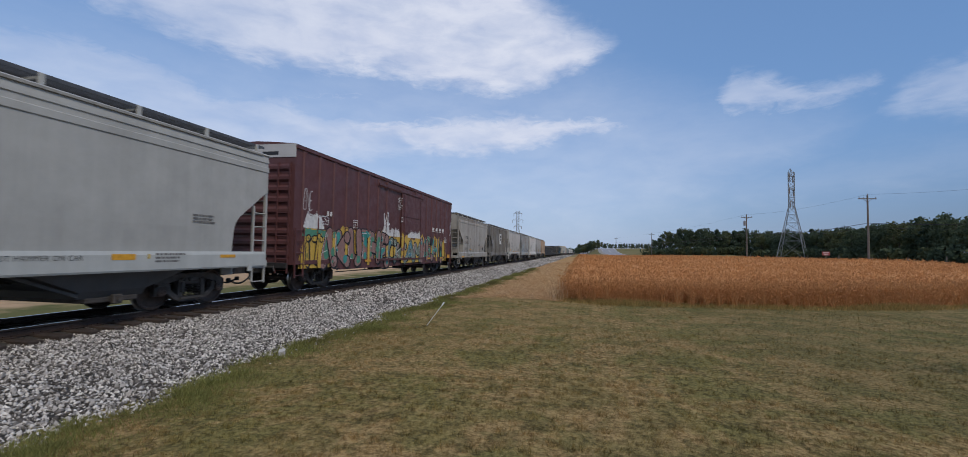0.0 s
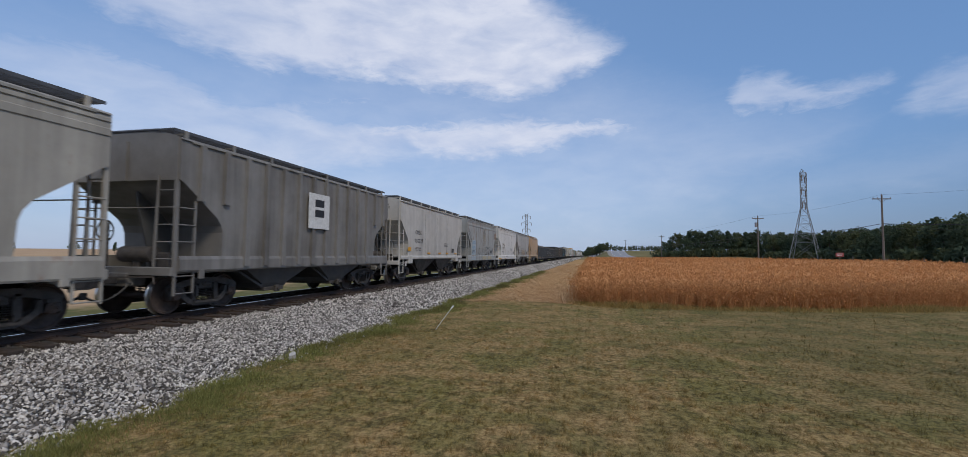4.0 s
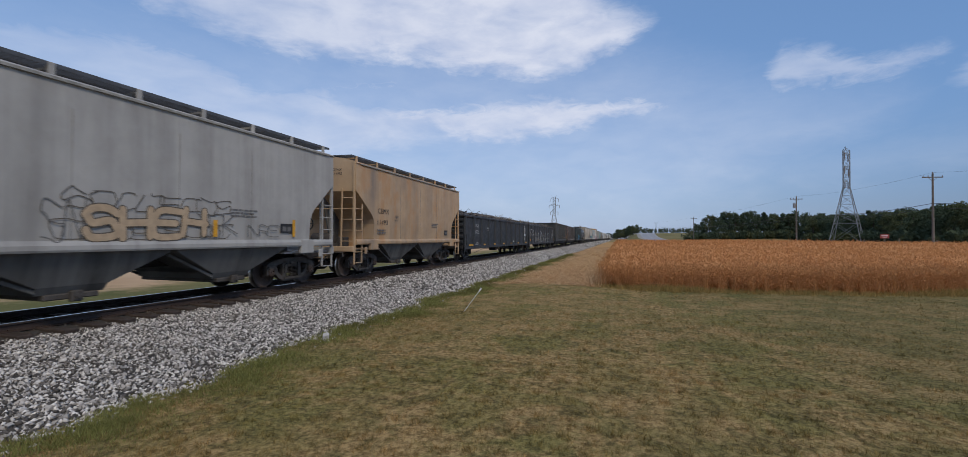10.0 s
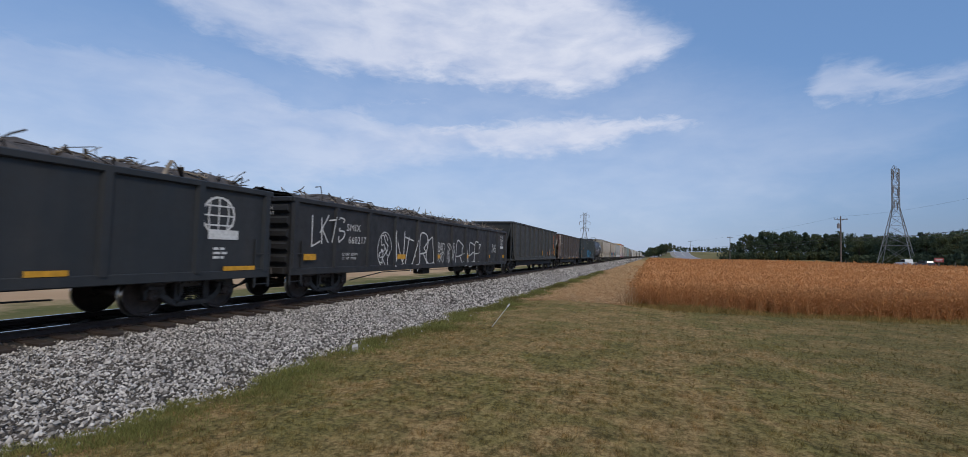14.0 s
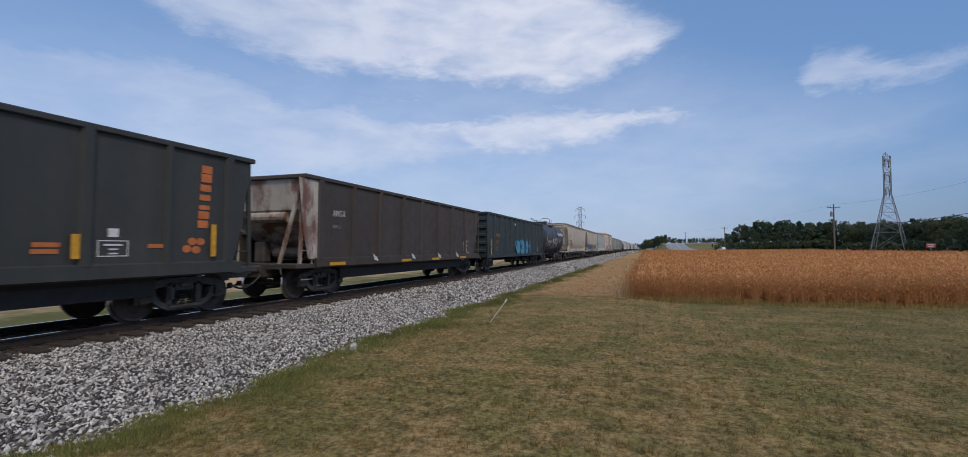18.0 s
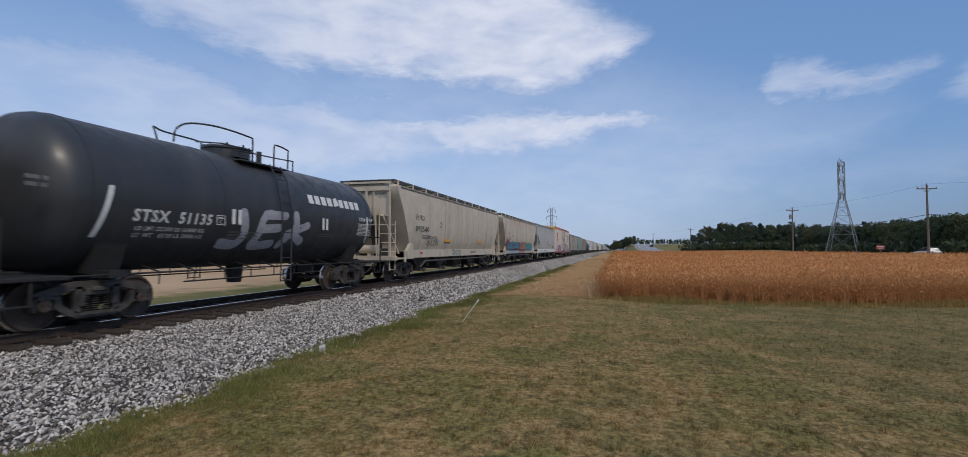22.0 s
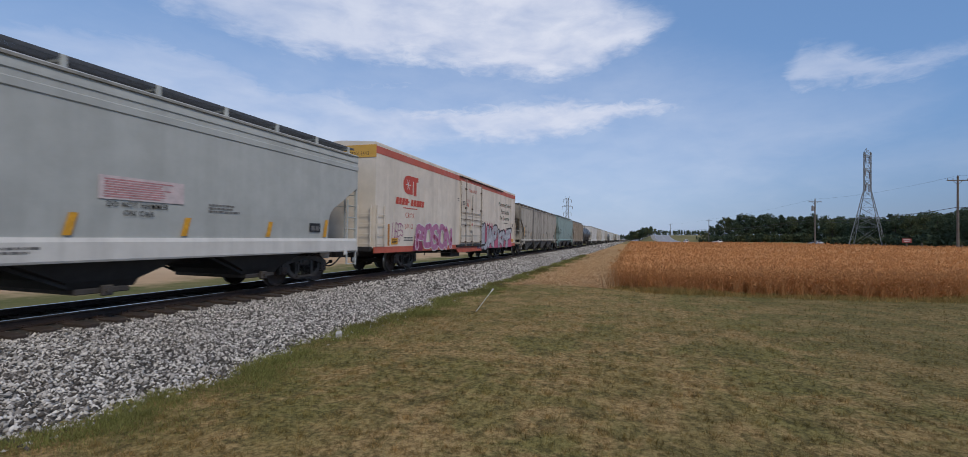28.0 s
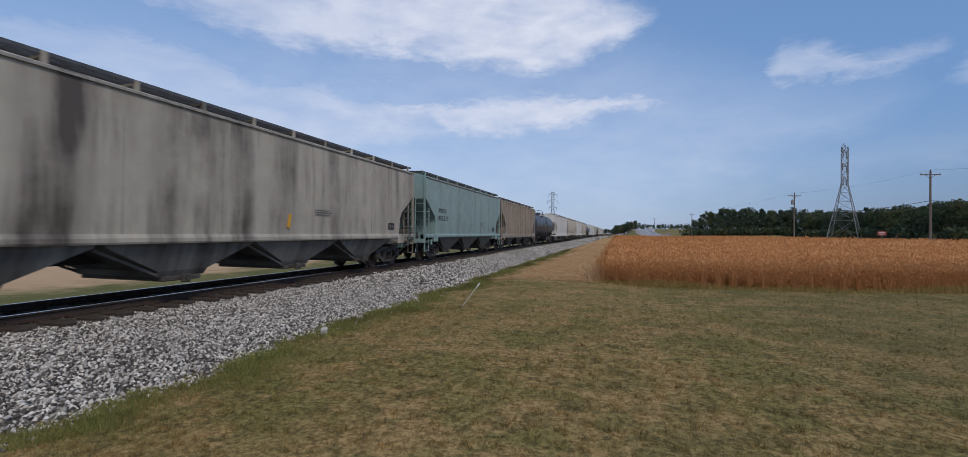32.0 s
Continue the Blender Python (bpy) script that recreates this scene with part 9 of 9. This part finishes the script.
def tree_meshes(seed, h, spread, kind):
    """Trunk with limbs, and a crown of many leaf clumps."""
    r = np.random.default_rng(seed)
    s = Shape().tube((0, 0, -0.3), (0.1, 0.05, h * 0.55), 0.022 * h, 8, 0.012 * h)
    s.tube((0.1, 0.05, h * 0.55), (0.0, 0.1, h * 0.93), 0.012 * h, 6, 0.003 * h)
    centres = []
    pine = kind == 1
    for k in range(15 if not pine else 20):
        t = r.uniform(0.12, 1.0) if not pine else 0.30 + 0.70 * k / 20
        a = r.uniform(0, 2 * np.pi)
        width = spread * (math.sin(math.pi * min(1, 0.18 + 0.80 * t)) ** 0.6) if not pine else spread * (1.05 - t) * 0.95 + 0.4
        rad = width * r.uniform(0.3, 1.0)
        c = np.array([math.cos(a) * rad, math.sin(a) * rad, h * (0.16 + 0.80 * t) if not pine else h * t])
        centres.append((c, spread * r.uniform(0.30, 0.52) if not pine else 0.5 + width * 0.42))
        s.tube((0.05, 0.05, max(h * 0.2, c[2] - rad * 0.6)), tuple(c), 0.006 * h, 5, 0.002 * h)
    pts = []
    for c, rad in centres:
        m = 84 if not pine else 64
        d = r.normal(0, 1, (m, 3))
        d /= np.linalg.norm(d, axis=1)[:, None]
        pts.append(c + d * rad * r.uniform(0.45, 1.08, (m, 1)) * np.array([1, 1, 0.75 if not pine else 0.55]))
    p = np.concatenate(pts)
    n = len(p)
    u, w = r.normal(0, 1, (n, 3)), r.normal(0, 1, (n, 3))
    u /= np.linalg.norm(u, axis=1)[:, None]
    w -= u * (u * w).sum(1)[:, None]
    w /= np.linalg.norm(w, axis=1)[:, None]
    size = (0.020 * h + 0.07) * r.uniform(0.6, 1.4, (n, 1))
    quad = np.stack([p - u * size, p - w * size * 0.8, p + u * size * 1.1, p + w * size * 0.7], 1)
    ob = bulk("crown", quad.reshape(-1, 3), 4, LEAF[kind])
    me = ob.data
    bpy.data.objects.remove(ob)
    return s.mesh("trunk", M_BARK), me


TREES = [(tree_meshes(1, 12, 4.2, 0), 0), (tree_meshes(2, 12, 3.6, 0), 0), (tree_meshes(3, 12, 2.6, 1), 1), (tree_meshes(4, 12, 4.4, 2), 2), (tree_meshes(5, 12, 3.0, 1), 1), (tree_meshes(6, 12, 4.6, 0), 0)]
NAMES = {0: ("oak_tree", "dark green leafy tree in a wood's edge", "tree"), 1: ("pine_tree", "dark green pine in a wood's edge", "tree"), 2: ("maple_tree", "tree with leaves turning yellow-green", "tree")}


def plant(x, y, h, which, turn, group, label=""):
    (trunk, crown), kind = TREES[which]
    name, text, category = NAMES[kind]
    k = h / 12
    t = thing(name, label or text, category, group, Matrix.LocRotScale((x, y, lz(x, y)), Euler((0, 0, turn)), (k, k, k)))
    part("trunk", trunk, None, t)
    part("crown", crown, None, t)


r = random.Random(77)
for row in range(3):
    y = 66.0
    while y < 300:
        h = r.uniform(10.0, 13.0) + (0.3 if y < 190 else 0.0)
        plant(90 + row * 7.5 + r.uniform(-2.5, 2.5) + (6 if y < 100 else 0), y, h * (0.85 if row == 0 else 1.0), r.randrange(6), r.uniform(0, 6.28), "trees of the wood across the road")
        y += r.uniform(3.6, 6.0)
for row in range(2):
    x = 33.0
    while x < 92:
        y = 268 + row * 9 + r.uniform(-3, 3) + 0.35 * (x - 44)
        h = min(12.3, 2.6 + 0.68 * (x - 33)) * r.uniform(0.85, 1.12)
        plant(x, y, h, r.randrange(6), r.uniform(0, 6.28), "trees of the wood across the road")
        x += r.uniform(2.6, 4.2)
for row in range(3):
    x = -36.0
    while x < 74:
        plant(x + r.uniform(-2, 2), 500 + row * 40 + r.uniform(-8, 8), r.uniform(4.5, 6.5), r.choice((0, 1, 2, 4, 5)), r.uniform(0, 6.28), "distant trees beyond the line's end")
        x += r.uniform(3.0, 4.6)
# small wood at the crop's far corner beside the line
for row in range(3):
    x = -3.0
    while x < 15:
        plant(x, 345 + row * 9 + r.uniform(-3, 3), (8.2 - 0.035 * (x - 5) ** 2) * r.uniform(0.8, 1.1) - 1.2 * (row == 0), r.choice((0, 1, 3, 5)), r.uniform(0, 6.28), "distant trees beyond the line's end")
        x += r.uniform(2.0, 3.2)
for row in range(2):
    y = 112.0
    while y < 520:
        plant(-70 - row * 9 + r.uniform(-4, 4), y, r.uniform(9.5, 13.0), r.choice((0, 0, 3, 5, 1, 3)), r.uniform(0, 6.28), "trees along the far side of the railway")
        y += r.uniform(5, 8.5)
for az in (-69, -66.3, -65.2, -62, -58, -54, -51, -47, -44, -41, -38, -36):
    d = r.uniform(250, 330)
    plant(d * math.sin(radians(az)), d * math.cos(radians(az)), r.uniform(4.5, 7.0), r.randrange(6), r.uniform(0, 6.28), "scattered trees across the far fields")


def bush_mesh(seed):
    g = np.random.default_rng(seed)
    n = 260
    d = g.normal(0, 1, (n, 3))
    d /= np.linalg.norm(d, axis=1)[:, None]
    p = d * g.uniform(0.5, 1.1, (n, 1)) * np.array([1.6, 1.4, 1.2]) + np.array([0, 0, 1.1])
    q = g.normal(0, 0.22, (n, 4, 3)) + p[:, None]
    ob = bulk("bush", q.reshape(-1, 3), 4, LEAF[seed % 3])
    me = ob.data
    bpy.data.objects.remove(ob)
    return me


BUSHES = [bush_mesh(k) for k in range(3)]
for k in range(80):
    y = 70 + 2.9 * k
    x = 84 + r.uniform(-2, 3)
    s = r.uniform(0.9, 1.9)
    b = new("bush", BUSHES[k % 3])
    b.matrix_basis = Matrix.LocRotScale((x, y, lz(x, y) - 0.2), Euler((0, 0, r.uniform(0, 6.28))), (s, s, s))
    tagged(b, "dark green brush at the foot of the wood", "bush", "brush along the wood")

# brush before the wood's far end and beyond the road's bend
for k in range(46):
    x = 33 + 1.3 * k + r.uniform(-0.8, 0.8)
    y = 262 + 0.35 * (x - 44) + r.uniform(-3, 2)
    s = r.uniform(1.0, 2.0) * min(1.0, 0.5 + (x - 33) / 16)
    b = new("bush", BUSHES[k % 3])
    b.matrix_basis = Matrix.LocRotScale((x, y, lz(x, y) - 0.2), Euler((0, 0, r.uniform(0, 6.28))), (s, s, s))
    tagged(b, "dark green brush at the foot of the wood", "bush", "brush along the wood")

# shrub whose twigs reach into view
shrub = thing("shrub", "reddish-leaved shrub with thin bare twigs", "shrub", "", pose(6.6, 8.3, lz(6.6, 8.3)))
s, lv = Shape(), []
g = np.random.default_rng(4)
for k in range(26):
    a, b = g.uniform(0, 6.28), g.uniform(0.2, 0.75)
    tip = np.array([math.cos(a) * b, math.sin(a) * b, g.uniform(0.7, 1.65)])
    if k < 7:
        tip = np.array([-0.95 + 0.05 * k, -0.85 + 0.06 * k, 1.66 - 0.13 * k])
    mid = tip * np.array([0.45, 0.45, 0.6])
    s.path([(0, 0, 0), tuple(mid), tuple(tip)], 0.008, 5)
    for _ in range(9):
        c = mid + (tip - mid) * g.uniform(0.2, 1.05) + g.normal(0, 0.03, 3)
        lv.append(c + g.normal(0, 0.022, (4, 3)))
part("stems", s, M_BARK, shrub)
leaf = bulk("leaves", np.array(lv).reshape(-1, 3), 4, leaf_material("red_leaves", (0.05, 0.03, 0.015), (0.16, 0.07, 0.03)), parent=shrub)

# marker stake and pale block by the ballast
stake = thing("marker_stake", "thin white marker stake leaning in the grass", "stake", "", pose(-3.43, 10.16, lz(-3.43, 10.16)))
part("rod", Shape().tube((0, 0, -0.05), (0.33, 0.24, 0.46), 0.009, 8), plain("bleached_stake", (0.62, 0.60, 0.54), 0.6), stake)
part("cap", Shape().tube((0.32, 0.233, 0.445), (0.365, 0.266, 0.515), 0.017, 8), M_WHITE, stake)
s = Shape().box((-0.05, -0.04, -0.03), (0.045, 0.045, 0.11), 0.015)
s.v = [(x + 0.02 * math.sin(z * 30), y + 0.015 * math.sin(x * 50), z + 0.012 * math.sin(y * 60)) for x, y, z in s.v]
tagged(part("pale_stone", s, plain("pale_concrete", (0.44, 0.42, 0.39), 0.9), m=pose(-4.72, 6.85, lz(-4.72, 6.85), 6, -9, 20)), "pale concrete lump at the grass's edge", "stone")


# ---- vehicles on the road ----
def vehicle(name, label, paint_m, pickup, tall=1.5):
    v = thing(name, label, "car", "vehicles on the road")
    if pickup:
        body = [(-2.7, 0.45), (-2.75, 0.95), (-2.6, 1.08), (-0.5, 1.08), (-0.5, 1.02), (1.1, 1.05), (2.4, 0.98), (2.7, 0.8), (2.75, 0.45)]
        cab = [(-1.0, 1.04), (-0.85, 1.78), (0.45, 1.80), (1.2, 1.06)]
    else:
        body = [(-2.25, 0.40), (-2.3, 0.85), (-2.1, 0.98), (1.0, 0.98), (2.0, 0.86), (2.25, 0.7), (2.28, 0.40)]
        cab = [(-2.0, 0.95), (-1.45, tall), (0.3, tall + 0.02), (1.15, 0.95)]
    part("body", Shape().prism(body, -0.9, 0.9), paint_m, v)
    part("cabin", Shape().prism([(y, z) for y, z in cab], -0.74, 0.74), paint_m, v)
    inner = [(a * 0.9 + 0.02, 1.10 + (z - 1.0) * 0.78 if z > 1.2 else z + 0.08) for a, z in cab]
    for side in (-1, 1):
        part("side_window", Shape().prism(inner, side * 0.742 - 0.004, side * 0.742 + 0.004), M_GLASS, v)
        part("tail_light", Shape().box((side * 0.72 - 0.12, body[1][0] - 0.02, 0.72), (side * 0.72 + 0.12, body[1][0] + 0.05, 0.9), 0.01), M_RED, v)
        for y in (-1.5, 1.5):
            part("wheel", Shape().lathe([(-0.1, 0.0), (-0.1, 0.30), (-0.07, 0.34), (0.07, 0.34), (0.1, 0.30), (0.1, 0.0)], 16), M_RUBBER, v, m=pose(side * 0.82, y, 0.34))
    part("rear_window", Shape().prism([(-0.6, 0.0), (0.6, 0.0), (0.55, 0.38), (-0.55, 0.38)], -0.01, 0.0, "y").moved(pose(0, cab[0][0] + 0.10, 1.12, -25)), M_GLASS, v)
    return v


CAR_PAINTS = [plain("white_car_paint", (0.72, 0.72, 0.70), 0.25, 0.0, 0.05), plain("dark_car_paint", (0.06, 0.065, 0.07), 0.25, 0.0, 0.1), plain("silver_car_paint", (0.42, 0.43, 0.44), 0.3, 0.2, 0.08)]
traffic = [(vehicle("pickup_truck", "white pickup truck driving on the highway", CAR_PAINTS[0], True), 112.0, 13.0, 21.0),
           (vehicle("sedan", "dark sedan driving on the highway", CAR_PAINTS[1], False), 106.0, 13.0, 21.0),
           (vehicle("sedan", "white sedan driving on the highway", CAR_PAINTS[0], False), 104.0, 23.0, 21.0),
           (vehicle("hatchback", "white hatchback driving on the highway", CAR_PAINTS[0], False, 1.62), 131.0, 23.0, 22.0),
           (vehicle("sedan", "silver sedan driving on the highway", CAR_PAINTS[2], False), 150.0, 27.5, 21.0)]


# ---- what moves ----
def motions():
    ticks = [0.0, 0.1] + [float(k) for k in range(1, 32)] + [31.9, 32.0]
    for car, front in train:
        ends = [c.matrix_basis.translation.y for c in car.children if c.name.startswith("coupler")]
        half = max(ends) + 0.02 if ends else 9.0
        offset = half - (0.4 if car.name.startswith("boxcar") else 0.5 if car.name.startswith("refrigerator") else 0.25 if car.name.startswith("gondola") else 0.0)
        walk(car, [(t, pose(TRACK, front + offset - SPEED * t, RAIL)) for t in ticks])
    for vehicle_ob, y0, t0, speed in traffic:
        rows = []
        for t in ticks:
            y = y0 + speed * (t - t0)
            x = float(road_x(y)) + 3.0
            climb = math.degrees(math.atan((lz(x, y + 2) - lz(x, y - 2)) / 4))
            rows.append((t, pose(x, y, lz(x, y) + 0.15, climb, 0, math.degrees(math.atan2(float(road_x(y - 2) - road_x(y + 2)), 4)))))
        walk(vehicle_ob, rows)
    turn = math.degrees(SPEED / WHEEL_R)
    first = {}
    for wheel, y in moving_wheels:
        if y not in first:
            walk(wheel, [(t, pose(0, y, WHEEL_R, turn * t)) for t in [k / 15 for k in range(481)]])
            first[y] = wheel.animation_data
        else:
            wheel.rotation_mode = "QUATERNION"
            keys = wheel.animation_data_create()
            keys.action = first[y].action
            keys.action_slot = first[y].action_slot


motions()
